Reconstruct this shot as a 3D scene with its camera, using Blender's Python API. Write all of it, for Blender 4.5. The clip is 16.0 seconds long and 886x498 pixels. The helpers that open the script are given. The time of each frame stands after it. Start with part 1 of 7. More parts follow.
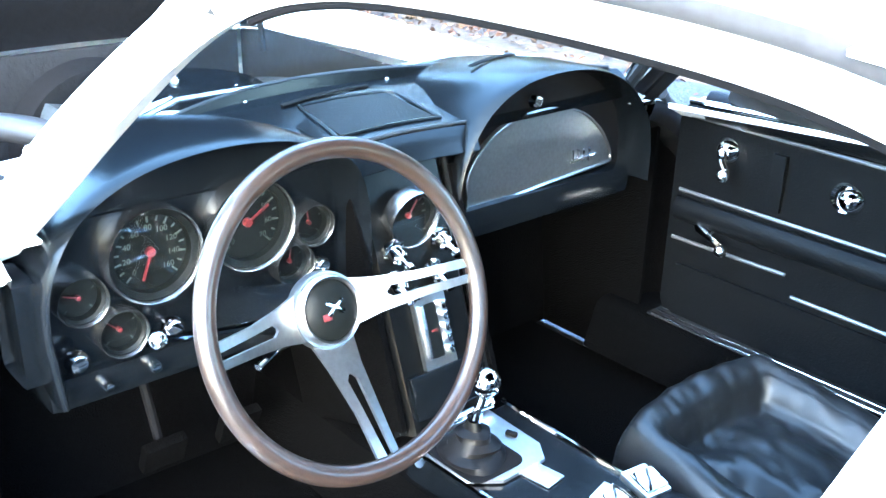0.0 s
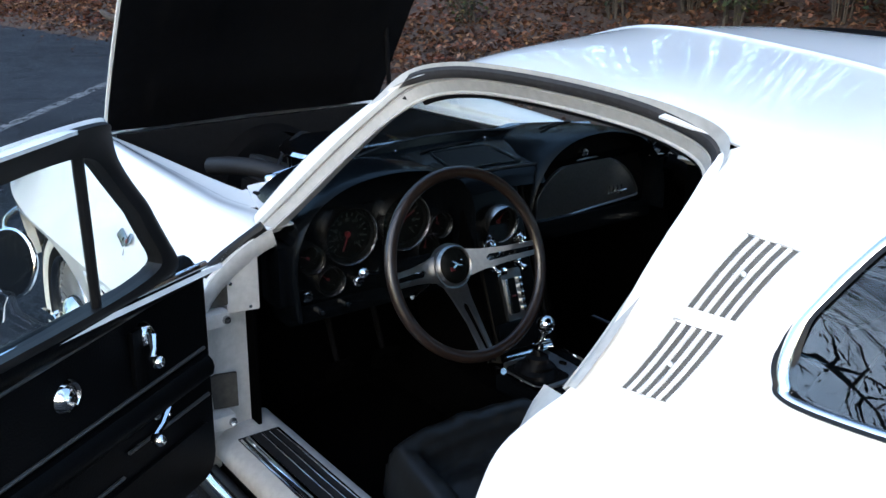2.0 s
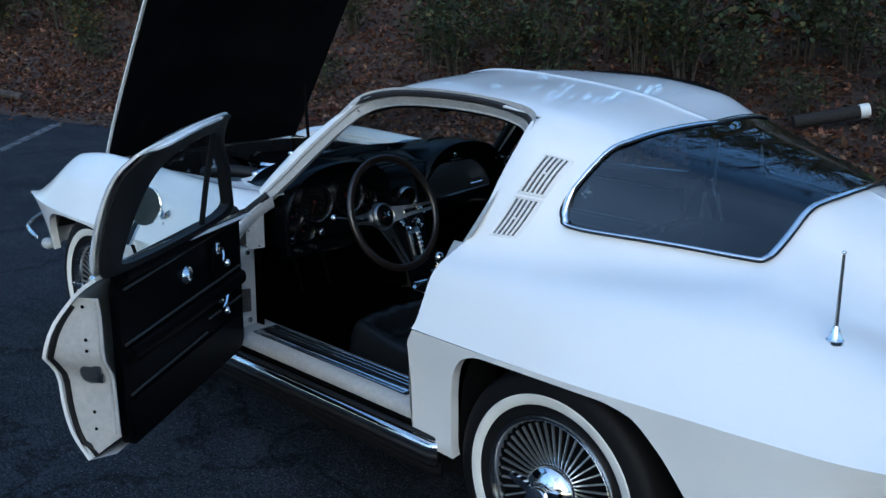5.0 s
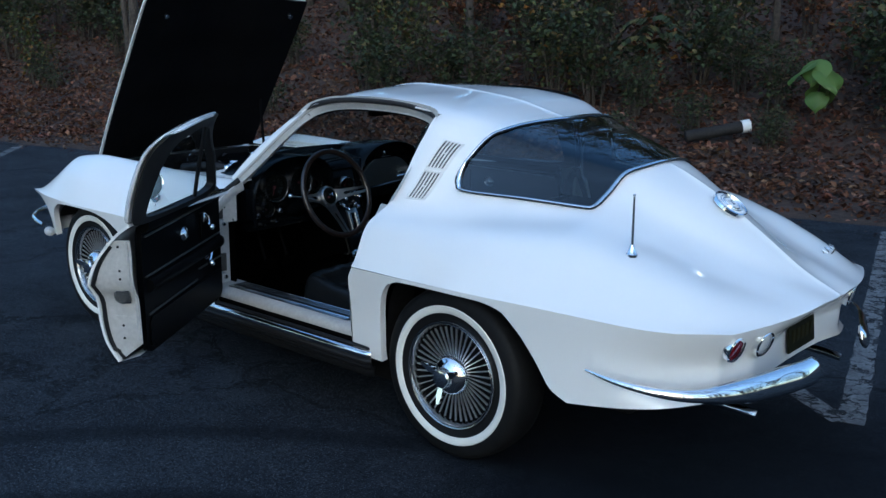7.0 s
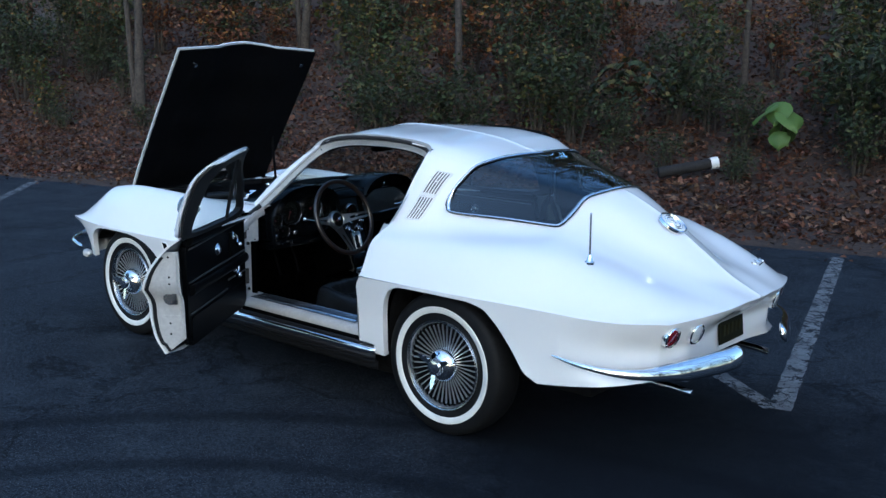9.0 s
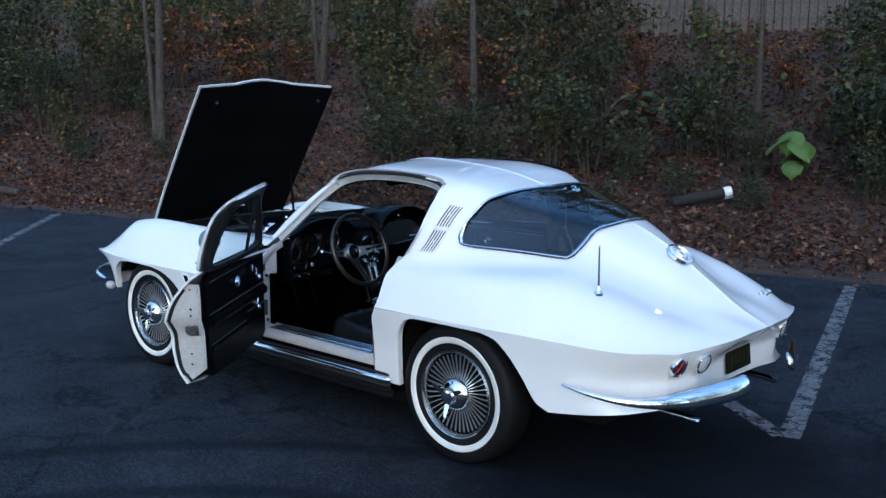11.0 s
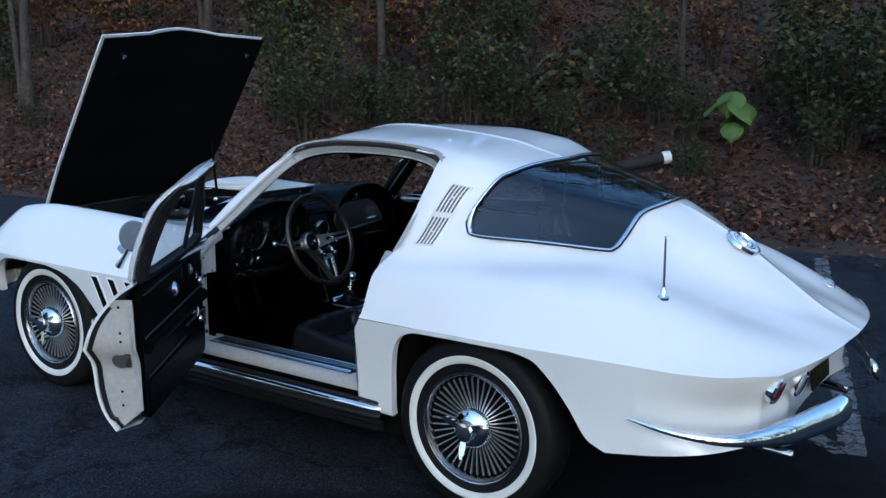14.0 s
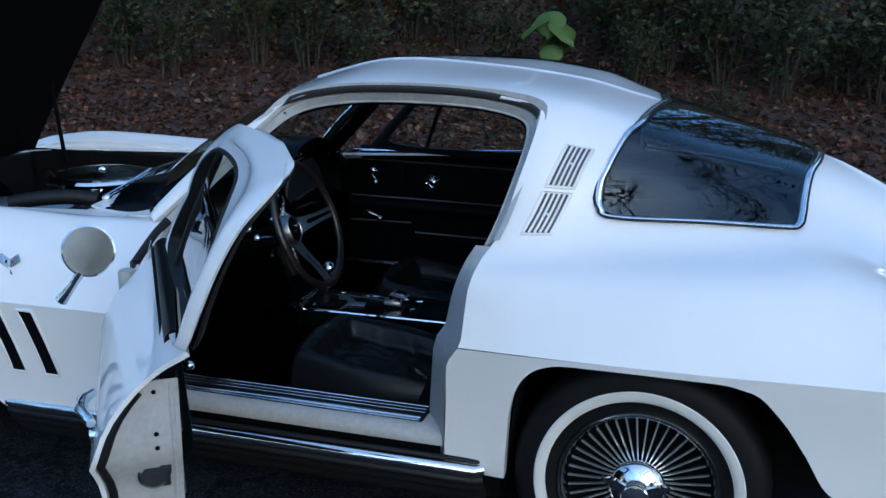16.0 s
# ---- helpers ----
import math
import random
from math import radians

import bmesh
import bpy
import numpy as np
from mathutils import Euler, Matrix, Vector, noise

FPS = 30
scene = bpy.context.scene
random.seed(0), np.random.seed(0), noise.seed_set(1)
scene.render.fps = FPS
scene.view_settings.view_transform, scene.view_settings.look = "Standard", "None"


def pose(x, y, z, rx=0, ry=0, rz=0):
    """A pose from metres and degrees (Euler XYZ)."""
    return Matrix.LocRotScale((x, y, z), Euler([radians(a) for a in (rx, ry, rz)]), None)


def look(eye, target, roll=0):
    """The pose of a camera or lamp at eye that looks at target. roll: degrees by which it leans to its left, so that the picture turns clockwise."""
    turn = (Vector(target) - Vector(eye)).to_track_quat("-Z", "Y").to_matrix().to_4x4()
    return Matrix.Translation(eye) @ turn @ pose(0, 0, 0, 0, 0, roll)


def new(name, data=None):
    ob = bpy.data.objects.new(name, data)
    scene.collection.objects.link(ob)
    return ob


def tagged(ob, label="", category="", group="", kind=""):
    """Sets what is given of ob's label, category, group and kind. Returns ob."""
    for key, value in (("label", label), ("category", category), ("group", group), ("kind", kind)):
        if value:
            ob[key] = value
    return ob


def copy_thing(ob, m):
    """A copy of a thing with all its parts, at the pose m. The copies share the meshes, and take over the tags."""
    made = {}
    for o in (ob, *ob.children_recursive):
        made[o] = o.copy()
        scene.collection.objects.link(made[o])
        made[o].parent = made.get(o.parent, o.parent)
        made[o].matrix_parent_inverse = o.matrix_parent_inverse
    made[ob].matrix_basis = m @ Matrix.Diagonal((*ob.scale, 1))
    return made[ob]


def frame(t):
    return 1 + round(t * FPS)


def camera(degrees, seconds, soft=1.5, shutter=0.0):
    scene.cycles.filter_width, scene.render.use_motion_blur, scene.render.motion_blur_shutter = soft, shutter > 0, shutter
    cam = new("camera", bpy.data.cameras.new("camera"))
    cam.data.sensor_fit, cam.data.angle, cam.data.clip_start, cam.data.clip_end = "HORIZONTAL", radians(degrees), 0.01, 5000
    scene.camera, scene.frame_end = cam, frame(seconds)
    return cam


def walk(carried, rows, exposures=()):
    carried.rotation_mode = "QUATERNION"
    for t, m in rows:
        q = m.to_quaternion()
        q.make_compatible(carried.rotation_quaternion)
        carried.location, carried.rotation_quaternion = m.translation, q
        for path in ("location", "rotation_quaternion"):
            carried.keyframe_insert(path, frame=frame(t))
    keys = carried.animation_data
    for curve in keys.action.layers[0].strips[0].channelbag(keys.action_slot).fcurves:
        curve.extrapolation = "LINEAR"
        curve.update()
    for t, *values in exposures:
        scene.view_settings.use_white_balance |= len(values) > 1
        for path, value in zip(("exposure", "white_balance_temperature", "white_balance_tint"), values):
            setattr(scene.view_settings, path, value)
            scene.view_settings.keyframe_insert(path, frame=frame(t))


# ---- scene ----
cam = camera(47.8, 16.0)
PATH = [
    (0, (0.225, 0.976, 1.379), (1.606, -0.244, 0.601), 1.4),
    (0.2, (0.085, 1.124, 1.407), (1.489, -0.103, 0.684), 1.4),
    (0.5, (-0.023, 1.169, 1.431), (1.433, 0.0, 0.712), 1.3),
    (1, (-0.179, 1.254, 1.474), (1.349, 0.174, 0.765), 0.2),
    (1.5, (-0.323, 1.403, 1.518), (1.192, 0.291, 0.836), 0.7),
    (2, (-0.486, 1.585, 1.564), (1.035, 0.461, 0.913), 0.6),
    (2.5, (-0.669, 1.696, 1.574), (0.896, 0.621, 0.945), 0.8),
    (3, (-0.872, 1.806, 1.594), (0.705, 0.725, 1.011), 0.5),
    (3.5, (-1.034, 2.026, 1.598), (0.461, 0.818, 1.047), -0.1),
    (3.7, (-1.09, 2.14, 1.593), (0.376, 0.898, 1.038), -0.2),
    (5.8, (-1.778, 3.035, 1.646), (-0.455, 1.609, 1.179), 1.2),
    (6, (-1.875, 3.119, 1.638), (-0.545, 1.694, 1.188), 1.3),
    (6.5, (-2.132, 3.304, 1.638), (-0.834, 1.879, 1.104), 1.2),
    (7, (-2.298, 3.516, 1.65), (-1.025, 2.043, 1.194), 0.5),
    (7.5, (-2.427, 3.705, 1.68), (-1.187, 2.197, 1.248), 0.7),
    (8, (-2.605, 3.834, 1.676), (-1.335, 2.346, 1.26), 0.9),
    (8.5, (-2.77, 3.974, 1.697), (-1.467, 2.512, 1.294), 1.2),
    (9, (-2.802, 4.119, 1.705), (-1.534, 2.621, 1.325), 0.6),
    (9.5, (-2.834, 4.218, 1.72), (-1.577, 2.699, 1.383), 1.1),
    (9.7, (-2.853, 4.238, 1.723), (-1.58, 2.731, 1.396), 1.2),
    (11.8, (-2.9, 4.163, 1.752), (-1.594, 2.69, 1.4), -0.1),
    (12, (-2.88, 4.154, 1.74), (-1.571, 2.691, 1.356), 0.2),
    (12.5, (-2.671, 4.102, 1.722), (-1.459, 2.549, 1.376), 0.3),
    (13, (-2.39, 4.028, 1.725), (-1.222, 2.456, 1.321), -0.4),
    (13.5, (-2.14, 3.821, 1.675), (-0.979, 2.256, 1.228), -2.2),
    (14, (-1.824, 3.694, 1.674), (-0.725, 2.07, 1.281), 0.2),
    (14.5, (-1.437, 3.615, 1.65), (-0.449, 1.935, 1.2), -0.8),
    (15, (-1.001, 3.467, 1.627), (-0.059, 1.758, 1.188), -1.6),
    (15.5, (-0.581, 3.316, 1.601), (0.117, 1.51, 1.1), 0.1),
    (16, (-0.169, 3.188, 1.617), (0.375, 1.34, 1.08), 0.6),
]
EXPOSURES = [
    (0.0, 6.65, 5850, 0), (0.5, 5.65, 6300, 3), (1.0, 4.08, 6600, 5), (1.5, 2.92, 6500, 5), (2.0, 2.30, 6300, 5), (2.5, 1.80, 6100, 4), (3.0, 1.58, 5900, 4), (3.5, 1.45, 5650, 3),
    (6.0, 1.16, 5350, 0), (8.5, 1.41, 5400, 1), (9.5, 1.58, 5400, 3), (12.0, 1.58, 5400, 4), (14.0, 1.32, 5500, 3), (16.0, 1.12, 5250, 2),
]
walk(cam, [(t, look(eye, target, roll)) for t, eye, target, roll in PATH], EXPOSURES)

# ---- light ----
world = bpy.data.worlds.new("sky")
scene.world = world
world.use_nodes = True
wn = world.node_tree.nodes
sky = wn.new("ShaderNodeTexSky")
sky.sky_type = "NISHITA"
sky.sun_disc = False
sky.sun_elevation = radians(25)
sky.sun_rotation = radians(322)
sky.air_density, sky.dust_density, sky.ozone_density = 1.0, 1.5, 2.0
wn["Background"].inputs["Strength"].default_value = 0.15
world.node_tree.links.new(sky.outputs[0], wn["Background"].inputs["Color"])
sun_data = bpy.data.lights.new("sun", "SUN")
sun_data.energy, sun_data.angle, sun_data.color = 0.10, radians(80), (1.0, 0.93, 0.85)
sun = new("sun", sun_data)
sun.matrix_world = look((0, 0, 20), (4.0, -8.0, 0.0))


# ---- materials ----
def material(name, color, rough=0.5, metal=0.0, coat=0.0, grain=0.0, scale=40.0, bump=0.0, tone=0.0, tone_scale=2.0, dark=None, spec=None):
    """A surface with fine grain (colour and relief) and a broad uneven tone."""
    m = bpy.data.materials.new(name)
    m.use_nodes = True
    nt = m.node_tree
    b = nt.nodes["Principled BSDF"]
    b.inputs["Roughness"].default_value, b.inputs["Metallic"].default_value = rough, metal
    b.inputs["Coat Weight"].default_value, b.inputs["Coat Roughness"].default_value = coat, 0.03
    if spec is not None:
        b.inputs["Specular IOR Level"].default_value = spec
    base = (*color, 1.0)
    b.inputs["Base Color"].default_value = base
    co = nt.nodes.new("ShaderNodeTexCoord")
    link = nt.links.new
    if grain or bump:
        n1 = nt.nodes.new("ShaderNodeTexNoise")
        n1.inputs["Scale"].default_value, n1.inputs["Detail"].default_value = scale, 6.0
        link(co.outputs["Object"], n1.inputs["Vector"])
    if grain or tone:
        n2 = nt.nodes.new("ShaderNodeTexNoise")
        n2.inputs["Scale"].default_value, n2.inputs["Detail"].default_value = tone_scale, 4.0
        link(co.outputs["Object"], n2.inputs["Vector"])
        low = nt.nodes.new("ShaderNodeMix")
        low.data_type = "RGBA"
        low.inputs[6].default_value = base
        low.inputs[7].default_value = (*(dark or [c * 0.55 for c in color]), 1.0)
        ramp = nt.nodes.new("ShaderNodeMapRange")
        ramp.inputs[1].default_value, ramp.inputs[2].default_value = 0.35, 0.7
        ramp.inputs[3].default_value, ramp.inputs[4].default_value = 0.0, tone
        link(n2.outputs[0], ramp.inputs[0])
        link(ramp.outputs[0], low.inputs[0])
        out = low.outputs[2]
        if grain:
            fine = nt.nodes.new("ShaderNodeMix")
            fine.data_type, fine.blend_type = "RGBA", "MULTIPLY"
            fine.inputs[0].default_value = grain
            bw = nt.nodes.new("ShaderNodeMapRange")
            bw.inputs[1].default_value, bw.inputs[2].default_value = 0.3, 0.7
            bw.inputs[3].default_value, bw.inputs[4].default_value = 0.3, 1.5
            link(n1.outputs[0], bw.inputs[0])
            link(bw.outputs[0], fine.inputs[7])
            link(out, fine.inputs[6])
            out = fine.outputs[2]
        link(out, b.inputs["Base Color"])
    if bump:
        bm_ = nt.nodes.new("ShaderNodeBump")
        bm_.inputs["Strength"].default_value, bm_.inputs["Distance"].default_value = bump, 0.01
        link(n1.outputs[0], bm_.inputs["Height"])
        link(bm_.outputs[0], b.inputs["Normal"])
    return m


def glass_material(name, tint, rough=0.0, gain=1.0, cast=(1.0, 1.0, 1.0)):
    """Clear sheet glass whose gloss grows towards grazing angles."""
    m = bpy.data.materials.new(name)
    m.use_nodes = True
    nt = m.node_tree
    nt.nodes.remove(nt.nodes["Principled BSDF"])
    clear, shine, mix, facing, steep, level = (nt.nodes.new("ShaderNode" + k) for k in ("BsdfTransparent", "BsdfGlossy", "MixShader", "LayerWeight", "Math", "Math"))
    clear.inputs[0].default_value = (*tint, 1.0)
    shine.inputs["Roughness"].default_value = rough
    shine.inputs["Color"].default_value = (*cast, 1.0)
    facing.inputs["Blend"].default_value = 0.5
    steep.operation, level.operation = "POWER", "MULTIPLY_ADD"
    steep.inputs[1].default_value = 4.0
    level.inputs[1].default_value, level.inputs[2].default_value = 0.92, 0.07 * gain
    level.use_clamp = True
    nt.links.new(facing.outputs["Facing"], steep.inputs[0])
    nt.links.new(steep.outputs[0], level.inputs[0])
    nt.links.new(level.outputs[0], mix.inputs[0])
    nt.links.new(clear.outputs[0], mix.inputs[1])
    nt.links.new(shine.outputs[0], mix.inputs[2])
    nt.links.new(mix.outputs[0], nt.nodes["Material Output"].inputs[0])
    return m


WHITE = material("white_lacquer", (0.80, 0.80, 0.79), 0.50, coat=1.0, tone=0.06, tone_scale=1.2, dark=(0.74, 0.74, 0.72))
# white of the jambs, mixed much greyer than the body lacquer
JAMB = material("greyed_jamb_paint", (0.45, 0.445, 0.43), 0.40, tone=0.5, tone_scale=9.0, dark=(0.37, 0.365, 0.35), grain=0.15, scale=60)
CHROME = material("chrome", (0.86, 0.87, 0.88), 0.06, 1.0, grain=0.04, scale=30)
STEEL = material("brushed_steel", (0.40, 0.41, 0.42), 0.26, 1.0, grain=0.15, scale=120)
SPOKE = material("dull_brushed_spoke", (0.34, 0.345, 0.35), 0.32, 1.0, grain=0.15, scale=120)
SATIN = material("satin_aluminium", (0.21, 0.22, 0.23), 0.28, 0.95, grain=0.15, scale=160)
TYRE = material("tyre_rubber", (0.006, 0.006, 0.0065), 0.6, spec=0.15, grain=0.3, scale=60, tone=0.4, tone_scale=6, dark=(0.012, 0.012, 0.012))
WHITEWALL = material("whitewall_rubber", (0.72, 0.71, 0.66), 0.6, tone=0.35, tone_scale=12, dark=(0.55, 0.53, 0.48))
RUBBER = material("black_rubber_seal", (0.008, 0.008, 0.009), 0.55, spec=0.3, grain=0.3, scale=80)
# body-white vent recess, its shade between the louvres mixed into the grey
VENT_GREY = material("shaded_white_recess", (0.09, 0.09, 0.09), 0.8, grain=0.2, scale=60)
TRIM = material("dull_bright_trim", (0.11, 0.112, 0.115), 0.35, 0.6, grain=0.1, scale=60)
ROOF_RUBBER = material("grey_black_roof_rubber", (0.030, 0.029, 0.031), 0.7, spec=0.3, grain=0.3, scale=80)
VINYL = material("black_vinyl", (0.0022, 0.0025, 0.0030), 0.42, spec=0.065, grain=0.25, scale=220, bump=0.12)
LEATHER = material("black_leather", (0.006, 0.0067, 0.0076), 0.34, spec=0.24, grain=0.15, scale=60, bump=0.06)
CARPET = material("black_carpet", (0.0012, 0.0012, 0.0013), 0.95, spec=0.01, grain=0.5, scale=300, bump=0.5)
DASH = material("black_dash_paint", (0.002, 0.0026, 0.0034), 0.24, spec=0.13, grain=0.2, scale=150, bump=0.03)
HOOD_PAD = material("black_hood_insulation", (0.0025, 0.0025, 0.003), 0.95, grain=0.4, scale=30, bump=0.3, spec=0.05)
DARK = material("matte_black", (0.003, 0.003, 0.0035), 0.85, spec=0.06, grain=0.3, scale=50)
WELL = material("undercoated_black", (0.004, 0.004, 0.0045), 0.9, spec=0.15, grain=0.4, scale=40, bump=0.4)
WOOD = material("walnut_rim", (0.014, 0.0085, 0.0065), 0.36, grain=0.6, scale=70, coat=0.4, tone=0.6, tone_scale=30)
GLASS = glass_material("window_glass", (0.78, 0.85, 0.84))
DOOR_GLASS = glass_material("door_glass", (0.84, 0.90, 0.89), gain=0.3)
# cast puts the blue of the reflected sky into the gloss colour
TINTED = glass_material("tinted_backlight_glass", (0.30, 0.36, 0.38), gain=1.0, cast=(0.80, 0.92, 1.0))
# mirror colour darkened so that the reflected sky reads grey
MIRROR = material("dimmed_mirror_glass", (0.15, 0.155, 0.165), 0.09, 1.0)
RED_LENS = material("red_lamp_lens", (0.16, 0.006, 0.010), 0.12, coat=1.0, grain=0.2, scale=120)
CLEAR_LENS = material("clear_lamp_lens", (0.55, 0.56, 0.56), 0.15, coat=1.0, grain=0.3, scale=140)
AMBER = material("amber_lens", (0.5, 0.16, 0.03), 0.2, coat=1.0, grain=0.2, scale=120)


# ---- building tools ----
def curve(xs, ys):
    """A smooth curve without overshoot through the given knots (xs rising)."""
    xs, ys = np.array(xs, float), np.array(ys, float)
    h, d = np.diff(xs), np.diff(ys) / np.diff(xs)
    m = np.zeros(len(xs))
    m[0], m[-1] = d[0], d[-1]
    for k in range(1, len(xs) - 1):
        if d[k - 1] * d[k] > 0:
            w1, w2 = 2 * h[k] + h[k - 1], h[k] + 2 * h[k - 1]
            m[k] = (w1 + w2) / (w1 / d[k - 1] + w2 / d[k])

    def at(x):
        x = np.clip(np.asarray(x, float), xs[0], xs[-1])
        k = np.clip(np.searchsorted(xs, x) - 1, 0, len(xs) - 2)
        t = (x - xs[k]) / h[k]
        return (2 * t**3 - 3 * t**2 + 1) * ys[k] + (t**3 - 2 * t**2 + t) * h[k] * m[k] + (3 * t**2 - 2 * t**3) * ys[k + 1] + (t**3 - t**2) * h[k] * m[k + 1]

    return at


def spline(points, n, closed=False):
    """n points along a Catmull-Rom curve through points."""
    p = np.array(points, float)
    count = len(p) if closed else len(p) - 1
    out = []
    for s in np.linspace(0, count, n, endpoint=not closed):
        k = min(int(s), count - 1)
        t = s - k
        get = (lambda i: p[i % len(p)]) if closed else (lambda i: p[min(max(i, 0), len(p) - 1)])
        a, b, c, d = get(k - 1), get(k), get(k + 1), get(k + 2)
        if not closed and k == 0:
            a = 2 * b - c
        if not closed and k == count - 1:
            d = 2 * c - b
        out.append(0.5 * (2 * b + (c - a) * t + (2 * a - 5 * b + 4 * c - d) * t**2 + (3 * b - a - 3 * c + d) * t**3))
    return np.array(out)


def mesh_of(verts, faces, smooth=True, sharp=40):
    bm = bmesh.new()
    vs = [bm.verts.new([float(c) for c in v]) for v in verts]
    for f in faces:
        if len(set(f)) > 2:
            try:
                bm.faces.new([vs[i] for i in f])
            except ValueError:
                pass
    bmesh.ops.remove_doubles(bm, verts=bm.verts[:], dist=1e-5)
    finish(bm, smooth, sharp)
    return bm


def finish(bm, smooth=True, sharp=40):
    bmesh.ops.recalc_face_normals(bm, faces=bm.faces[:])
    for f in bm.faces:
        f.smooth = smooth
    for e in bm.edges:
        e.smooth = smooth and not (len(e.link_faces) == 2 and e.calc_face_angle(0) > radians(sharp))
    return bm


def grid(points, wrap_u=False, wrap_v=False, keep=None, sharp=40):
    """A sheet through an array (n, m, 3)."""
    p = np.array(points, float)
    n, m = p.shape[:2]
    faces = []
    for i in range(n if wrap_u else n - 1):
        for j in range(m if wrap_v else m - 1):
            if keep is None or keep(i, j):
                faces.append((i * m + j, ((i + 1) % n) * m + j, ((i + 1) % n) * m + (j + 1) % m, i * m + (j + 1) % m))
    return mesh_of(p.reshape(-1, 3), faces, sharp=sharp)


def thicken(bm, depth):
    """Gives a sheet a thickness, inwards."""
    bmesh.ops.solidify(bm, geom=bm.faces[:], thickness=depth)
    return finish(bm)


def tube(path, radius, sides=10, closed=False, flat=1.0, up=(0, 0, 1)):
    """A rod along a path; radius one number or one for each point; flat squeezes it along the second direction."""
    p = np.array(path, float)
    n = len(p)
    r = np.ones(n) * radius
    rows = []
    for k in range(n):
        a, b = (p[(k - 1) % n], p[(k + 1) % n]) if closed else (p[max(k - 1, 0)], p[min(k + 1, n - 1)])
        t = (b - a) / (np.linalg.norm(b - a) + 1e-9)
        s = np.cross(t, up)
        s = s / np.linalg.norm(s) if np.linalg.norm(s) > 1e-3 else np.array([1.0, 0, 0])
        w = np.cross(s, t)
        rows.append([p[k] + r[k] * (math.cos(q) * s + math.sin(q) * w * flat) for q in np.linspace(0, 2 * math.pi, sides, endpoint=False)])
    rows = np.array(rows)
    bm = grid(rows, wrap_u=closed, wrap_v=True)
    if not closed:
        bmesh.ops.holes_fill(bm, edges=[e for e in bm.edges if e.is_boundary])
        finish(bm)
    return bm


def lathe(profile, steps=48, axis="y", arc=2 * math.pi):
    """Turns a profile of (radius, along) about an axis."""
    rows = []
    for q in np.linspace(0, arc, steps, endpoint=arc < 6.28):
        c, s = math.cos(q), math.sin(q)
        rows.append([{"y": (r * c, a, r * s), "z": (r * c, r * s, a), "x": (a, r * c, r * s)}[axis] for r, a in profile])
    return grid(np.array(rows), wrap_u=arc >= 6.28)


def box(size, at=(0, 0, 0), bevel=0.004, turn=(0, 0, 0), segments=2):
    bm = bmesh.new()
    bmesh.ops.create_cube(bm, size=1.0)
    bmesh.ops.scale(bm, vec=size, verts=bm.verts[:])
    if bevel:
        bmesh.ops.bevel(bm, geom=bm.edges[:], offset=bevel, segments=segments, profile=0.7, affect="EDGES")
    bmesh.ops.transform(bm, matrix=pose(*at, *turn), verts=bm.verts[:])
    return finish(bm)


def ball(radius, at=(0, 0, 0), scale=(1, 1, 1), u=20, v=12):
    bm = bmesh.new()
    bmesh.ops.create_uvsphere(bm, u_segments=u, v_segments=v, radius=radius)
    bmesh.ops.scale(bm, vec=scale, verts=bm.verts[:])
    bmesh.ops.translate(bm, vec=at, verts=bm.verts[:])
    return finish(bm)


def moved(bm, m):
    bmesh.ops.transform(bm, matrix=m, verts=bm.verts[:])
    return bm


def joined(*bms):
    out = bmesh.new()
    for bm in bms:
        tmp = bpy.data.meshes.new("tmp")
        bm.to_mesh(tmp)
        bm.free()
        out.from_mesh(tmp)
        bpy.data.meshes.remove(tmp)
    return out


def prism(outline, depth, axis="y"):
    """A flat plate with that outline (pairs), of that depth along an axis."""
    n = len(outline)
    put = {"y": lambda a, b, d: (a, d, b), "z": lambda a, b, d: (a, b, d), "x": lambda a, b, d: (d, a, b)}[axis]
    verts = [put(a, b, -depth / 2) for a, b in outline] + [put(a, b, depth / 2) for a, b in outline]
    faces = [list(range(n)), list(range(2 * n - 1, n - 1, -1))] + [(k, (k + 1) % n, n + (k + 1) % n, n + k) for k in range(n)]
    return mesh_of(verts, faces, sharp=35)


def thing(name, label, category, group="", kind="", at=None):
    """An empty at the base of a thing, for its parts."""
    ob = new(name)
    ob.empty_display_size = 0.1
    if at is not None:
        ob.matrix_world = at
    return tagged(ob, label, category, group, kind)


def part(name, bm, mat, parent=None, label="", m=None):
    data = bpy.data.meshes.new(name)
    bm.to_mesh(data)
    bm.free()
    data.materials.append(mat)
    ob = new(name, data)
    ob.parent = parent
    if m is not None:
        ob.matrix_basis = m
    return tagged(ob, label)


def again(ob, parent, m):
    """The same mesh once more, as another part."""
    o = ob.copy()
    scene.collection.objects.link(o)
    o.parent = parent
    o.matrix_basis = m
    return o


def setting(name, bm, mat, label, category="", kind="structure"):
    return tagged(part(name, bm, mat), label, category or name.split("_")[0], kind=kind)


# ---- the car: x ahead from the rear axle, y to its left ----
car = thing("sports_car", "white fastback sports car with open door and raised hood", "car")

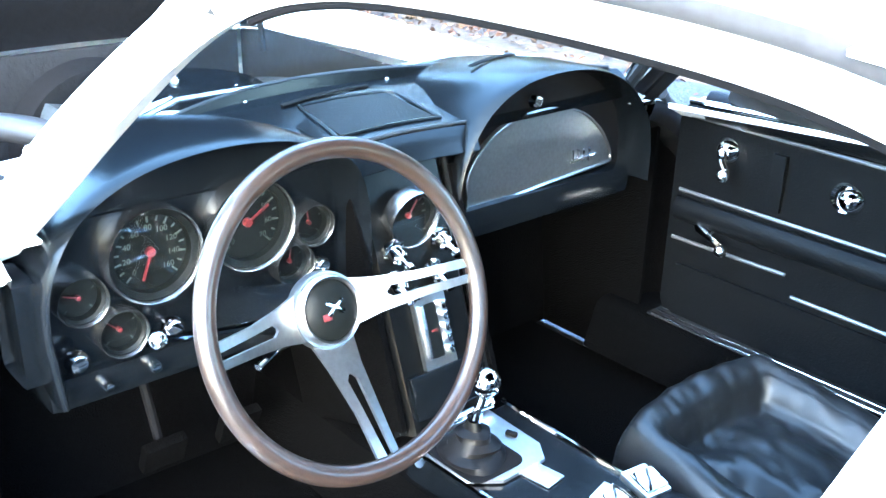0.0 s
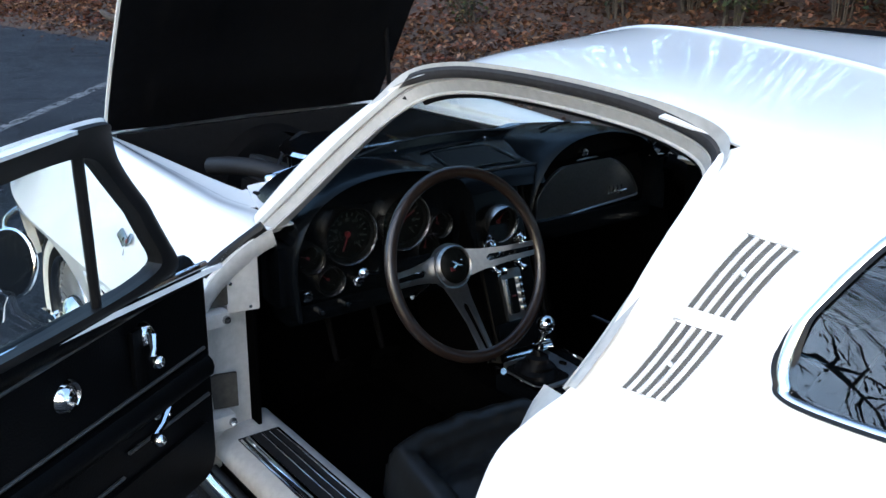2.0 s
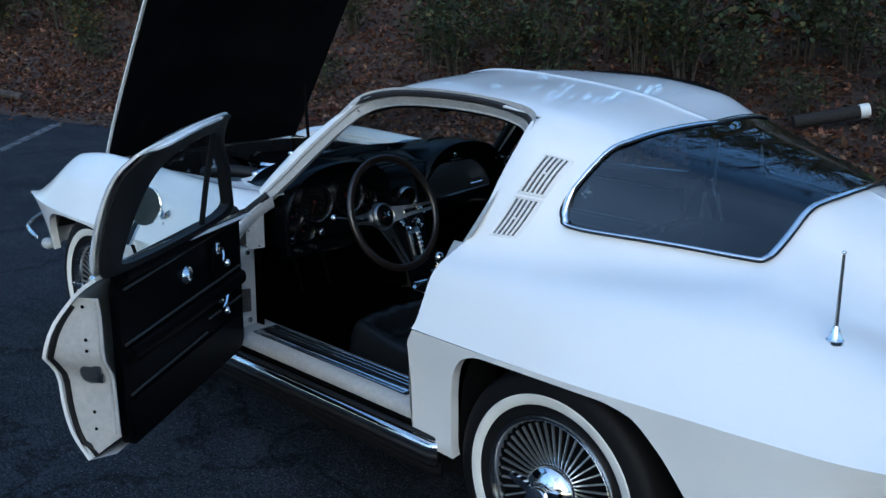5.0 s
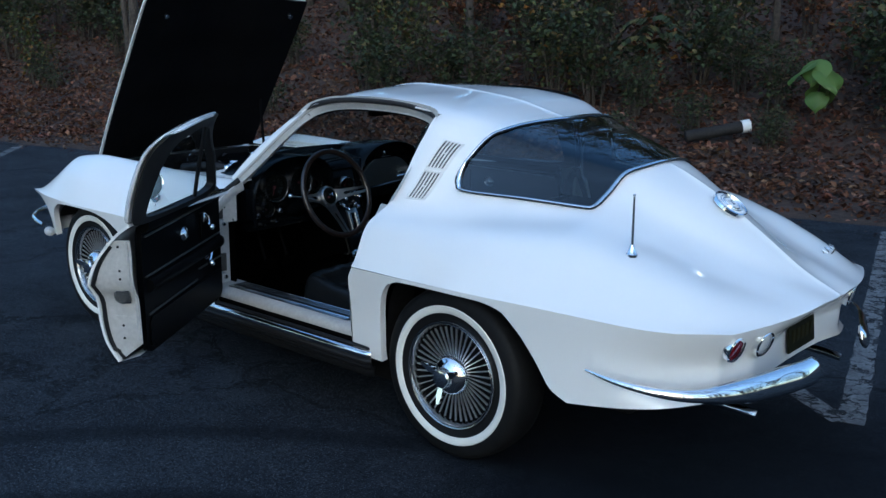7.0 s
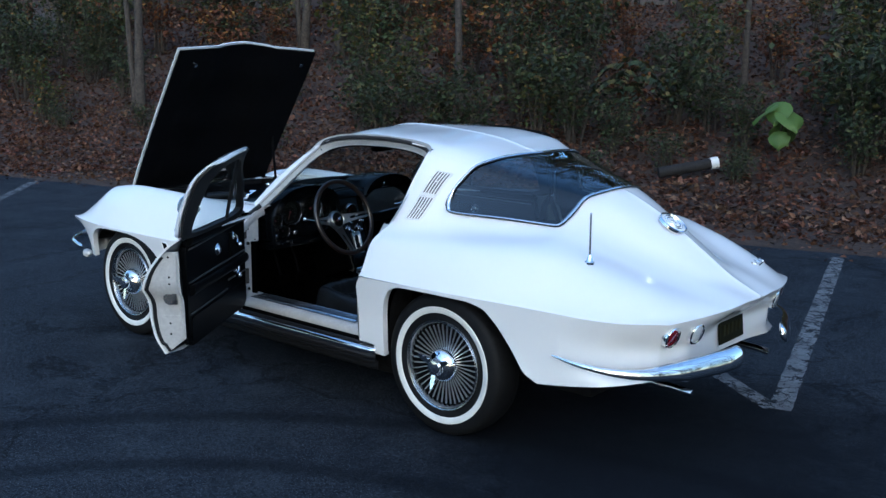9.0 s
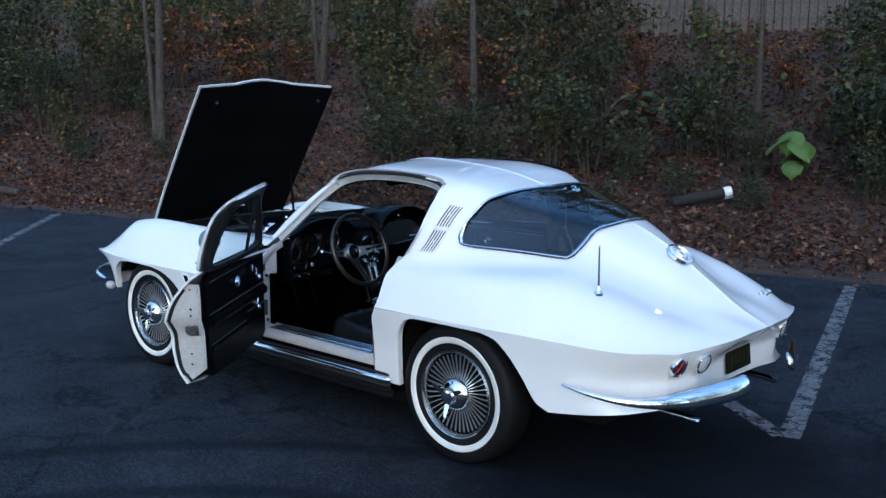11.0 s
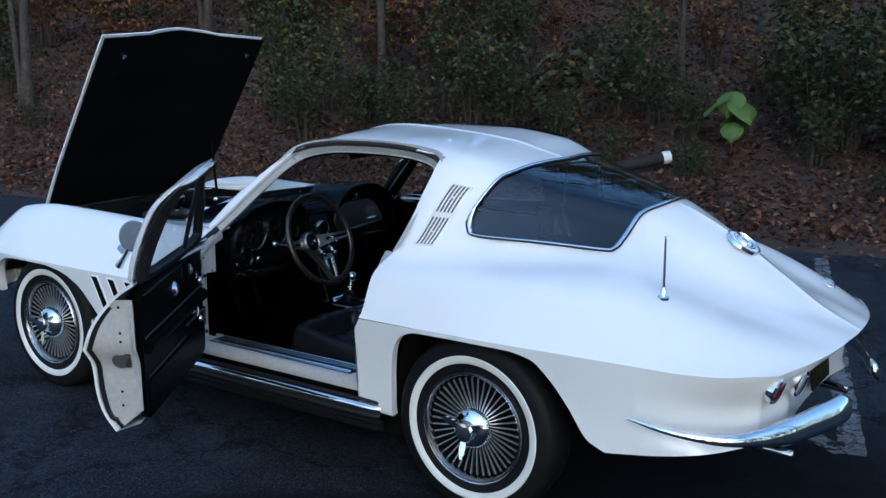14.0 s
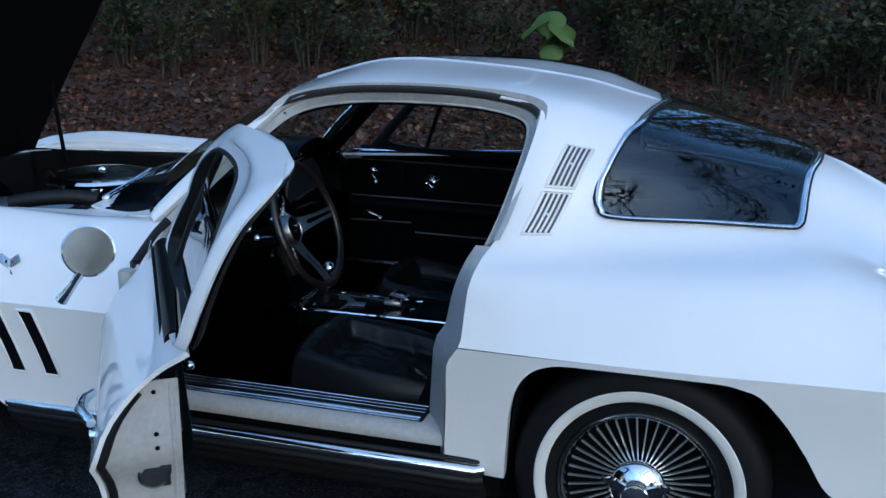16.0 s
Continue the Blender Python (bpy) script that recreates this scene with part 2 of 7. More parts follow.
XR = [-1.13, -1.0, -0.85, -0.615, -0.36, -0.10, 0.13, 0.30, 0.60, 0.90, 1.10]
REAR_Y = [
    [0.0] * 11,
    [0.05, 0.07, 0.10, 0.15, 0.22, 0.31, 0.38, 0.45, 0.475, 0.47, 0.445],
    [0.14, 0.17, 0.20, 0.26, 0.33, 0.42, 0.50, 0.575, 0.58, 0.57, 0.55],
    [0.26, 0.30, 0.34, 0.40, 0.47, 0.56, 0.63, 0.685, 0.70, 0.69, 0.68],
    [0.43, 0.52, 0.57, 0.62, 0.70, 0.76, 0.785, 0.80, 0.80, 0.79, 0.79],
    [0.60, 0.73, 0.79, 0.835, 0.865, 0.882, 0.886, 0.886, 0.88, 0.88, 0.876],
]
REAR_Z = [
    [0.69, 0.752, 0.852, 1.005, 1.12, 1.198, 1.249, 1.291, 1.324, 1.338, 1.309],
    [0.69, 0.74, 0.825, 0.965, 1.085, 1.158, 1.224, 1.273, 1.303, 1.299, 1.262],
    [0.69, 0.735, 0.79, 0.89, 1.01, 1.085, 1.135, 1.170, 1.19, 1.18, 1.15],
    [0.680, 0.724, 0.772, 0.86, 0.935, 0.935, 0.93, 0.925, 0.92, 0.92, 0.92],
    [0.670, 0.722, 0.775, 0.840, 0.872, 0.864, 0.848, 0.835, 0.825, 0.82, 0.82],
    [0.662, 0.666, 0.673, 0.684, 0.69, 0.69, 0.686, 0.682, 0.675, 0.67, 0.668],
]
XF = [1.40, 1.75, 2.1, 2.5, 2.85, 3.1, 3.32]
FRONT_Y = [
    [0.0] * 7,
    [0.47, 0.540, 0.545, 0.545, 0.54, 0.50, 0.46],
    [0.56, 0.615, 0.615, 0.615, 0.605, 0.555, 0.525],
    [0.67, 0.685, 0.69, 0.69, 0.675, 0.625, 0.60],
    [0.79, 0.79, 0.80, 0.80, 0.775, 0.73, 0.68],
    [0.876, 0.88, 0.886, 0.886, 0.865, 0.83, 0.78],
]
FRONT_Z = [
    [0.94, 0.92, 0.90, 0.88, 0.85, 0.79, 0.665],
    [0.91, 0.875, 0.86, 0.845, 0.825, 0.775, 0.665],
    [0.892, 0.876, 0.876, 0.876, 0.850, 0.782, 0.665],
    [0.878, 0.882, 0.896, 0.904, 0.872, 0.782, 0.662],
    [0.80, 0.805, 0.818, 0.822, 0.798, 0.738, 0.658],
    [0.667, 0.665, 0.665, 0.665, 0.665, 0.665, 0.665],
]


def loft(xs, ys, zs):
    cy, cz = [curve(xs, row) for row in ys], [curve(xs, row) for row in zs]

    def at(x, u):
        """The place at station x; u runs from 0 on the centre line to 5 on the crease."""
        knots = np.array([(float(a(x)), float(b(x))) for a, b in zip(cy, cz)])
        k = min(int(u), 4)
        t = u - k
        crisp = 0.0 if x > 1.3 else 0.85 * max(0.0, min(1.0, max((-0.41 - x) / 0.12, (x - 0.05) / 0.2)))
        round_over, ridge = np.array((-knots[1][0], knots[1][1])), np.array((-knots[1][0], 2 * knots[0][1] - knots[1][1]))
        get = lambda i: knots[i] if 0 <= i <= 5 else (round_over + (ridge - round_over) * crisp if i < 0 else 2 * knots[5] - knots[4])
        a, b, c, d = get(k - 1), get(k), get(k + 1), get(k + 2)
        y, z = 0.5 * (2 * b + (c - a) * t + (2 * a - 5 * b + 4 * c - d) * t**2 + (3 * b - a - 3 * c + d) * t**3)
        bend = 0.0
        if x < -0.4:
            bend = 0.34 * y * y * ((-0.4 - x) / 0.73) ** 1.5
        if x > 2.5:
            bend = -0.28 * y * y * ((x - 2.5) / 0.82) ** 1.5
        return np.array((x + bend, y, z))

    return at


rear_at, front_at = loft(XR, REAR_Y, REAR_Z), loft(XF, FRONT_Y, FRONT_Z)
mirror = np.array((1, -1, 1))


def stretch(a, b, n):
    return np.linspace(a, b, n)


EDGE_B_PILLAR = curve([0.3, 0.50, 0.62, 0.70, 0.80, 0.88, 0.92, 1.0, 1.09, 1.155, 1.22, 1.245, 1.262, 1.278, 1.292, 1.305], [0.525, 0.515, 0.508, 0.468, 0.468, 0.452, 0.427, 0.400, 0.377, 0.360, 0.347, 0.344, 0.356, 0.40, 0.49, 0.58])


def pillar_shift(z):
    """How far ahead of station 0.30 the rear edge of the door opening lies, by height."""
    return float(EDGE_B_PILLAR(z)) - 0.30


def both_sides(make):
    return joined(make(1), make(-1))



# rear quarters, sail panels and deck
XS_REAR = np.concatenate([stretch(-1.13, -0.9, 16), stretch(-0.885, 0.30, 80)])
US = np.concatenate([(0.0, 0.008, 0.018, 0.032, 0.06), stretch(0.11, 1, 9), stretch(1.08, 3, 26), stretch(3.1, 5, 18)])


def rear_point(x, u):
    p = rear_at(x, u)
    if u > 1.0:
        w = max(0.0, min(1.0, (x + 0.10) / 0.40)) ** 2 * min(1.0, (u - 1.0) / 0.3)
        p = p + np.array((w * pillar_shift(p[2]), -0.024 * w * max(0.0, 1 - ((p[2] - 0.73) / 0.16) ** 2), 0))
    return p


def lay(x, u, lift=0.0):
    """A place on the rear shell, lifted off it; u below 0 is the other side."""
    flip = -1 if u < 0 else 1
    p, a, b = rear_point(x, abs(u)), rear_point(x + 0.004, abs(u)), rear_point(x, abs(u) + 0.02)
    n = np.cross(a - p, b - p)
    n = n / (np.linalg.norm(n) + 1e-9)
    n = n if n[2] > 0 else -n
    p = p + n * lift
    return p * np.array((1, flip, 1))


# outline of the wrap-round rear window on the shell: station and u
WINDOW = spline([(0.05, 0.0), (0.078, 0.6), (0.10, 1.25), (0.13, 2.05), (0.142, 2.35), (0.130, 2.60), (0.09, 2.69), (-0.13, 2.69), (-0.31, 2.69), (-0.345, 2.62), (-0.355, 2.3), (-0.36, 1.8), (-0.372, 1.1), (-0.40, 0.5), (-0.412, 0.0)], 120)


def inside(poly, x, y):
    hit = False
    for k in range(len(poly)):
        (ax, ay), (bx, by) = poly[k - 1], poly[k]
        if (ay > y) != (by > y) and x < (bx - ax) * (y - ay) / (by - ay) + ax:
            hit = not hit
    return hit


HOLE = np.vstack([WINDOW, [(-0.412, -0.5), (0.05, -0.5)]])
# rear quarters, deck and roof are one sheet; the roof ends at the door cuts and the windscreen
XS_ROOF = stretch(0.318, 1.10, 42)
XS_SHELL = np.concatenate([XS_REAR, XS_ROOF])


def roof_point(x, u):
    p = rear_at(x, u)
    if u > 1.0:
        edge = rear_at(0.30, u)
        p = p + np.array((min(1.0, (u - 1.0) / 0.3) * pillar_shift(edge[2]) * max(0.0, 1 - (x - 0.30) / 0.32) ** 1.5, 0, 0))
    ahead = max(0.0, (x - 0.65) / 0.45) ** 1.6
    fall = max(0.0, (x - 0.78) / 0.32) ** 2
    wide = min(1.0, (p[1] / 0.47) ** 2)
    return p + np.array((0.118 * ahead * max(0.0, 1 - (p[1] / 0.49) ** 2) + 0.030 * fall * wide, 0.022 * fall * wide, -(0.046 - 0.020 * wide) * fall))


def spine(p, x):
    """The fine raised rib on the centre line."""
    on = max(0.0, min(1.0, max((x - 0.05) / 0.05, (-0.42 - x) / 0.06)))
    return p + np.array((0, 0, 0.0045 * on * math.exp(-((p[1] / 0.009) ** 2))))


rear_sheet = np.array([[spine(rear_point(x, u) if x <= 0.301 else roof_point(x, u), x) for u in US] for x in XS_SHELL])
hole = [[inside(HOLE, (XS_SHELL[i] + XS_SHELL[i + 1]) / 2, (US[j] + US[j + 1]) / 2) for j in range(len(US) - 1)] for i in range(len(XS_SHELL) - 1)]


def roof_limit(x):
    """How far out the roof sheet runs, by station."""
    return 1.10 if x > 0.47 else 1.20


def rear_panel(side):
    return grid(rear_sheet * (mirror if side < 0 else 1), keep=lambda i, j: not hole[i][j] and (XS_SHELL[i + 1] <= 0.301 or US[j + 1] < roof_limit(XS_SHELL[i + 1])))


shell = both_sides(rear_panel)
bmesh.ops.remove_doubles(shell, verts=shell.verts[:], dist=1e-4)
finish(shell)
part("rear_body", thicken(shell, 0.004), WHITE, car, "white fastback roof, deck and quarters")
LINING_X = [x for x in XS_REAR if -1.0 < x < 0.29]
LINING_U = [u for u in US if u > 0.06]


def lined(side):
    return grid(np.array([[lay(x, u * side, -0.020) for u in LINING_U] for x in LINING_X]), keep=lambda i, j: not inside(HOLE, (LINING_X[i] + LINING_X[i + 1]) / 2, (LINING_U[j] + LINING_U[j + 1]) / 2))


part("rear_lining", both_sides(lined), DARK, car, "black cargo area lining")
headliner = (rear_sheet - np.array((0, 0, 0.045)))[len(XS_REAR) - 2 : -2]
part("headliner", both_sides(lambda s: grid(headliner * (mirror if s < 0 else 1), keep=lambda i, j: US[j + 1] < 1.02)), DARK, car, "black headliner")

# rear window: glass, rubber and chrome surround
ring = [(x, u) for x, u in WINDOW] + [(x, -u) for x, u in WINDOW[-2:0:-1]]
mid = int(np.argmax(WINDOW[:, 1]))
sheet = []
for f in stretch(0, 1, 40):
    row = []
    for g in stretch(-1, 1, 61):
        u = 2.69 * g
        xa = np.interp(abs(u), WINDOW[: mid + 1, 1], WINDOW[: mid + 1, 0])
        xb = np.interp(abs(u), WINDOW[mid:, 1][::-1], WINDOW[mid:, 0][::-1])
        row.append(lay(xa + (xb - xa) * f, u, 0.002))
    sheet.append(row)
rear_window = new("rear_window")
rear_window.parent = car
pane = part("pane", grid(np.array(sheet)), TINTED, rear_window, "tinted wrap-round glass")
part("seal", tube([lay(x, u, 0.001) for x, u in ring], 0.016, 8, closed=True, flat=0.3), RUBBER, rear_window)
part("surround", tube([lay(x, u, 0.005) for x, u in ring], 0.0085, 10, closed=True, flat=0.6), CHROME, rear_window, "chrome surround")

# front fenders, nose and cowl
XS_FRONT = np.concatenate([stretch(1.425, 2.86, 60), stretch(2.88, 3.32, 26)])


def front_panel(side):
    p = np.array([[front_at(x, u) for u in US] for x in XS_FRONT])
    return grid(p * (mirror if side < 0 else 1), keep=lambda i, j: not (XS_FRONT[i] < 2.87 and US[j] < 0.999 and XS_FRONT[i] > 1.768) and not (XS_FRONT[i] < 1.60 and US[j] < 1.95))


part("front_body", thicken(both_sides(front_panel), 0.004), WHITE, car)

# lower body below the crease, with wheel arches
ARCH_REAR = curve([-0.515, -0.465, -0.395, -0.332, -0.26, -0.17, 0.0, 0.2, 0.265, 0.31, 0.34, 0.355], [0.36, 0.388, 0.495, 0.585, 0.652, 0.670, 0.672, 0.668, 0.648, 0.60, 0.50, 0.30])
ARCH_FRONT = curve([1.93, 2.0, 2.08, 2.167, 2.278, 2.40, 2.55, 2.72, 2.825, 2.865, 2.885], [0.30, 0.37, 0.48, 0.58, 0.632, 0.650, 0.652, 0.642, 0.595, 0.53, 0.44])
LOW_EDGE = curve([-1.13, -0.9, -0.57, 0.4, 0.6, 1.45, 1.93, 2.885, 3.32], [0.43, 0.40, 0.36, 0.30, 0.30, 0.30, 0.30, 0.44, 0.47])


def low_of(x):
    if -0.515 < x < 0.355:
        return float(ARCH_REAR(x))
    if 1.93 < x < 2.885:
        return float(ARCH_FRONT(x))
    return float(LOW_EDGE(x))


def perimeter(side):
    tail = [rear_at(-1.13, u) for u in stretch(0, 5, 40)]
    flank = [rear_at(x, 5) for x in np.concatenate([stretch(-1.12, 0.29, 150), stretch(0.294, 0.362, 90), stretch(0.37, 0.55, 10)])]
    wing = [front_at(x, 5) for x in np.concatenate([stretch(1.425, 2.81, 120), stretch(2.815, 2.89, 60), stretch(2.90, 3.31, 50)])]
    nose = [front_at(3.32, u) for u in stretch(5, 0, 30)]
    return np.array(tail + flank) * (mirror if side < 0 else 1), np.array(wing + nose) * (mirror if side < 0 else 1)


def smooth_step(a, b, v):
    t = min(1.0, max(0.0, (v - a) / (b - a)))
    return t * t * (3 - 2 * t)


def skirt_of(c, side):
    t = np.gradient(c, axis=0)
    n = np.stack([t[:, 1], -t[:, 0]], 1)
    n /= np.linalg.norm(n, axis=1)[:, None] + 1e-9
    k = len(c) // 2
    n = n * (-1 if n[k, 1] * side < 0 else 1)
    for _ in range(12):
        n[1:-1] = (n[:-2] + n[1:-1] + n[2:]) / 3
    n /= np.linalg.norm(n, axis=1)[:, None] + 1e-9
    rows = []
    for k, p in enumerate(c):
        low = low_of(p[0])
        tail = max(0.0, min(1.0, (-0.62 - p[0]) / 0.32))
        col = []
        pull = 0.0
        if -0.1 < p[0] < 1.0:
            top_x = p[0] + max(0.0, min(1.0, (p[0] - 0.40) / 0.15)) * (float(EDGE_B_PILLAR(p[2])) - 0.55)
            stations = stretch(-0.1, 0.30, 60)
            weights = ((stations + 0.1) / 0.4) ** 2
            pull = 0.0222 * float(np.interp(top_x, stations + weights * pillar_shift(0.686), weights))
        for v in stretch(0, 1, 22):
            z = p[2] + (low - p[2]) * v
            h = (p[2] - z) / 0.35
            deep = max(0.075, 0.150 - 0.42 * p[1] ** 2)
            cove = deep * smooth_step(-0.08, 0.42, h) * (1 - 0.7 * smooth_step(0.60, 0.82, h) * smooth_step(0.25, 0.60, abs(p[1]))) - deep * smooth_step(-0.08, 0.42, 0.0)
            inset = (0.020 * math.sin(min(h, 1) * math.pi) + 0.05 * h * h) * (1 - tail) + tail * (cove + 0.02 * h * h) + smooth_step(2.95, 3.25, p[0]) * 0.15 * smooth_step(0.02, 0.45, h)
            ahead = max(0.0, min(1.0, (p[0] - 0.40) / 0.15)) if p[0] < 1.0 else 0.0
            tuck = 0.15 * smooth_step(2.88, 3.22, p[0]) * smooth_step(0.0, 0.5, h)
            col.append((p[0] - tuck - n[k, 0] * inset + ahead * (float(EDGE_B_PILLAR(z)) - 0.55), p[1] - n[k, 1] * inset - side * pull, z))
        col.append(np.array(col[-1]) - np.array((n[k, 0] * 0.03, n[k, 1] * 0.03, -0.004)))
        rows.append(col)
    return grid(np.array(rows), sharp=50)


def skirt(side):
    a, b = perimeter(side)
    return joined(skirt_of(a, side), skirt_of(b, side))


part("lower_body", both_sides(skirt), WHITE, car)


# dark wheel wells and underbody
def well(xs, arch, side):
    rows = [[(x, y * side, float(arch(x)) + 0.004) for y in (0.795, 0.70, 0.42)] + [(x, 0.42 * side, 0.30)] for x in xs]
    return grid(np.array(rows))


for arch, a, b in ((ARCH_REAR, -0.495, 0.354), (ARCH_FRONT, 1.94, 2.86)):
    for side in (1, -1):
        part("wheel_well", well(stretch(a, b, 40), lambda x, f=arch: min(0.80, float(f(x))), side), WELL, car)
for size, at in (((1.5, 1.36, 0.10), (1.14, 0, 0.21)), ((0.36, 0.7, 0.06), (-0.70, 0, 0.45)), ((0.9, 0.84, 0.1), (-0.1, 0, 0.25)), ((1.1, 0.84, 0.1), (2.4, 0, 0.22))):
    part("underbody", box(size, at, 0.02), WELL, car)

# wheels with finned covers and knock-off spinners
FINS = 42
RIM_METAL = material("grey_polished_rim", (0.46, 0.47, 0.48), 0.20, 1.0, grain=0.15, scale=60)
FIN = material("polished_aluminium", (0.92, 0.92, 0.91), 0.42, 1.0, grain=0.1, scale=80)


def wheel_parts(w):
    tyre = [(0.205, -0.075), (0.225, -0.085), (0.27, -0.092), (0.31, -0.085), (0.328, -0.066), (0.334, -0.03), (0.335, 0.0), (0.334, 0.03), (0.328, 0.066), (0.318, 0.080), (0.300, 0.088), (0.274, 0.0925), (0.244, 0.088), (0.225, 0.083), (0.205, 0.075)]
    part("tyre", lathe(tyre, 72), TYRE, w)
    part("whitewall", lathe([(0.241, 0.0870), (0.244, 0.0910), (0.257, 0.0945), (0.268, 0.0950), (0.272, 0.0915)], 72), WHITEWALL, w, "white tyre band")
    part("rim", lathe([(0.214, 0.074), (0.212, 0.083), (0.208, 0.089), (0.203, 0.087), (0.201, 0.083), (0.198, 0.087), (0.194, 0.081), (0.190, 0.066), (0.188, 0.050)], 72), RIM_METAL, w, "polished rim ring")
    part("cover", lathe([(0.194, 0.050), (0.150, 0.034), (0.090, 0.030), (0.0, 0.030)], 48), DARK, w, "black painted cover well")
    fin = mesh_of(
        [(0.074, 0.058, -0.0014), (0.184, 0.066, -0.0019), (0.184, 0.066, 0.0019), (0.074, 0.058, 0.0014), (0.074, 0.050, -0.0014), (0.184, 0.058, -0.0019), (0.184, 0.058, 0.0019), (0.074, 0.050, 0.0014)],
        [(0, 1, 2, 3), (0, 4, 5, 1), (3, 2, 6, 7), (1, 5, 6, 2), (0, 3, 7, 4)],
        smooth=False,
    )
    first = part("fin", fin, FIN, w)
    for k in range(1, FINS):
        again(first, w, pose(0, 0, 0, 0, 360 / FINS * k, 0))
    part("hub", lathe([(0.086, 0.030), (0.086, 0.060), (0.083, 0.072), (0.076, 0.090), (0.062, 0.106), (0.044, 0.114), (0.040, 0.116), (0.038, 0.132), (0.033, 0.142), (0.014, 0.147), (0.0, 0.148)], 40), CHROME, w, "chrome centre cone")
    blades = []
    for k in range(3):
        b = prism([(0.02, -0.011), (0.070, -0.013), (0.100, -0.007), (0.102, 0.004), (0.070, 0.012), (0.02, 0.011)], 0.012)
        bmesh.ops.transform(b, matrix=pose(0, 0, 0, 0, 120 * k + 88, 0) @ pose(0, 0.120, 0, 0, 0, 16), verts=b.verts[:])
        blades.append(b)
    part("spinner", joined(*blades), CHROME, w, "three-bladed chrome spinner")


wheel = new("wheel")
wheel.parent = car
wheel.matrix_basis = pose(0.0, 0.728, 0.331)
wheel_parts(wheel)
for x, y, turn in ((2.489, 0.724, 0), (0.0, -0.728, 180), (2.489, -0.724, 180)):
    copy_thing(wheel, pose(x, y, 0.331, 0, 17, turn))

# hood, hinged at its front edge, propped open
HOOD_AT = np.array((2.88, 0, 0.83))
hood = new("hood")
hood.parent = car
hood.matrix_basis = Matrix.Translation(HOOD_AT) @ pose(0, 0, 0, 0, 55.0, 0)
tagged(hood, "raised white hood with black underside")


def hood_at(x, u):
    p = front_at(x, abs(u)) * (1 if u >= 0 else mirror)
    bulge = 0.035 * max(0.0, min(1.0, (2.75 - x) / 0.5)) * max(0.0, 1 - abs(p[1]) / 0.22) ** 0.6
    return p + np.array((0, 0, bulge)) - HOOD_AT


hood_pts = np.array([[hood_at(x, u) for u in stretch(-1, 1, 61)] for x in stretch(1.805, 2.875, 42)])
part("hood_skin", thicken(grid(hood_pts), 0.008), WHITE, hood, "white hood skin")
pad = hood_pts * np.array((0.994, 0.993, 1.0)) + np.array((-0.003, 0, -0.022))
pad_wave = np.array([[p + np.array((0, 0, -0.012 * (abs(math.sin(p[0] * 9.0)) ** 3) * (abs(p[1]) < 0.4))) for p in row] for row in pad])
part("hood_lining", thicken(grid(pad_wave), 0.008), HOOD_PAD, hood, "black insulated hood underside")
for side in (1, -1):
    part("latch_pin", lathe([(0.0, 0.0), (0.008, 0.0), (0.008, -0.022), (0.013, -0.024), (0.013, -0.030), (0.0, -0.032)], 16, "z"), STEEL, hood, "", pose(-0.99, 0.42 * side, 0.006))
part("hood_prop", tube([(2.62, -0.46, 0.80), (2.66, -0.47, 1.10), (2.64, -0.47, 1.28)], 0.009, 8), DARK, car, "black hood support")

# ---- doors: built closed, the driver's door swung open on its hinge ----
SIDE_Y = curve([0.86, 0.92, 1.0, 1.10, 1.18, 1.25, 1.29, 1.32], [0.715, 0.693, 0.668, 0.628, 0.583, 0.515, 0.465, 0.43])


def door_profile(x, n=22):
    w = min(1.0, max(0.0, (x - 0.5) / 0.92))
    rear = np.array([(0.690, 0.922), (0.745, 0.885), (0.80, 0.832), (0.850, 0.765), (0.884, 0.680)])
    fore = np.array([(0.665, 0.878), (0.730, 0.845), (0.79, 0.790), (0.840, 0.735), (0.876, 0.667)])
    low = [(0.868, 0.61), (0.864, 0.53), (0.846, 0.445), (0.806, 0.374)]
    up = rear + (fore - rear) * w
    return np.vstack([spline(up, n // 2), spline([up[-1], *low], n // 2 + 1)[1:]])


FRAME_OUT = [(1.32, 0.882), (1.20, 1.01), (1.08, 1.13), (0.985, 1.225), (0.930, 1.277), (0.80, 1.284), (0.62, 1.284), (0.46, 1.272), (0.372, 1.254), (0.352, 1.215), (0.372, 1.12), (0.398, 1.0), (0.436, 0.905)]
FRAME_IN = [(1.26, 0.905), (1.15, 1.02), (1.045, 1.13), (0.965, 1.203), (0.905, 1.228), (0.80, 1.234), (0.69, 1.231), (0.595, 1.215), (0.540, 1.175), (0.514, 1.11), (0.505, 1.03), (0.502, 0.97), (0.495, 0.915)]


def eased(points, n, rounds):
    """A closed line through points, straight between them, with its corners eased."""
    p = np.array(points, float)
    m = len(p)
    out = np.array([p[int(t) % m] * (1 - t % 1) + p[(int(t) + 1) % m] * (t % 1) for t in np.linspace(0, m, n, endpoint=False)])
    for _ in range(rounds):
        out = (np.roll(out, 1, 0) + 2 * out + np.roll(out, -1, 0)) / 4
    return out


def on_side(x, z, out=0.0):
    swell = 0.045 * max(0.0, min(1.0, (z - 1.08) / 0.17)) * max(0.0, min(1.0, (x - 0.45) / 0.42))
    return (x, float(SIDE_Y(z)) + out + swell, z)


def oval(cx, cz, rx, rz, n=20):
    return [(cx + rx * math.cos(q), cz + rz * math.sin(q)) for q in np.linspace(0, 2 * math.pi, n, endpoint=False)]


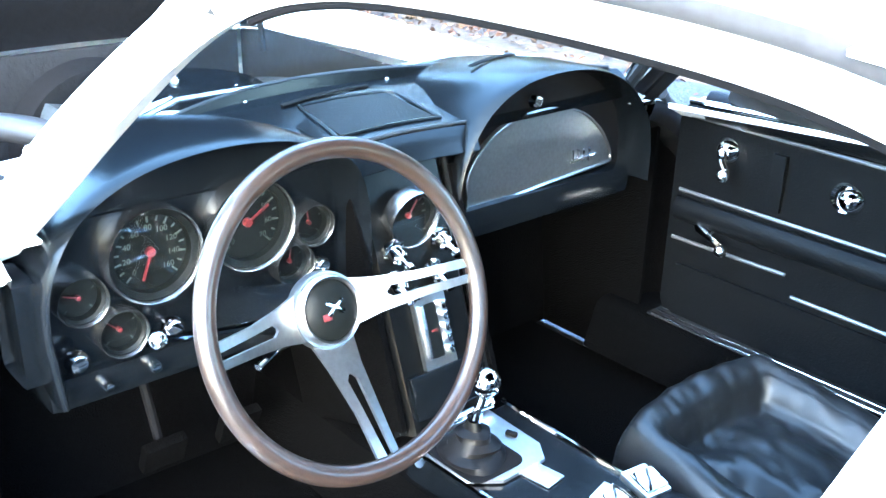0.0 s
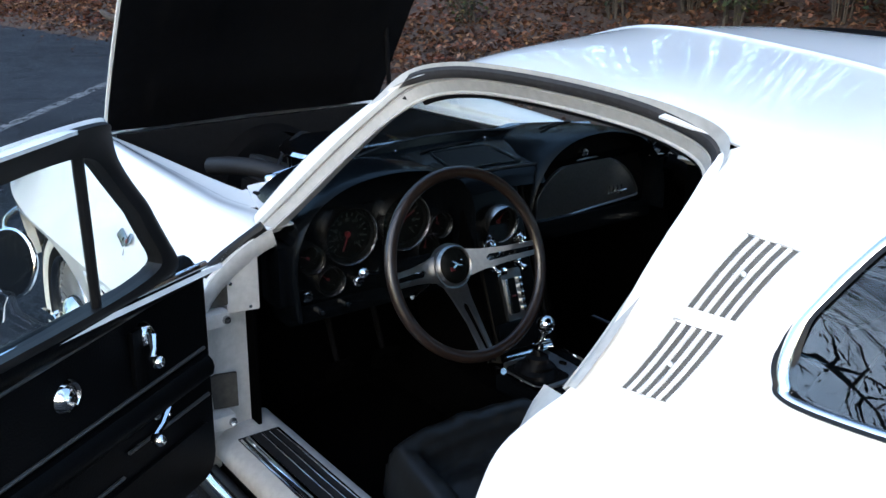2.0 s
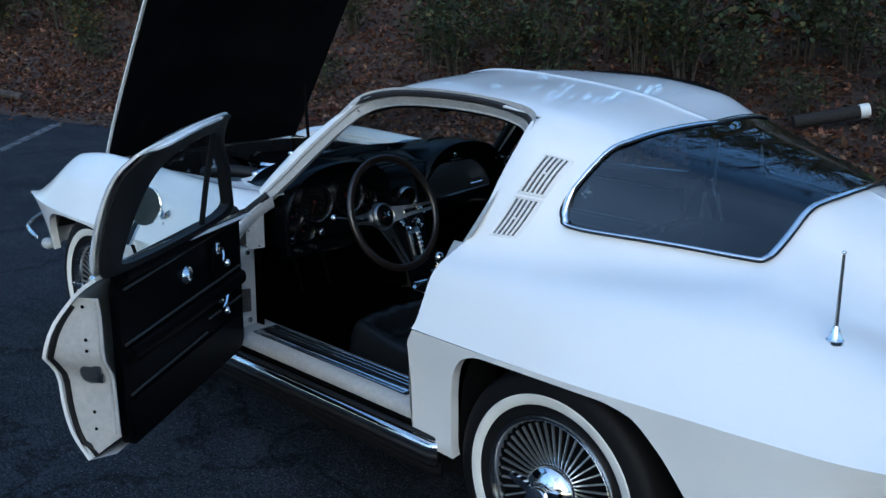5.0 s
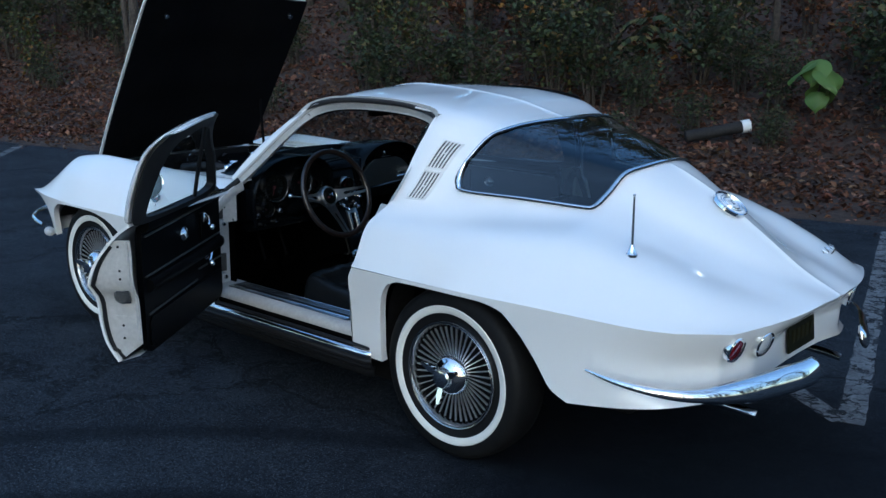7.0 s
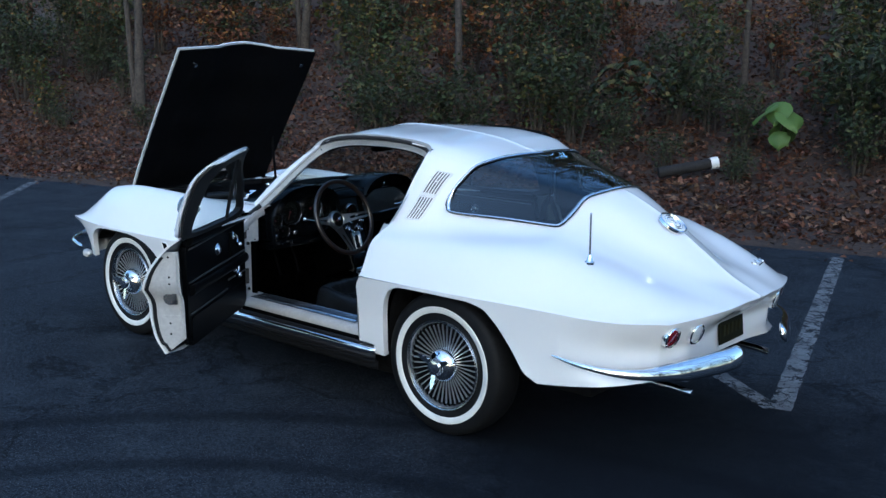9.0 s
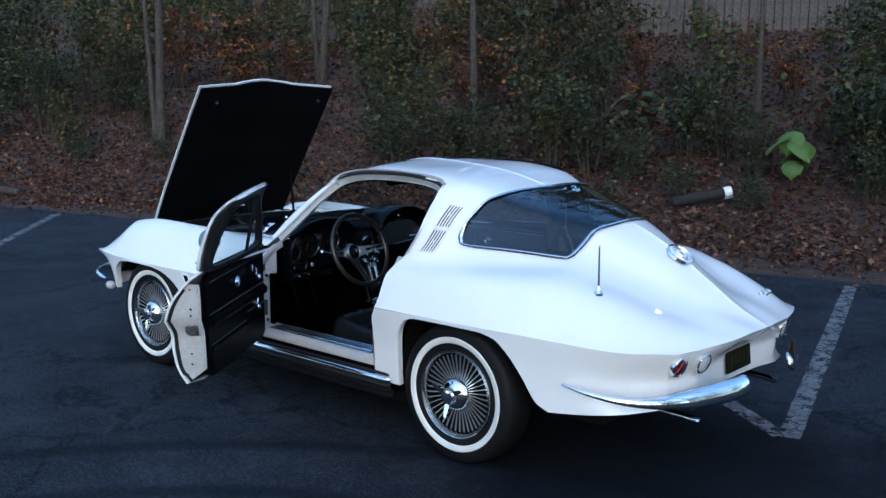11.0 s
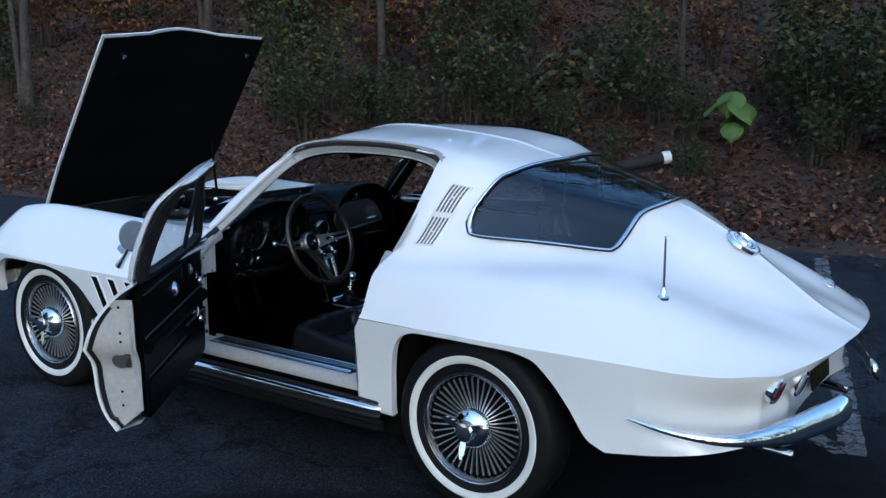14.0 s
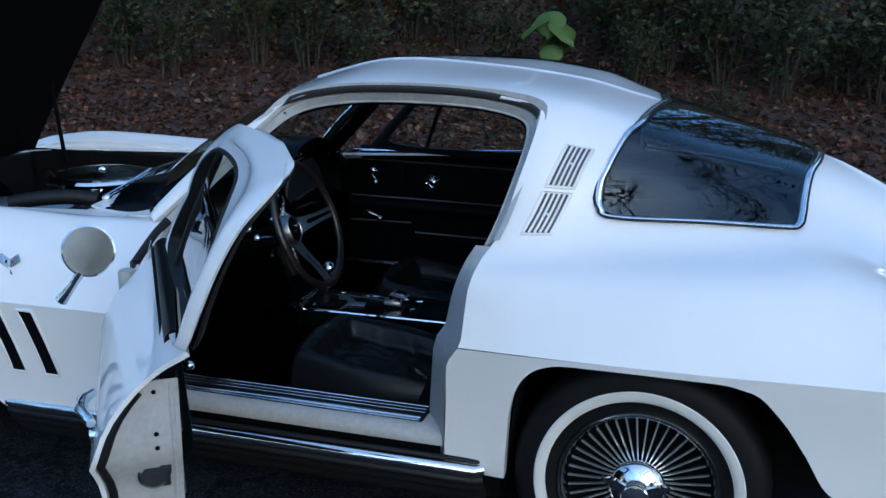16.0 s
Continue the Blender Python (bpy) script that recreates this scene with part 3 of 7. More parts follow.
def rounded(x0, x1, z0, z1, r=0.03, n=5):
    out = []
    for cx, cz, a in ((x1 - r, z1 - r, 0), (x0 + r, z1 - r, 90), (x0 + r, z0 + r, 180), (x1 - r, z0 + r, 270)):
        out += [(cx + r * math.cos(radians(a + 90 * k / n)), cz + r * math.sin(radians(a + 90 * k / n))) for k in range(n + 1)]
    return out


def build_door(m, side, label, set_back=0.0):
    d = new("door")
    d.parent = car
    d.matrix_basis = m
    tagged(d, label)
    flip = Matrix.Diagonal((1, side, 1, 1))

    def piece(name, bm, mat, text="", to=None):
        if side < 0:
            bmesh.ops.transform(bm, matrix=flip, verts=bm.verts[:])
            finish(bm)
        return part(name, bm, mat, to or d, text)

    rows = []
    for s in stretch(0, 1, 26):
        prof = door_profile(0.46 + 0.965 * s)
        rows.append([(float(EDGE_B_PILLAR(z)) + 0.006 + (1.405 - float(EDGE_B_PILLAR(z)) - 0.006) * s, y, z) for y, z in prof])
    rows = np.array(rows)
    piece("outer_skin", thicken(grid(rows), 0.010), WHITE)
    # closing faces at the free edge and along the bottom
    edge = rows[0]
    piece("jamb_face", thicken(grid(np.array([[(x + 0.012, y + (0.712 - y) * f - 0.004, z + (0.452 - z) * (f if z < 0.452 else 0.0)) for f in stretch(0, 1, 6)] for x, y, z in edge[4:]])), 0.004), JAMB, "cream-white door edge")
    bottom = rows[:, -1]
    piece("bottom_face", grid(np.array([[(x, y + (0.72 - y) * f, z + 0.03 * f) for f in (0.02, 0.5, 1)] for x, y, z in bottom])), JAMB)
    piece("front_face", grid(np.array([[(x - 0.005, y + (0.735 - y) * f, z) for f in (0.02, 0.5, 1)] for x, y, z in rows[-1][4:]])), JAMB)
    strip = [(x + 0.008, max(0.745, y - 0.014 - 0.008 * math.sin((0.9 - z) * 5)), z + (0.018 if z < 0.41 else 0)) for x, y, z in edge[5:]] + [(0.62, 0.775, 0.396), (0.72, 0.765, 0.392)]
    piece("weatherstrip", tube(strip, 0.009, 8), RUBBER, "black rubber weatherstrip")
    at_edge = lambda z: float(EDGE_B_PILLAR(z)) + 0.013
    piece("latch", joined(moved(lathe([(0.0, 0.012), (0.024, 0.012), (0.031, 0.006), (0.031, 0.0)], 20, "x"), pose(at_edge(0.640), 0.766, 0.640, 0, 0, 180)), box((0.012, 0.050, 0.045), (at_edge(0.632), 0.758, 0.632), 0.004), box((0.010, 0.022, 0.030), (at_edge(0.655), 0.742, 0.655), 0.003)), STEEL, "worn steel latch")
    for z in (0.83, 0.74, 0.71, 0.52, 0.47):
        piece("screw_hole", moved(lathe([(0.0, 0.002), (0.0042, 0.002), (0.005, 0.0)], 10, "x"), pose(at_edge(z) - 0.001, 0.755 if z > 0.65 else 0.775, z, 0, 0, 180)), DARK)
    piece("edge_step", joined(box((0.014, 0.080, 0.012), (at_edge(0.552) + 0.006, 0.762, 0.552), 0.004), box((0.012, 0.055, 0.075), (at_edge(0.505) + 0.006, 0.752, 0.505), 0.006)), JAMB, "pressed step in the door edge")
    piece("edge_flange", tube([(at_edge(z) + 0.002, 0.722, z) for z in stretch(0.46, 0.85, 10)], 0.006, 8), JAMB)
    # window frame, white outside and black inside
    n = 120
    o, w = eased(FRAME_OUT, n, 5), eased(FRAME_IN, n, 14)
    ring = np.array([[on_side(*(o[k] + (w[k] - o[k]) * f), 0.004 * math.sin(f * math.pi) + 0.018 * math.sin(min(1.0, f * 1.6) * math.pi) * max(0.0, min(1.0, (0.95 - o[k][0]) / 0.2))) for f in stretch(0, 0.96, 9)] for k in range(n)])
    piece("frame_skin", thicken(grid(ring, wrap_u=True), 0.006), WHITE, "white upper door frame")
    # the top of the frame, crowned over towards the roof
    cap = []
    for x in stretch(0.385, 0.925, 24):
        full = math.sin(min(1.0, max(0.02, (0.93 - x) / 0.16, 0.0)) * math.pi / 2) * math.sin(min(1.0, max(0.05, (x - 0.37) / 0.10)) * math.pi / 2)
        z0 = float(np.interp(x, [0.385, 0.47, 0.62, 0.80, 0.925], [1.246, 1.262, 1.276, 1.276, 1.264]))
        x0, y0, z0 = on_side(x, z0, 0.002)
        cap.append([(x0, y0 - 0.034 * f * full, z0 + 0.006 * math.sin(f * math.pi * 0.75) * full - 0.001) for f in stretch(0, 1, 8)])
    if side > 0:
        piece("frame_cap", thicken(grid(np.array(cap)), 0.006), WHITE, "white crowned top of the door frame")
    inner = np.array([[on_side(*(o[k] + (w[k] - o[k]) * f), -0.009 - 0.016 * math.sin(min(1, f * 1.2) * math.pi * 0.6)) for f in (0.10, 0.30, 0.55, 0.80, 1.02)] + [on_side(*(o[k] + (w[k] - o[k]) * 1.03), 0.003)] for k in range(n)])
    piece("frame_lining", thicken(grid(inner, wrap_u=True), 0.006), RUBBER, "black inner window frame")
    # glass, vent wing and divider
    pts = w
    centre = pts.mean(0)
    pane_rows = np.array([[on_side(*(centre + (p - centre) * f), -0.014) for f in stretch(0, 1.01, 6)] for p in pts])
    g = piece("window_glass", grid(pane_rows, wrap_u=True), DOOR_GLASS)
    g.visible_shadow = False
    piece("vent_divider", tube([on_side(1.05, 0.905, -0.014), on_side(0.985, 1.06, -0.014), on_side(0.905, 1.225, -0.014)], 0.009, 8), RUBBER)
    piece("belt_moulding", tube([(x, float(np.interp(x, [0.5, 1.40], [0.700, 0.672])), float(np.interp(x, [0.5, 1.40], [0.926, 0.888]))) for x in stretch(0.49, 1.36, 12)], 0.007, 8), CHROME)
    # inner trim panel
    piece("trim_panel", moved(prism(rounded(0.575, 1.405, 0.392, 0.885, 0.05), 0.025), pose(0, 0.722, 0)), VINYL, "black vinyl door trim")
    piece("belt_pad", tube([(x, 0.700, 0.893 - 0.012 * (x - 0.5)) for x in stretch(0.57, 1.33, 12)], 0.028, 12, flat=1.1), VINYL, "black padded belt roll")
    piece("armrest", joined(tube([(x, 0.700, 0.655) for x in stretch(0.60, 1.38, 12)], 0.020, 10, flat=1.3), moved(prism(rounded(0.60, 1.385, 0.41, 0.53, 0.03), 0.010), pose(0, 0.706, 0))), VINYL)
    for a, b, za, zb in ((0.60, 1.375, 0.842, 0.852), (0.59, 1.385, 0.690, 0.692), (1.12, 1.39, 0.588, 0.584), (0.60, 1.10, 0.543, 0.548)):
        piece("trim_strip", tube([(x, 0.7060, np.interp(x, [a, b], [za, zb])) for x in stretch(a, b, 6)], 0.0040, 6), TRIM, "thin bright trim strip")
    piece("strap", box((0.03, 0.012, 0.115), (1.165, 0.702, 0.765), 0.004), VINYL)

    def escutcheon(x, z, arm, name, text):
        b = moved(lathe([(0.0, 0.020), (0.012, 0.018), (0.020, 0.010), (0.026, 0.0)], 20), pose(x, 0.708, z, 0, 0, 180))
        parts = [b]
        if arm:
            ax, az = arm
            parts.append(tube([(x, 0.688, z), (x + ax * 0.5, 0.676, z + az * 0.5), (x + ax, 0.672, z + az)], [0.010, 0.007, 0.006], 8))
            parts.append(ball(0.013, (x + ax, 0.660, z + az), (1, 1.2, 1)))
        piece(name, joined(*parts), CHROME, text)

    escutcheon(1.285 - set_back, 0.800, (-0.028, -0.036), "inside_handle", "chrome inside door handle")
    escutcheon(1.315 - set_back, 0.632, (-0.075, -0.022), "window_crank", "chrome window crank")
    escutcheon(1.02 - set_back * 0.5, 0.772, None, "lock_knob", "chrome lock knob")
    piece("pull_bezel", moved(lathe([(0.020, 0.002), (0.026, 0.006), (0.030, 0.0)], 20), pose(1.03 - set_back * 0.5, 0.709, 0.772, 0, 0, 180)), CHROME)
    # outside handle
    piece("outside_handle", joined(tube([(0.60, 0.880, 0.725), (0.66, 0.902, 0.728), (0.72, 0.900, 0.728), (0.76, 0.880, 0.726)], [0.010, 0.014, 0.013, 0.008], 10), moved(lathe([(0.0, 0.016), (0.018, 0.014), (0.022, 0.0)], 20), pose(0.62, 0.872, 0.690))), CHROME, "chrome outside door handle")
    return d


HINGE = (1.498, 0.836)
SWING = Matrix.Translation((*HINGE, 0)) @ pose(0, 0, 0, 0, 0, -56.3) @ Matrix.Translation((-HINGE[0], -HINGE[1], 0))
left_door = build_door(SWING, 1, "driver's door standing wide open", 0.09)
build_door(Matrix.Identity(4), -1, "passenger door, closed")
# door mirror on the driver's door
door_mirror = part("door_mirror", joined(lathe([(0.0, -0.022), (0.03, -0.020), (0.052, -0.010), (0.062, 0.0), (0.063, 0.006), (0.059, 0.008)], 40, "x"), tube([(0.0, -0.02, -0.05), (-0.012, -0.045, -0.085), (-0.03, -0.075, -0.120)], [0.012, 0.010, 0.016], 10)), CHROME, left_door, "round chrome door mirror", pose(1.080, 0.880, 0.958, 0, -12, 172))
part("mirror_glass", lathe([(0.0, 0.0085), (0.059, 0.0085)], 40, "x"), MIRROR, door_mirror)

# flat pocket plates, with the shade of the recess put into their colour
POCKET = material("shaded_hinge_pocket", (0.05, 0.045, 0.038), 0.8, grain=0.6, scale=60, tone=0.7, tone_scale=30)
# ---- openings: pillars, sills, jambs ----
# rail, sill and jambs: jamb paint on the driver's side, black on the other
for side in (1, -1):
    out = spline([(1.478, 0.654, 0.885), (1.372, 0.618, 0.985), (1.268, 0.580, 1.087), (1.165, 0.533, 1.186), (1.095, 0.500, 1.246), (0.96, 0.500, 1.280), (0.80, 0.500, 1.293), (0.60, 0.497, 1.293), (0.46, 0.490, 1.279), (0.366, 0.496, 1.252), (0.351, 0.532, 1.203), (0.373, 0.598, 1.095), (0.399, 0.652, 0.995), (0.424, 0.688, 0.925)], 100)
    inn = spline([(1.440, 0.640, 0.868), (1.343, 0.604, 0.960), (1.245, 0.566, 1.058), (1.146, 0.517, 1.156), (1.072, 0.478, 1.209), (0.955, 0.472, 1.239), (0.80, 0.471, 1.252), (0.60, 0.469, 1.251), (0.470, 0.466, 1.237), (0.398, 0.474, 1.212), (0.384, 0.508, 1.164), (0.402, 0.575, 1.070), (0.428, 0.632, 0.972), (0.454, 0.668, 0.902)], 100)
    rows, groove = [], []
    for k in range(100):
        t = out[min(k + 1, 99)] - out[max(k - 1, 0)]
        w = inn[k] - out[k]
        nrm = np.cross(t, w)
        nrm = nrm / (np.linalg.norm(nrm) + 1e-9)
        nrm = nrm if nrm[1] > 0 else -nrm
        prof = [(-0.35 - 1.1 * max(0.0, 1 - abs(k - 69) / 12) * 0.3, -0.006), (-0.12, 0.0), (0.0, 0.003), (0.10, 0.004), (0.24, 0.004), (0.28, -0.003), (0.34, -0.003), (0.38, 0.002), (0.84, 0.003), (0.90, 0.006), (0.97, 0.005), (1.0, -0.002), (1.03, -0.030)]
        rows.append([(out[k] + w * f + nrm * h) * np.array((1, side, 1)) for f, h in prof])
        narrow = min(1.0, (k - 28) / 3.0, (73 - k) / 3.0) if 28 <= k <= 73 else 0.0
        groove.append([(out[k] + w * (0.06 + (f - 0.06) * narrow) + nrm * h) * np.array((1, side, 1)) for f, h in ((-0.22, -0.002), (-0.16, 0.004), (-0.06, 0.006), (0.10, 0.007), (0.20, 0.005), (0.25, -0.002))])
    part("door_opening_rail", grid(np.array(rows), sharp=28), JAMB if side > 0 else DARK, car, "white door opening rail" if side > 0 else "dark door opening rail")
    skin = []
    for k in range(0, 37):
        f = k / 36.0
        edge = np.array((1.497, 0.634, 0.903)) + (np.array((1.112, 0.492, 1.236)) - np.array((1.497, 0.634, 0.903))) * f + np.array((0.02, 0.004, 0.012)) * math.sin(f * math.pi)
        near = out[k] + (inn[k] - out[k]) * 0.06
        skin.append([(near + (edge - near) * g + np.array((0.0, 0.006, 0.006)) * math.sin(g * math.pi * 0.9) + np.array((0, 0.004, 0.002))) * np.array((1, side, 1)) for g in stretch(0, 1, 7)])
    part("pillar_skin", grid(np.array(skin)), WHITE, car, "white windscreen pillar")
    part("roof_seal", grid(np.array(groove[28:74])), ROOF_RUBBER, car, "black rubber roof seal")
    part("headliner_edge", tube((inn[30:76] + np.array((0.0, -0.003, -0.003))) * np.array((1, side, 1)), 0.006, 8), DARK, car, "black headliner edge")
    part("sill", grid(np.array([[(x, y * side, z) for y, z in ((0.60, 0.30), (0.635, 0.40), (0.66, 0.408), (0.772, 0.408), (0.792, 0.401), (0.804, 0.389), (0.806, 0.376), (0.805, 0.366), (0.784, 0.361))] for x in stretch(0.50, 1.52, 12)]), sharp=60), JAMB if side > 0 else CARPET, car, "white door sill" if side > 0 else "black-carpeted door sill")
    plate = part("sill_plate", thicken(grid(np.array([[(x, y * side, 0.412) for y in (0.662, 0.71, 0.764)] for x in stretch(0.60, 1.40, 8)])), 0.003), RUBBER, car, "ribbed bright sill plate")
    # matte black strip stands in for the shade in the gap below the sill
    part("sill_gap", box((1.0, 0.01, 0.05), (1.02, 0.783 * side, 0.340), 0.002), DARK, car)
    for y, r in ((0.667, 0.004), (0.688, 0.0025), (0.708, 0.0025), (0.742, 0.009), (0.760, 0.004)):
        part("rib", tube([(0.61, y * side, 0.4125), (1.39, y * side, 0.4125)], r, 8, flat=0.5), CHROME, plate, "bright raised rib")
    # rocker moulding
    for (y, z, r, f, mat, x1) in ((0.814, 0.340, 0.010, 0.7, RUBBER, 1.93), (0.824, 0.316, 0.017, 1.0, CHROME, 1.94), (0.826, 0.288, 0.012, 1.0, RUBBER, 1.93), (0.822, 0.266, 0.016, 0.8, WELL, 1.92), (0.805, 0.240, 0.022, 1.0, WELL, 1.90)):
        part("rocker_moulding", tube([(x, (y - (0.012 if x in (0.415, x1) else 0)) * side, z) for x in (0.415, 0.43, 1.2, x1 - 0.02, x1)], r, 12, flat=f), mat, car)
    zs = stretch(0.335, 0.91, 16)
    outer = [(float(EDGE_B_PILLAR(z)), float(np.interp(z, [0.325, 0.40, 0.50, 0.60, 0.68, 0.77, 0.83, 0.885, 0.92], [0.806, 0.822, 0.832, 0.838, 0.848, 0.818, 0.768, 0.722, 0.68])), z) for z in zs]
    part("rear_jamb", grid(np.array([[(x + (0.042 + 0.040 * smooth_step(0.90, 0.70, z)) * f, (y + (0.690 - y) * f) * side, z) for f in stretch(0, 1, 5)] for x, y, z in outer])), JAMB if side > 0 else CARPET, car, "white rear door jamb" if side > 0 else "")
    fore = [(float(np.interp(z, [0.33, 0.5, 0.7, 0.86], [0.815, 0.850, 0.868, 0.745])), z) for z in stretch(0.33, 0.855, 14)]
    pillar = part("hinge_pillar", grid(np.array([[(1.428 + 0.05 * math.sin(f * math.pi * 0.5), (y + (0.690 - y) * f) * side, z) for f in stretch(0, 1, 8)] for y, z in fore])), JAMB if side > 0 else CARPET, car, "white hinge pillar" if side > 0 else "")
    for z in (0.765, 0.515) if side > 0 else ():
        part("hinge_pocket", box((0.01, 0.075, 0.085), (1.452, 0.775 * side, z), 0.004, (0, 0, -14 * side)), POCKET, pillar)
        part("hinge_arm", box((0.05, 0.085, 0.035), (1.438, 0.800 * side, z - 0.062), 0.010), JAMB, pillar)
        part("hinge_knuckle", moved(lathe([(0.0, 0.040), (0.020, 0.040), (0.025, 0.034), (0.025, -0.034), (0.020, -0.040), (0.0, -0.040)], 24, "z"), pose(1.452, 0.846 * side, z - 0.012)), JAMB, pillar, "white round hinge knuckle")
        part("hinge_bolt", moved(lathe([(0.0, 0.008), (0.008, 0.007), (0.010, 0.0)], 12, "x"), pose(1.412, 0.768 * side, z - 0.062, 0, 0, 180)), STEEL, pillar)
    part("pillar_seal", tube(np.array([(1.452, 0.80, 0.802), (1.445, 0.75, 0.838), (1.44, 0.70, 0.868), (1.425, 0.662, 0.895)]) * np.array((1, side, 1)), 0.013, 8), RUBBER, car)
    flange = []
    for u in stretch(4.7, 2.75, 16):
        p = front_at(1.427, u)
        flange.append([(p + np.array(d)) * np.array((1, side, 1)) for d in ((0.0, 0.0, 0.001), (-0.004, -0.001, -0.006), (-0.003, -0.008, -0.030), (0.004, -0.014, -0.044), (0.04, -0.03, -0.052))])
    part("cowl_flange", grid(np.array(flange)), JAMB if side > 0 else DARK, car)
    if side > 0:
        cover = part("dash_side_plate", box((0.012, 0.075, 0.145), (1.440, 0.715, 0.775), 0.006, (0, 0, -10)), JAMB, car, "white screwed plate beside the dash")
        for py, pz in ((0.690, 0.835), (0.745, 0.775), (0.700, 0.712)):
            part("screw", ball(0.0045, (1.432, py, pz), (0.6, 1, 1), 8, 6), STEEL, cover)
    part("kick_panel", box((0.36, 0.01, 0.56), (1.62, 0.688 * side, 0.54), 0.003), CARPET, car)

# ---- windscreen ----
def screen(y, f):
    """Across the windscreen: y from -1 to 1, f from its foot to its head."""
    k = 1 - y * y
    foot = np.array((1.495 + 0.255 * k, 0.625 * y, 0.900 + 0.030 * k))
    head = np.array((1.105 + 0.105 * k, 0.486 * y, 1.228 + 0.028 * k))
    p = foot + (head - foot) * f
    return p + np.array((0.02, 0, 0.012)) * math.sin(f * math.pi)


windscreen = new("windscreen")
windscreen.parent = car
g = part("pane", grid(np.array([[screen(y, f) for f in stretch(0, 1, 14)] for y in stretch(-1, 1, 33)])), GLASS, windscreen, "curved windscreen glass")
rim_line = [screen(-1, f) for f in stretch(0.97, 0.03, 16)] + [screen(y, 0) for y in stretch(-1, 1, 40)] + [screen(1, f) for f in stretch(0.03, 0.97, 16)]
border = [screen(y, 0) for y in stretch(-1, 1, 40)] + [screen(1, f) for f in stretch(0.05, 0.95, 16)] + [screen(y, 1) for y in stretch(1, -1, 40)] + [screen(-1, f) for f in stretch(0.95, 0.05, 16)]
part("surround", tube(np.array(rim_line[:16]) + np.array((0.006, 0, 0.004)), 0.008, 8), CHROME, windscreen, "bright windscreen surround")
part("surround", tube(np.array(rim_line[56:]) + np.array((0.006, 0, 0.004)), 0.008, 8), CHROME, windscreen)
part("seal", tube(np.array(rim_line) + np.array((-0.006, 0, -0.008)), 0.012, 8), RUBBER, windscreen)
part("header", tube([screen(y, 1.0) + np.array((-0.012, 0, -0.020)) for y in stretch(-0.88, 0.88, 24)], 0.010, 10), VINYL, car, "black padded header")
for y in (0.25, -0.25):
    part("sun_visor", box((0.11, 0.34, 0.012), (1.085, y, 1.247), 0.005, (0, -4, 0)), VINYL, car)
rear_mirror = part("inside_mirror", moved(prism(rounded(-0.10, 0.10, -0.026, 0.026, 0.024), 0.018, "x"), pose(1.14, 0.0, 1.195, 0, 0, 8)), DARK, car, "inside mirror")
part("mirror_stem", tube([(1.145, 0, 1.20), (1.19, 0, 1.262)], 0.006, 8), CHROME, rear_mirror)
# cowl panel, its slots and the wipers
cowl = np.array([[screen(y, 0) + (np.array((1.782, 0.53 * y, 0.889 + 0.018 * (1 - y * y))) - screen(y, 0)) * f + np.array((0, 0, -0.004 - 0.010 * math.sin(f * math.pi))) for f in stretch(0.03, 1, 8)] for y in stretch(-1, 1, 40)])
part("cowl", thicken(grid(cowl), 0.006), WHITE, car, "white cowl panel")
for side in (1, -1):
    for k in range(9):
        y = (0.30 + 0.030 * k) * side
        part("cowl_slot", tube([(1.685 - 0.008 * k, y, 0.908 - 0.002 * k), (1.752 - 0.004 * k, y, 0.898 - 0.002 * k)], 0.0055, 6), DARK, car)
for y0, y1 in ((0.47, 0.02), (-0.08, -0.52)):
    wiper = new("wiper")
    wiper.parent = car
    part("arm", tube([(1.765, y0, 0.905), (1.745, y0 * 0.7 + y1 * 0.3, 0.934), (1.742, (y0 + y1) / 2, 0.952)], 0.006, 8), CHROME, wiper)
    part("blade", tube([(1.62 if abs(y0) > 0.4 else 1.735, y0 * 0.98, 0.930), (1.725, (y0 + y1) / 2, 0.955), (1.735 if y0 > 0 else 1.63, y1, 0.952)], 0.0055, 6), STEEL, wiper)
    part("pivot", ball(0.018, (1.765, y0, 0.898), (1, 1, 0.8), 14, 8), CHROME, wiper)

# ---- vents in the sail panels ----
for side in (1, -1):
    for u0, u1 in ((1.94, 2.40), (2.48, 2.88)):
        vent = new("vent_grille")
        vent.parent = car
        tagged(vent, "white louvred vent grille")
        across = lambda f, u: 0.173 + 0.041 * (u - 1.92) + f * (0.053 - 0.006 * (u - 1.92))
        part("backing", grid(np.array([[lay(across(f, u), u * side, 0.0015) for u in stretch(u0, u1, 12)] for f in stretch(-0.03, 1.03, 8)])), VENT_GREY, vent)
        corners = [(-0.09, u0 - 0.02), (1.06, u0 - 0.02), (1.06, u1 + 0.02), (-0.09, u1 + 0.02)]
        loop = [lay(across(f, u), u * side, 0.002) for k in range(4) for f, u in [(corners[k][0] + (corners[(k + 1) % 4][0] - corners[k][0]) * w, corners[k][1] + (corners[(k + 1) % 4][1] - corners[k][1]) * w) for w in stretch(0, 0.95, 8)]]
        part("surround", tube(loop, 0.0030, 6, closed=True), WHITE, vent)
        for k in range(6):
            part("louvre", tube([lay(across(k / 5, u), u * side, 0.0026) for u in stretch(u0, u1, 10)], 0.0034, 6), WHITE, vent)
        part("tab", ball(0.0040, lay(across(0.5, (u0 + u1) / 2), (u0 + u1) / 2 * side, 0.005), (1, 1, 1), 8, 6), WHITE, vent)

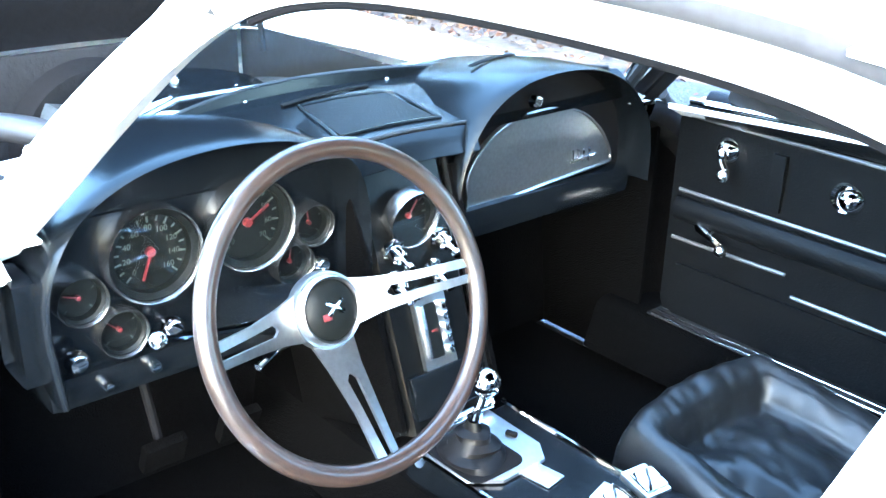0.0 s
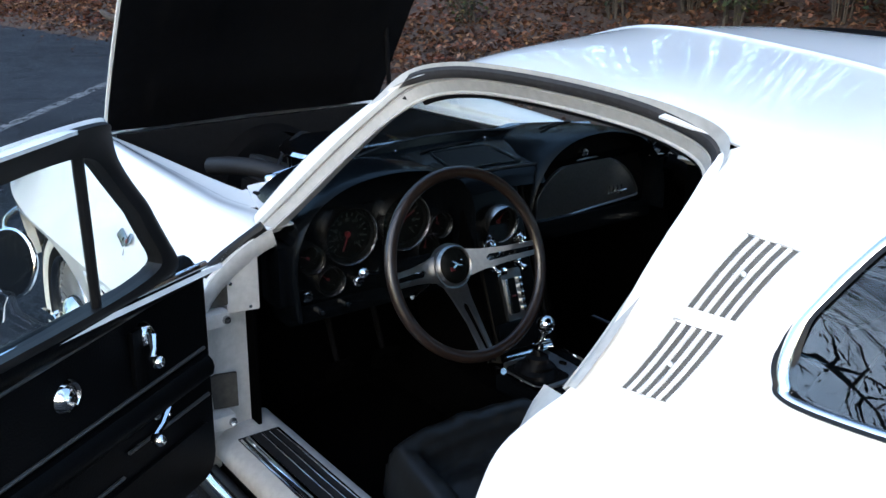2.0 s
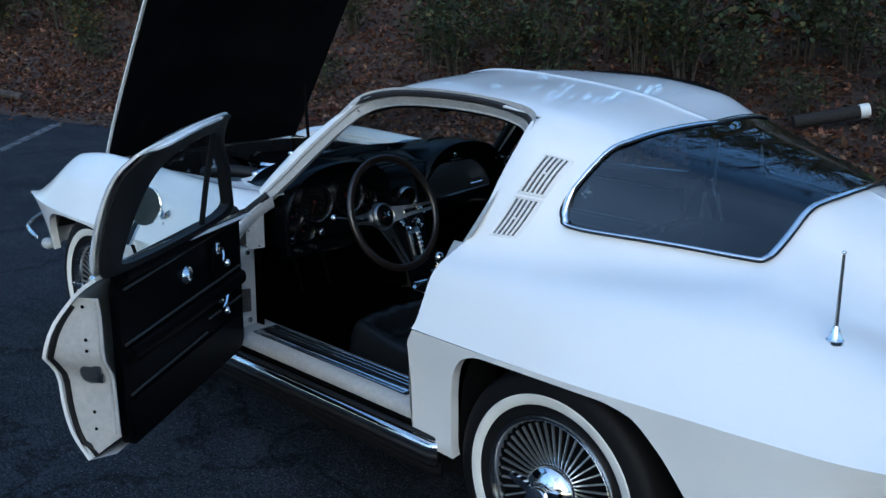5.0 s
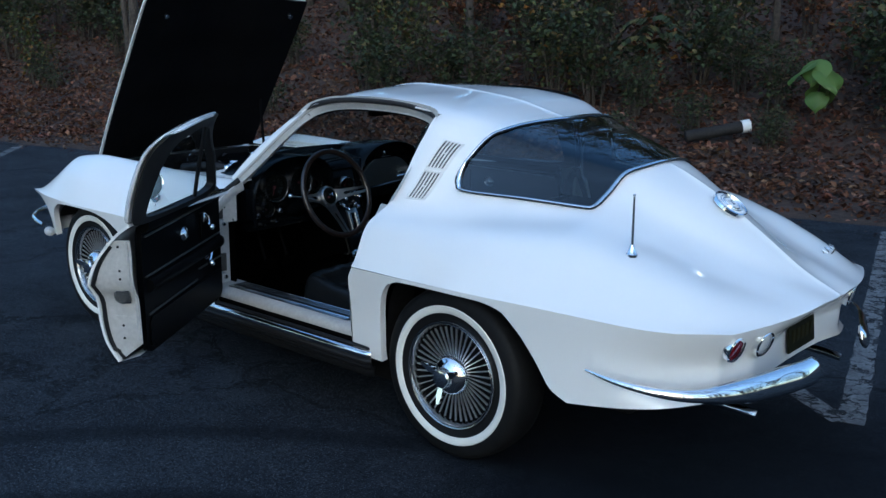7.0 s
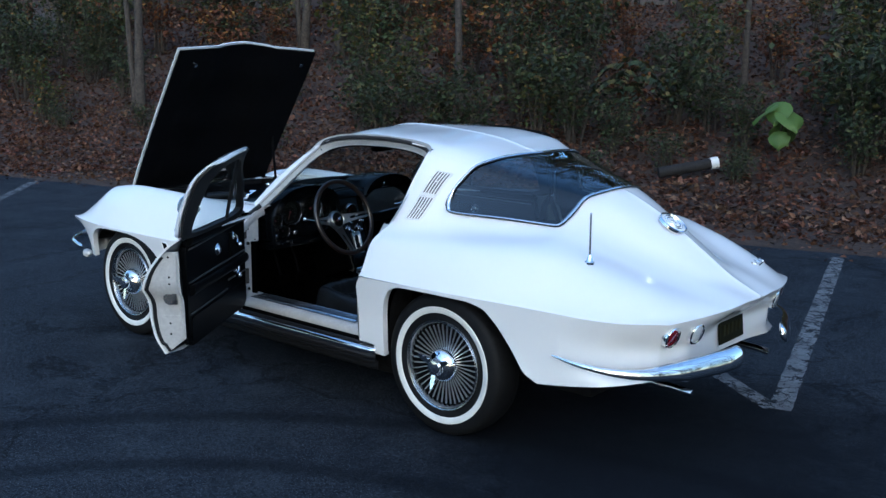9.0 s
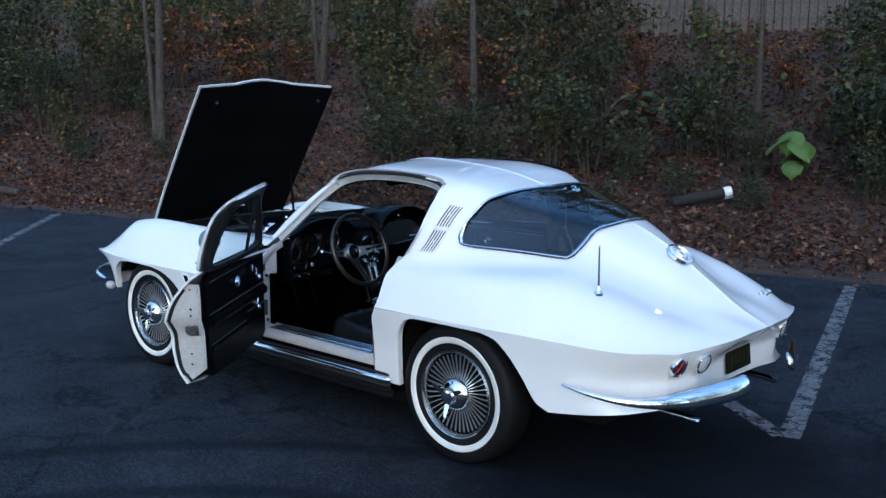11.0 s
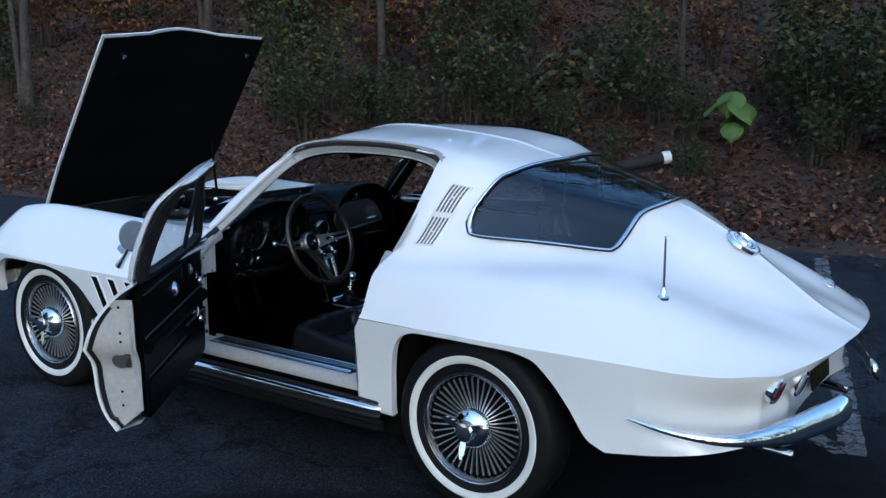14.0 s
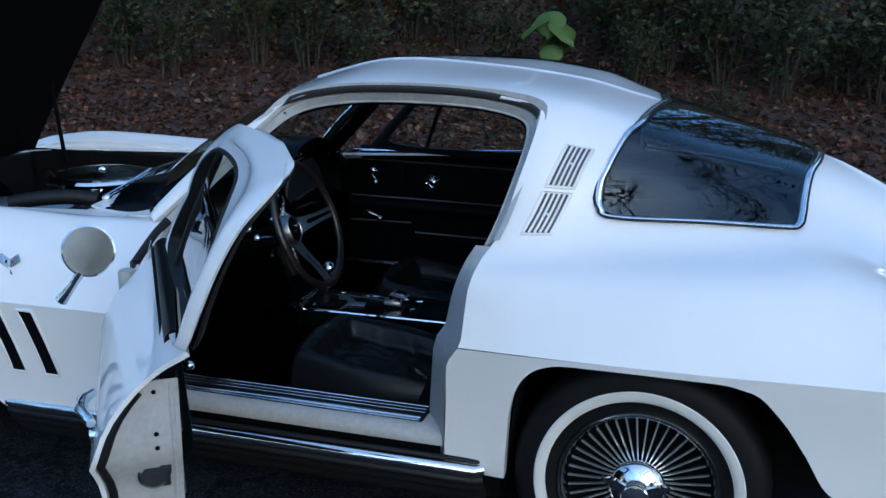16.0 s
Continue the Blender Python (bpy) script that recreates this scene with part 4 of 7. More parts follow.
# ---- tail: bumpers, lamps, plate, exhausts, aerial, filler ----
for side in (1, -1):
    line = spline([(-0.60, 0.822, 0.504), (-0.74, 0.815, 0.488), (-0.87, 0.765, 0.474), (-0.96, 0.675, 0.466), (-1.035, 0.545, 0.464), (-1.09, 0.40, 0.468), (-1.13, 0.29, 0.476), (-1.148, 0.215, 0.484)], 60)
    half = np.interp(np.arange(60), [0, 5, 14, 24, 34, 44, 56, 59], [0.004, 0.009, 0.015, 0.024, 0.040, 0.046, 0.044, 0.030])
    deep = np.interp(np.arange(60), [0, 5, 20, 50, 58, 59], [0.003, 0.009, 0.018, 0.024, 0.020, 0.010])
    way = np.gradient(line[:, :2], axis=0)
    away = np.stack([way[:, 1], -way[:, 0]], 1) / np.linalg.norm(way, axis=1)[:, None]
    away = away * np.where(away[:, :1] * 0.4 - away[:, 1:] > 0, -1.0, 1.0)
    blade = []
    for k in range(60):
        ring = []
        for q in np.linspace(0, 2 * math.pi, 18, endpoint=False):
            c, v = math.cos(q), math.sin(q)
            out = deep[k] * c * (1.0 if c > 0 else 0.45) - 0.012 * v * (half[k] / 0.04)
            ring.append((line[k, 0] + away[k, 0] * out, (line[k, 1] + away[k, 1] * out) * side, line[k, 2] + half[k] * math.copysign(abs(v) ** 0.8, v)))
        blade.append(ring)
    bm = grid(np.array(blade), wrap_v=True, sharp=70)
    bmesh.ops.holes_fill(bm, edges=[e for e in bm.edges if e.is_boundary])
    part("rear_bumper", finish(bm, sharp=70), CHROME, car, "chrome wrap-round rear bumper blade")
    for x, y, z, lens, mat in ((-0.997, 0.548, 0.596, "red", RED_LENS), (-1.034, 0.408, 0.590, "clear", CLEAR_LENS)):
        lamp = new("tail_lamp")
        lamp.parent = car
        lamp.matrix_basis = pose(x, y * side, z, 0, 0, 90 - 6 * side) @ pose(0, 0, 0, -16, 0, 0)
        part("bezel", lathe([(0.046, -0.02), (0.049, -0.006), (0.049, 0.002), (0.044, 0.007), (0.039, 0.004)], 32), CHROME, lamp)
        part("lens", lathe([(0.040, 0.001), (0.034, 0.004), (0.018, 0.006), (0.0, 0.0065)], 32), mat, lamp, lens + " round lamp lens")
    part("exhaust_tip", tube([(-0.80, 0.41 * side, 0.345), (-0.95, 0.405 * side, 0.338), (-1.025, 0.40 * side, 0.330)], 0.016, 14), CHROME, car)
plate = part("licence_plate", box((0.008, 0.24, 0.115), (-1.000, 0, 0.530), 0.003, (0, 6, 0)), material("dark_olive_plate", (0.008, 0.008, 0.003), 0.7, grain=0.2, spec=0.1), car, "dark olive licence plate")
for k in range(5):
    part("bar", box((0.004, 0.022, 0.050), (-1.006, -0.08 + 0.04 * k, 0.530), 0.001), material("pale_bar", (0.018, 0.017, 0.007), 0.7, spec=0.1), plate)
aerial = new("aerial")
aerial.parent = car
aerial.matrix_basis = Matrix.Translation(lay(-0.622, 3.76, 0.0))
part("base", lathe([(0.021, -0.006), (0.021, 0.003), (0.015, 0.009), (0.011, 0.026), (0.007, 0.036), (0.0, 0.038)], 20, "z"), CHROME, aerial)
part("mast", tube([(0, 0, 0.03), (0.001, 0, 0.205)], [0.005, 0.0035], 8), STEEL, aerial)
part("tip", ball(0.005, (0.001, 0, 0.207)), CHROME, aerial)
filler = new("fuel_filler_lid")
filler.parent = car
tagged(filler, "round chrome-ringed fuel lid")
slope = math.degrees(math.atan2(*(rear_at(-0.66, 0) - rear_at(-0.72, 0))[[2, 0]]))
filler.matrix_basis = Matrix.Translation(rear_at(-0.69, 0.0) + np.array((0, 0, 0.002))) @ pose(0, 0, 0, 0, -slope, 0)
part("lid", lathe([(0.0, 0.010), (0.05, 0.008), (0.066, 0.002), (0.068, -0.01)], 40, "z"), WHITE, filler)
part("ring", lathe([(0.062, 0.005), (0.065, 0.010), (0.070, 0.008), (0.073, -0.004)], 40, "z"), CHROME, filler)
part("badge", joined(box((0.03, 0.005, 0.004), (0, 0.004, 0.011), 0.001, (0, 0, 30)), box((0.03, 0.005, 0.004), (0, 0, 0.011), 0.001, (0, 0, -30)), lathe([(0.030, 0.008), (0.034, 0.013), (0.038, 0.008)], 24, "z"), lathe([(0.044, 0.008), (0.046, 0.011), (0.048, 0.008)], 24, "z")), CHROME, filler)
script = new("deck_badge")
script.parent = car
tagged(script, "chrome deck badge")
wave = [(-0.955 + 0.016 * math.sin(k * 1.9), -3.30 - 0.075 * k) for k in range(14)]
part("stroke", tube([lay(x, u, 0.005) for x, u in wave], 0.0032, 6), CHROME, script)
part("underline", tube([lay(-0.978, u, 0.004) for u in stretch(-3.5, -4.25, 8)], 0.0028, 6), CHROME, script)

NEEDLE_RED = material("red_enamel", (0.20, 0.012, 0.015), 0.35, coat=0.4)
# ---- front: side slots, flag badge, bumper ends ----
def flank_y(x, z):
    h = (0.665 - z) / 0.35
    return float(front_at(x, 5)[1]) - 0.020 * math.sin(min(max(h, 0), 1) * math.pi) - 0.05 * h * h


for side in (1, -1):
    for x in (2.022, 1.908, 1.794):
        gill = new("fender_gill")
        gill.parent = car
        zs = stretch(0.645, 0.435, 10)
        mid = [(x - (0.65 - z) * 0.24, flank_y(x, z), z) for z in zs]
        part("slot", grid(np.array([[(a + d, (b + 0.0025) * side, c) for d in (-0.025, 0, 0.018)] for a, b, c in mid])), DARK, gill)
        loop = [(a + 0.020, (b + 0.002) * side, c) for a, b, c in mid] + [(a - 0.031, (b + 0.003) * side, c) for a, b, c in mid[::-1]]
        part("lip", tube(loop, 0.0042, 6, closed=True), WHITE, gill)
    badge = part("flag_badge", joined(box((0.085, 0.006, 0.026), (1.868, 0.822 * side, 0.762), 0.003, (25 * side, 34, 0)), box((0.085, 0.006, 0.026), (1.868, 0.824 * side, 0.762), 0.003, (25 * side, -34, 0)), box((0.030, 0.006, 0.030), (1.868, 0.832 * side, 0.738), 0.004, (25 * side, 45, 0))), STEEL, car, "small chrome crossed-flag badge")
    for dx, dz in ((0.026, 0.020), (0.012, 0.010), (-0.026, 0.020), (-0.012, 0.010)):
        part("flag_check", box((0.011, 0.004, 0.010), (1.868 + dx, (0.829 - dz * 0.45) * side, 0.762 + dz), 0.001, (25 * side, 0, 0)), DARK if dx > 0 else NEEDLE_RED, badge)
    line = spline([(2.92, 0.870, 0.500), (3.00, 0.862, 0.506), (3.11, 0.820, 0.512), (3.24, 0.70, 0.515), (3.31, 0.52, 0.517), (3.36, 0.25, 0.517)], 36) * np.array((1, side, 1))
    part("front_bumper", tube(line, np.interp(np.arange(36), [0, 4, 30, 35], [0.006, 0.012, 0.015, 0.012]), 12, flat=1.6), CHROME, car, "chrome front bumper end")
    part("parking_lamp", ball(0.04, (3.04, 0.77 * side, 0.430), (1.0, 0.7, 0.7)), CLEAR_LENS, car, "clear parking lamp lens")

# ---- cabin ----
cabin = new("cabin")
cabin.parent = car
tagged(cabin, "black cabin shell")
part("floor", grid(np.array([[(x, y, z) for y, z in ((-0.64, 0.27), (-0.15, 0.265), (-0.12, 0.40), (0.0, 0.43), (0.12, 0.40), (0.15, 0.265), (0.64, 0.27))] for x in stretch(0.40, 1.78, 12)])), CARPET, cabin, "black carpet")
part("firewall", grid(np.array([[(1.72 + 0.06 * f, y, 0.26 + 0.54 * f) for f in (0, 0.4, 1)] for y in stretch(-0.69, 0.69, 6)])), CARPET, cabin)
part("bulkhead", grid(np.array([[(0.44 - 0.06 * f, y, 0.26 + 0.36 * f) for f in (0, 0.5, 1)] for y in stretch(-0.66, 0.66, 6)])), CARPET, cabin)
part("cargo_floor", grid(np.array([[(x, y, 0.62 + 0.02 * math.sin(y * 4)) for y in stretch(-0.64, 0.64, 8)] for x in stretch(0.38, -0.75, 12)])), CARPET, cabin)
for side in (1, -1):
    part("quarter_trim", grid(np.array([[(x, (0.655 - 0.10 * max(0, (z - 0.62) / 0.5)) * side * (1.0 if x > -0.1 else 0.9), z) for z in stretch(0.30, 0.78, 6)] for x in stretch(0.50, -0.30, 10)])), CARPET, cabin)

# dashboard: two domed hoods and a pad between them
dash = new("dashboard")
dash.parent = car
tagged(dash, "black twin-hooded dashboard")
dash.matrix_basis = pose(0.018, 0.002, 0.004)
LEFT_DOME = [(0.605, 0.66), (0.614, 0.775), (0.602, 0.850), (0.562, 0.914), (0.490, 0.957), (0.400, 0.976), (0.300, 0.976), (0.205, 0.957), (0.135, 0.915), (0.105, 0.85), (0.10, 0.76), (0.10, 0.66)]
RIGHT_DOME = [(-0.085, 0.72), (-0.090, 0.80), (-0.112, 0.872), (-0.160, 0.935), (-0.24, 0.975), (-0.35, 0.985), (-0.45, 0.970), (-0.53, 0.932), (-0.59, 0.87), (-0.612, 0.80), (-0.615, 0.72)]


def hooded(dome, face_x):
    d = spline(dome, 60)
    c = d.mean(0)
    rows = []
    for x, f, lift in ((face_x, 0.900, 0), (face_x - 0.02, 0.930, 0), (face_x - 0.055, 0.955, 0), (face_x - 0.068, 0.975, 0), (face_x - 0.062, 0.995, 0), (face_x - 0.04, 1.0, 0.003), (face_x + 0.06, 0.985, 0.0), (face_x + 0.16, 0.94, -0.008), (face_x + 0.26, 0.86, -0.02)):
        rows.append([(x, *(c + (p - c) * f + np.array((0, lift * (p[1] > c[1]))))) for p in d])
    return grid(np.array(rows), sharp=60)


def dome_plate(dome, scale, x):
    d = spline(dome, 60)
    c = d.mean(0)
    return moved(prism([tuple(c + (p - c) * scale) for p in d], 0.008, "x"), pose(x, 0, 0))


part("driver_hood", hooded(LEFT_DOME, 1.425), DASH, dash)
part("passenger_hood", hooded(RIGHT_DOME, 1.445), DASH, dash)
part("instrument_panel", dome_plate(LEFT_DOME, 0.925, 1.428), DASH, dash)
part("glove_surround", dome_plate(RIGHT_DOME, 0.925, 1.452), DARK, dash)
part("dash_top", grid(np.array([[(1.42 + (1.462 + 0.255 * (1 - (y / 0.625) ** 2) - 1.42) * f, y, 0.895 + 0.018 * math.sin(f * math.pi) * (1 - (y / 0.64) ** 2) + 0.040 * f) for f in stretch(0, 1, 8)] for y in stretch(-0.605, 0.605, 30)])), DASH, dash, "black dash top")
def pad_at(y, f, up=0.0):
    """The cushioned top between the two hoods: a rolled edge towards the seats, then rising to the windscreen."""
    x = 1.388 + 0.235 * f
    z = 0.872 + 0.040 * math.sin(min(1.0, f / 0.16) * math.pi / 2) + 0.022 * f
    return np.array((x, y, z + up + 0.006 * math.cos(y * 11)))


part("centre_pad", thicken(grid(np.array([[pad_at(y, f) for f in np.concatenate([stretch(0, 0.16, 8), stretch(0.22, 1, 8)])] for y in stretch(-0.150, 0.128, 20)])), 0.012), DASH, dash, "black padded centre top")
panel_edge = [(0.100, 0.26), (0.075, 0.90), (-0.105, 0.90), (-0.120, 0.84), (-0.110, 0.26)]
part("pad_insert", thicken(grid(np.array([[pad_at(0.092 - 0.012 * f - (0.192 - 0.010 * f) * w, 0.28 + 0.58 * f, 0.003) for f in stretch(0, 1, 8)] for w in stretch(0, 1, 8)])), 0.004), VINYL, dash, "flat black inset panel")
seam = [pad_at(*(np.array(panel_edge[k]) * (1 - w) + np.array(panel_edge[(k + 1) % 5]) * w), 0.002) for k in range(5) for w in stretch(0, 0.9, 8)]
part("pad_bead", tube(seam, 0.0032, 6, closed=True), DASH, dash)
part("pad_lip", tube([pad_at(y, 0.13, 0.002) for y in stretch(-0.145, 0.122, 12)], 0.0035, 6), RUBBER, dash)
for y0, y1, x0 in ((0.10, -0.10, 1.612), (-0.24, -0.38, 1.520)):
    part("defroster_slot", thicken(grid(np.array([[(x0 + 0.030 * w + d, y0 + (y1 - y0) * w, (0.9405 if y0 > 0 else 0.9795) + 0.004 * math.sin(w * math.pi)) for d in (-0.006, 0.006)] for w in stretch(0, 1, 8)])), 0.002), DARK, dash)


def upstand(y, f):
    """The dark lip of the dash along the foot of the windscreen."""
    top = 0.956 - (0.20 if y > 0 else 0.05) * y * y
    return (1.688 - 0.245 * (y / 0.625) ** 2 + 0.012 * f, y, 0.902 + (top - 0.902) * f)


part("dash_upstand", thicken(grid(np.array([[upstand(y, f) for f in stretch(0, 1, 5)] for y in stretch(-0.585, 0.585, 40)])), 0.006), DASH, dash, "black lip below the windscreen")
part("upstand_bead", tube([upstand(y, 1.0) for y in stretch(-0.585, 0.585, 50)], 0.0045, 8), RUBBER, dash)
for y in (0.42, 0.13, -0.17, -0.42):
    sx, sy, sz = upstand(y, 0.62)
    part("pad_screw", ball(0.005, (sx - 0.005, sy, sz), (0.6, 1, 1), 8, 6), CHROME, dash)
part("lower_dash", joined(box((0.10, 0.50, 0.05), (1.46, 0.355, 0.655), 0.015), box((0.12, 0.48, 0.06), (1.48, -0.365, 0.72), 0.02)), DASH, dash)
side_cap = part("dash_end", box((0.09, 0.012, 0.15), (1.435, 0.622, 0.765), 0.02), DASH, dash)

NEEDLE = material("red_needle", (0.055, 0.005, 0.006), 0.4, grain=0.1)
MARK = material("pale_green_marks", (0.016, 0.022, 0.019), 0.5, grain=0.1)
DIAL = material("dial_black", (0.002, 0.0025, 0.0025), 0.5, spec=0.08, grain=0.2, scale=90)
LENS = glass_material("gauge_lens", (0.95, 0.96, 0.96), gain=0.35)


def gauge(y, z, r, marks, needle, name, label, x=1.424, digits=()):
    """A round instrument facing the driver."""
    g = new(name)
    g.parent = dash
    tagged(g, label)
    g.matrix_basis = pose(x, y, z, 0, 0, 90)
    part("dial", lathe([(0.0, 0.004), (r * 0.78, 0.004), (r * 0.80, 0.016), (r * 0.93, 0.020)], 40), DIAL, g)
    part("bezel", lathe([(r * 0.94, 0.004), (r * 0.95, 0.026), (r * 0.975, 0.029), (r, 0.024), (r, 0.0)], 48), STEEL, g)
    glass = part("lens", lathe([(0.0, 0.024), (r * 0.92, 0.022)], 32), LENS, g)
    glass.visible_shadow = False
    ticks = []
    for k in range(marks):
        q = radians(225 - 270 * k / max(1, marks - 1))
        ticks.append(box((r * (0.10 if k % 2 else 0.15), 0.001, r * 0.035), (-r * 0.68 * math.cos(q), 0.005, r * 0.68 * math.sin(q)), 0, (0, math.degrees(q), 0)))
    part("scale", joined(*ticks), MARK, g, "pale green scale")
    q = radians(needle)
    part("needle", joined(box((r * 0.62, 0.002, r * 0.05), (-r * 0.28 * math.cos(q), 0.008, r * 0.28 * math.sin(q)), 0.0, (0, needle, 0)), lathe([(0.0, 0.012), (r * 0.09, 0.011), (r * 0.10, 0.004)], 16)), NEEDLE, g)
    for k, text in enumerate(digits):
        q = radians(225 - 270 * k / (len(digits) - 1))
        f = bpy.data.curves.new("digits", "FONT")
        f.body, f.size, f.align_x, f.align_y = text, r * 0.17, "CENTER", "CENTER"
        o = new("numeral", f)
        f.materials.append(MARK)
        o.parent = g
        o.matrix_basis = pose(-r * 0.50 * math.cos(q), 0.0055, r * 0.50 * math.sin(q), 90, 0, 180)
    return g


gauge(0.441, 0.828, 0.071, 17, 250, "speedometer", "round black speedometer with red needle", digits=("0", "20", "40", "60", "80", "100", "120", "140", "160"))
gauge(0.288, 0.835, 0.071, 15, 30, "tachometer", "round black tachometer", digits=("0", "10", "20", "30", "40", "50", "60", "70"))
gauge(0.548, 0.790, 0.036, 5, 160, "small_gauge", "small round gauge with red needle")
gauge(0.497, 0.727, 0.036, 5, 140, "small_gauge", "small round gauge with red needle")
gauge(0.182, 0.810, 0.034, 5, 100, "small_gauge", "small round gauge")
gauge(0.220, 0.755, 0.034, 5, 80, "small_gauge", "small round gauge")


def knob_at(y, z, x=1.42, r=0.014, text="round chrome pull knob", to=None):
    k = part("pull_knob", moved(lathe([(0.006, 0.0), (0.006, 0.012), (r, 0.018), (r, 0.028), (r * 0.7, 0.034), (0.0, 0.035)], 20), pose(x, y, z, 0, 0, 90)), CHROME, to or dash, text)
    return k


for y, z, r in ((0.567, 0.708, 0.016), (0.428, 0.716, 0.016), (0.175, 0.745, 0.013), (0.46, 0.665, 0.009), (0.53, 0.66, 0.008)):
    knob_at(y, z, r=r)

# glove box door with a badge and lock
glove = new("glove_box")
glove.parent = dash
tagged(glove, "silver glove box door")
outline = spline([(-0.165, 0.742), (-0.164, 0.805), (-0.192, 0.846), (-0.242, 0.881), (-0.312, 0.898), (-0.386, 0.897), (-0.458, 0.877), (-0.514, 0.836), (-0.545, 0.792), (-0.551, 0.772), (-0.535, 0.762), (-0.36, 0.752), (-0.180, 0.738)], 60, True)
part("lid", moved(prism([tuple(p) for p in outline], 0.010, "x"), pose(1.440, 0, 0)), SATIN, glove)
part("rim", tube([(1.434, y, z) for y, z in outline], 0.003, 6, closed=True), SATIN, glove)
part("badge", joined(*[tube([(1.432, -0.425 - 0.016 * k - 0.01, 0.790 - 0.004 * k), (1.429, -0.433 - 0.016 * k, 0.806), (1.432, -0.437 - 0.016 * k, 0.786 + 0.004 * k)], 0.0025, 6) for k in range(4)], tube([(1.432, -0.43, 0.783), (1.432, -0.505, 0.787)], 0.0025, 6)), CHROME, glove, "chrome badge strokes")
part("lock", moved(lathe([(0.0, 0.016), (0.010, 0.014), (0.014, 0.0)], 16), pose(1.440, -0.327, 0.920, 0, 0, 90)), CHROME, glove)

# centre stack: clock, knobs, radio, ashtray
stack = new("centre_stack")
stack.parent = car
tagged(stack, "black centre stack with radio and clock")
stack.matrix_basis = pose(0.020, 0.010, 0.0)
LEAN = 20
BOOT = material("dull_black_boot", (0.0025, 0.0025, 0.003), 0.5, spec=0.12, grain=0.3, scale=60, bump=0.1)
STACK_BLACK = material("black_stack_paint", (0.0016, 0.0018, 0.002), 0.32, spec=0.06, grain=0.2, scale=150, bump=0.03)
BRIGHT_PLATE = material("bright_anodised_plate", (0.70, 0.71, 0.72), 0.33, 1.0, grain=0.12, scale=90)


def on_stack(y, z, out=0.0):
    """A place on the leaning face of the stack."""
    return (1.352 + (z - 0.70) * math.tan(radians(LEAN)) - out, y, z)


part("panel", (grid(np.array([[on_stack(y * (1 - 0.12 * (0.9 - z)), z, 0.0 if abs(y) < 0.09 else -0.02) for z in stretch(0.46, 0.895, 10)] for y in (-0.112, -0.098, -0.08, 0.0, 0.08, 0.098, 0.112)]))), STACK_BLACK, stack)
for y in (-0.098, 0.098):
    part("edge", tube([on_stack(y, 0.47, -0.004), on_stack(y * 1.02, 0.88, -0.004)], 0.006, 8), VINYL, stack)
for s in (0.105, -0.105):
    part("cheek", box((0.30, 0.012, 0.40), (1.47, s, 0.62), 0.004, (0, LEAN, 0)), CARPET, stack)
clock = gauge(0.0, 0.0, 0.050, 13, 60, "clock", "round chrome-rimmed clock")
clock.parent = stack
clock.matrix_basis = Matrix.Translation(on_stack(0.005, 0.797, 0.0)) @ pose(0, 0, 0, 0, 0, 90) @ pose(0, 0, 0, -8, 0, 0)
for y, z in ((0.058, 0.706), (-0.024, 0.706), (0.048, 0.752), (-0.052, 0.752)):
    k = part("stack_knob", joined(lathe([(0.019, 0.0), (0.019, 0.008), (0.014, 0.010), (0.014, 0.026), (0.010, 0.030), (0.0, 0.030)], 20), lathe([(0.005, 0.03), (0.005, 0.045), (0.009, 0.048), (0.009, 0.056), (0.0, 0.058)], 14)), CHROME, stack, "chrome twin knob")
    k.matrix_basis = Matrix.Translation(on_stack(y, z)) @ pose(0, 0, 0, 0, 0, 90) @ pose(0, 0, 0, -LEAN, 0, 0)
radio = new("radio")
radio.parent = stack
tagged(radio, "upright chrome-faced radio")
radio.matrix_basis = Matrix.Translation(on_stack(0.002, 0.612)) @ pose(0, 0, 0, 0, LEAN, 0)
part("face", moved(prism(rounded(-0.033, 0.033, -0.069, 0.069, 0.008), 0.012, "x"), pose(-0.004, 0, 0)), SATIN, radio)
part("dial", moved(prism(rounded(-0.012, 0.012, -0.046, 0.046, 0.004), 0.006, "x"), pose(-0.010, 0.004, 0)), DIAL, radio)
part("pointer", box((0.004, 0.012, 0.004), (-0.014, 0.004, 0.0), 0.001), NEEDLE, radio)
for k in range(5):
    part("push_button", box((0.012, 0.010, 0.014), (-0.014, -0.022, -0.038 + 0.019 * k), 0.003), CHROME, radio)
part("side_bar", box((0.008, 0.007, 0.09), (-0.013, 0.022, 0.0), 0.003), STEEL, radio)
part("top_tab", lathe([(0.0, 0.006), (0.010, 0.004), (0.012, 0.0)], 16, "x"), CHROME, radio, "", pose(-0.008, 0.02, 0.066, 0, 0, 180))
part("ash_tray", joined(box((0.02, 0.15, 0.075), on_stack(0.0, 0.520, 0.004), 0.006, (0, LEAN, 0))), DASH, stack)
part("tray_handle", tube([on_stack(-0.075, 0.478, 0.022), on_stack(0.0, 0.478, 0.026), on_stack(0.075, 0.478, 0.022)], 0.008, 10), CHROME, stack, "chrome tray edge")

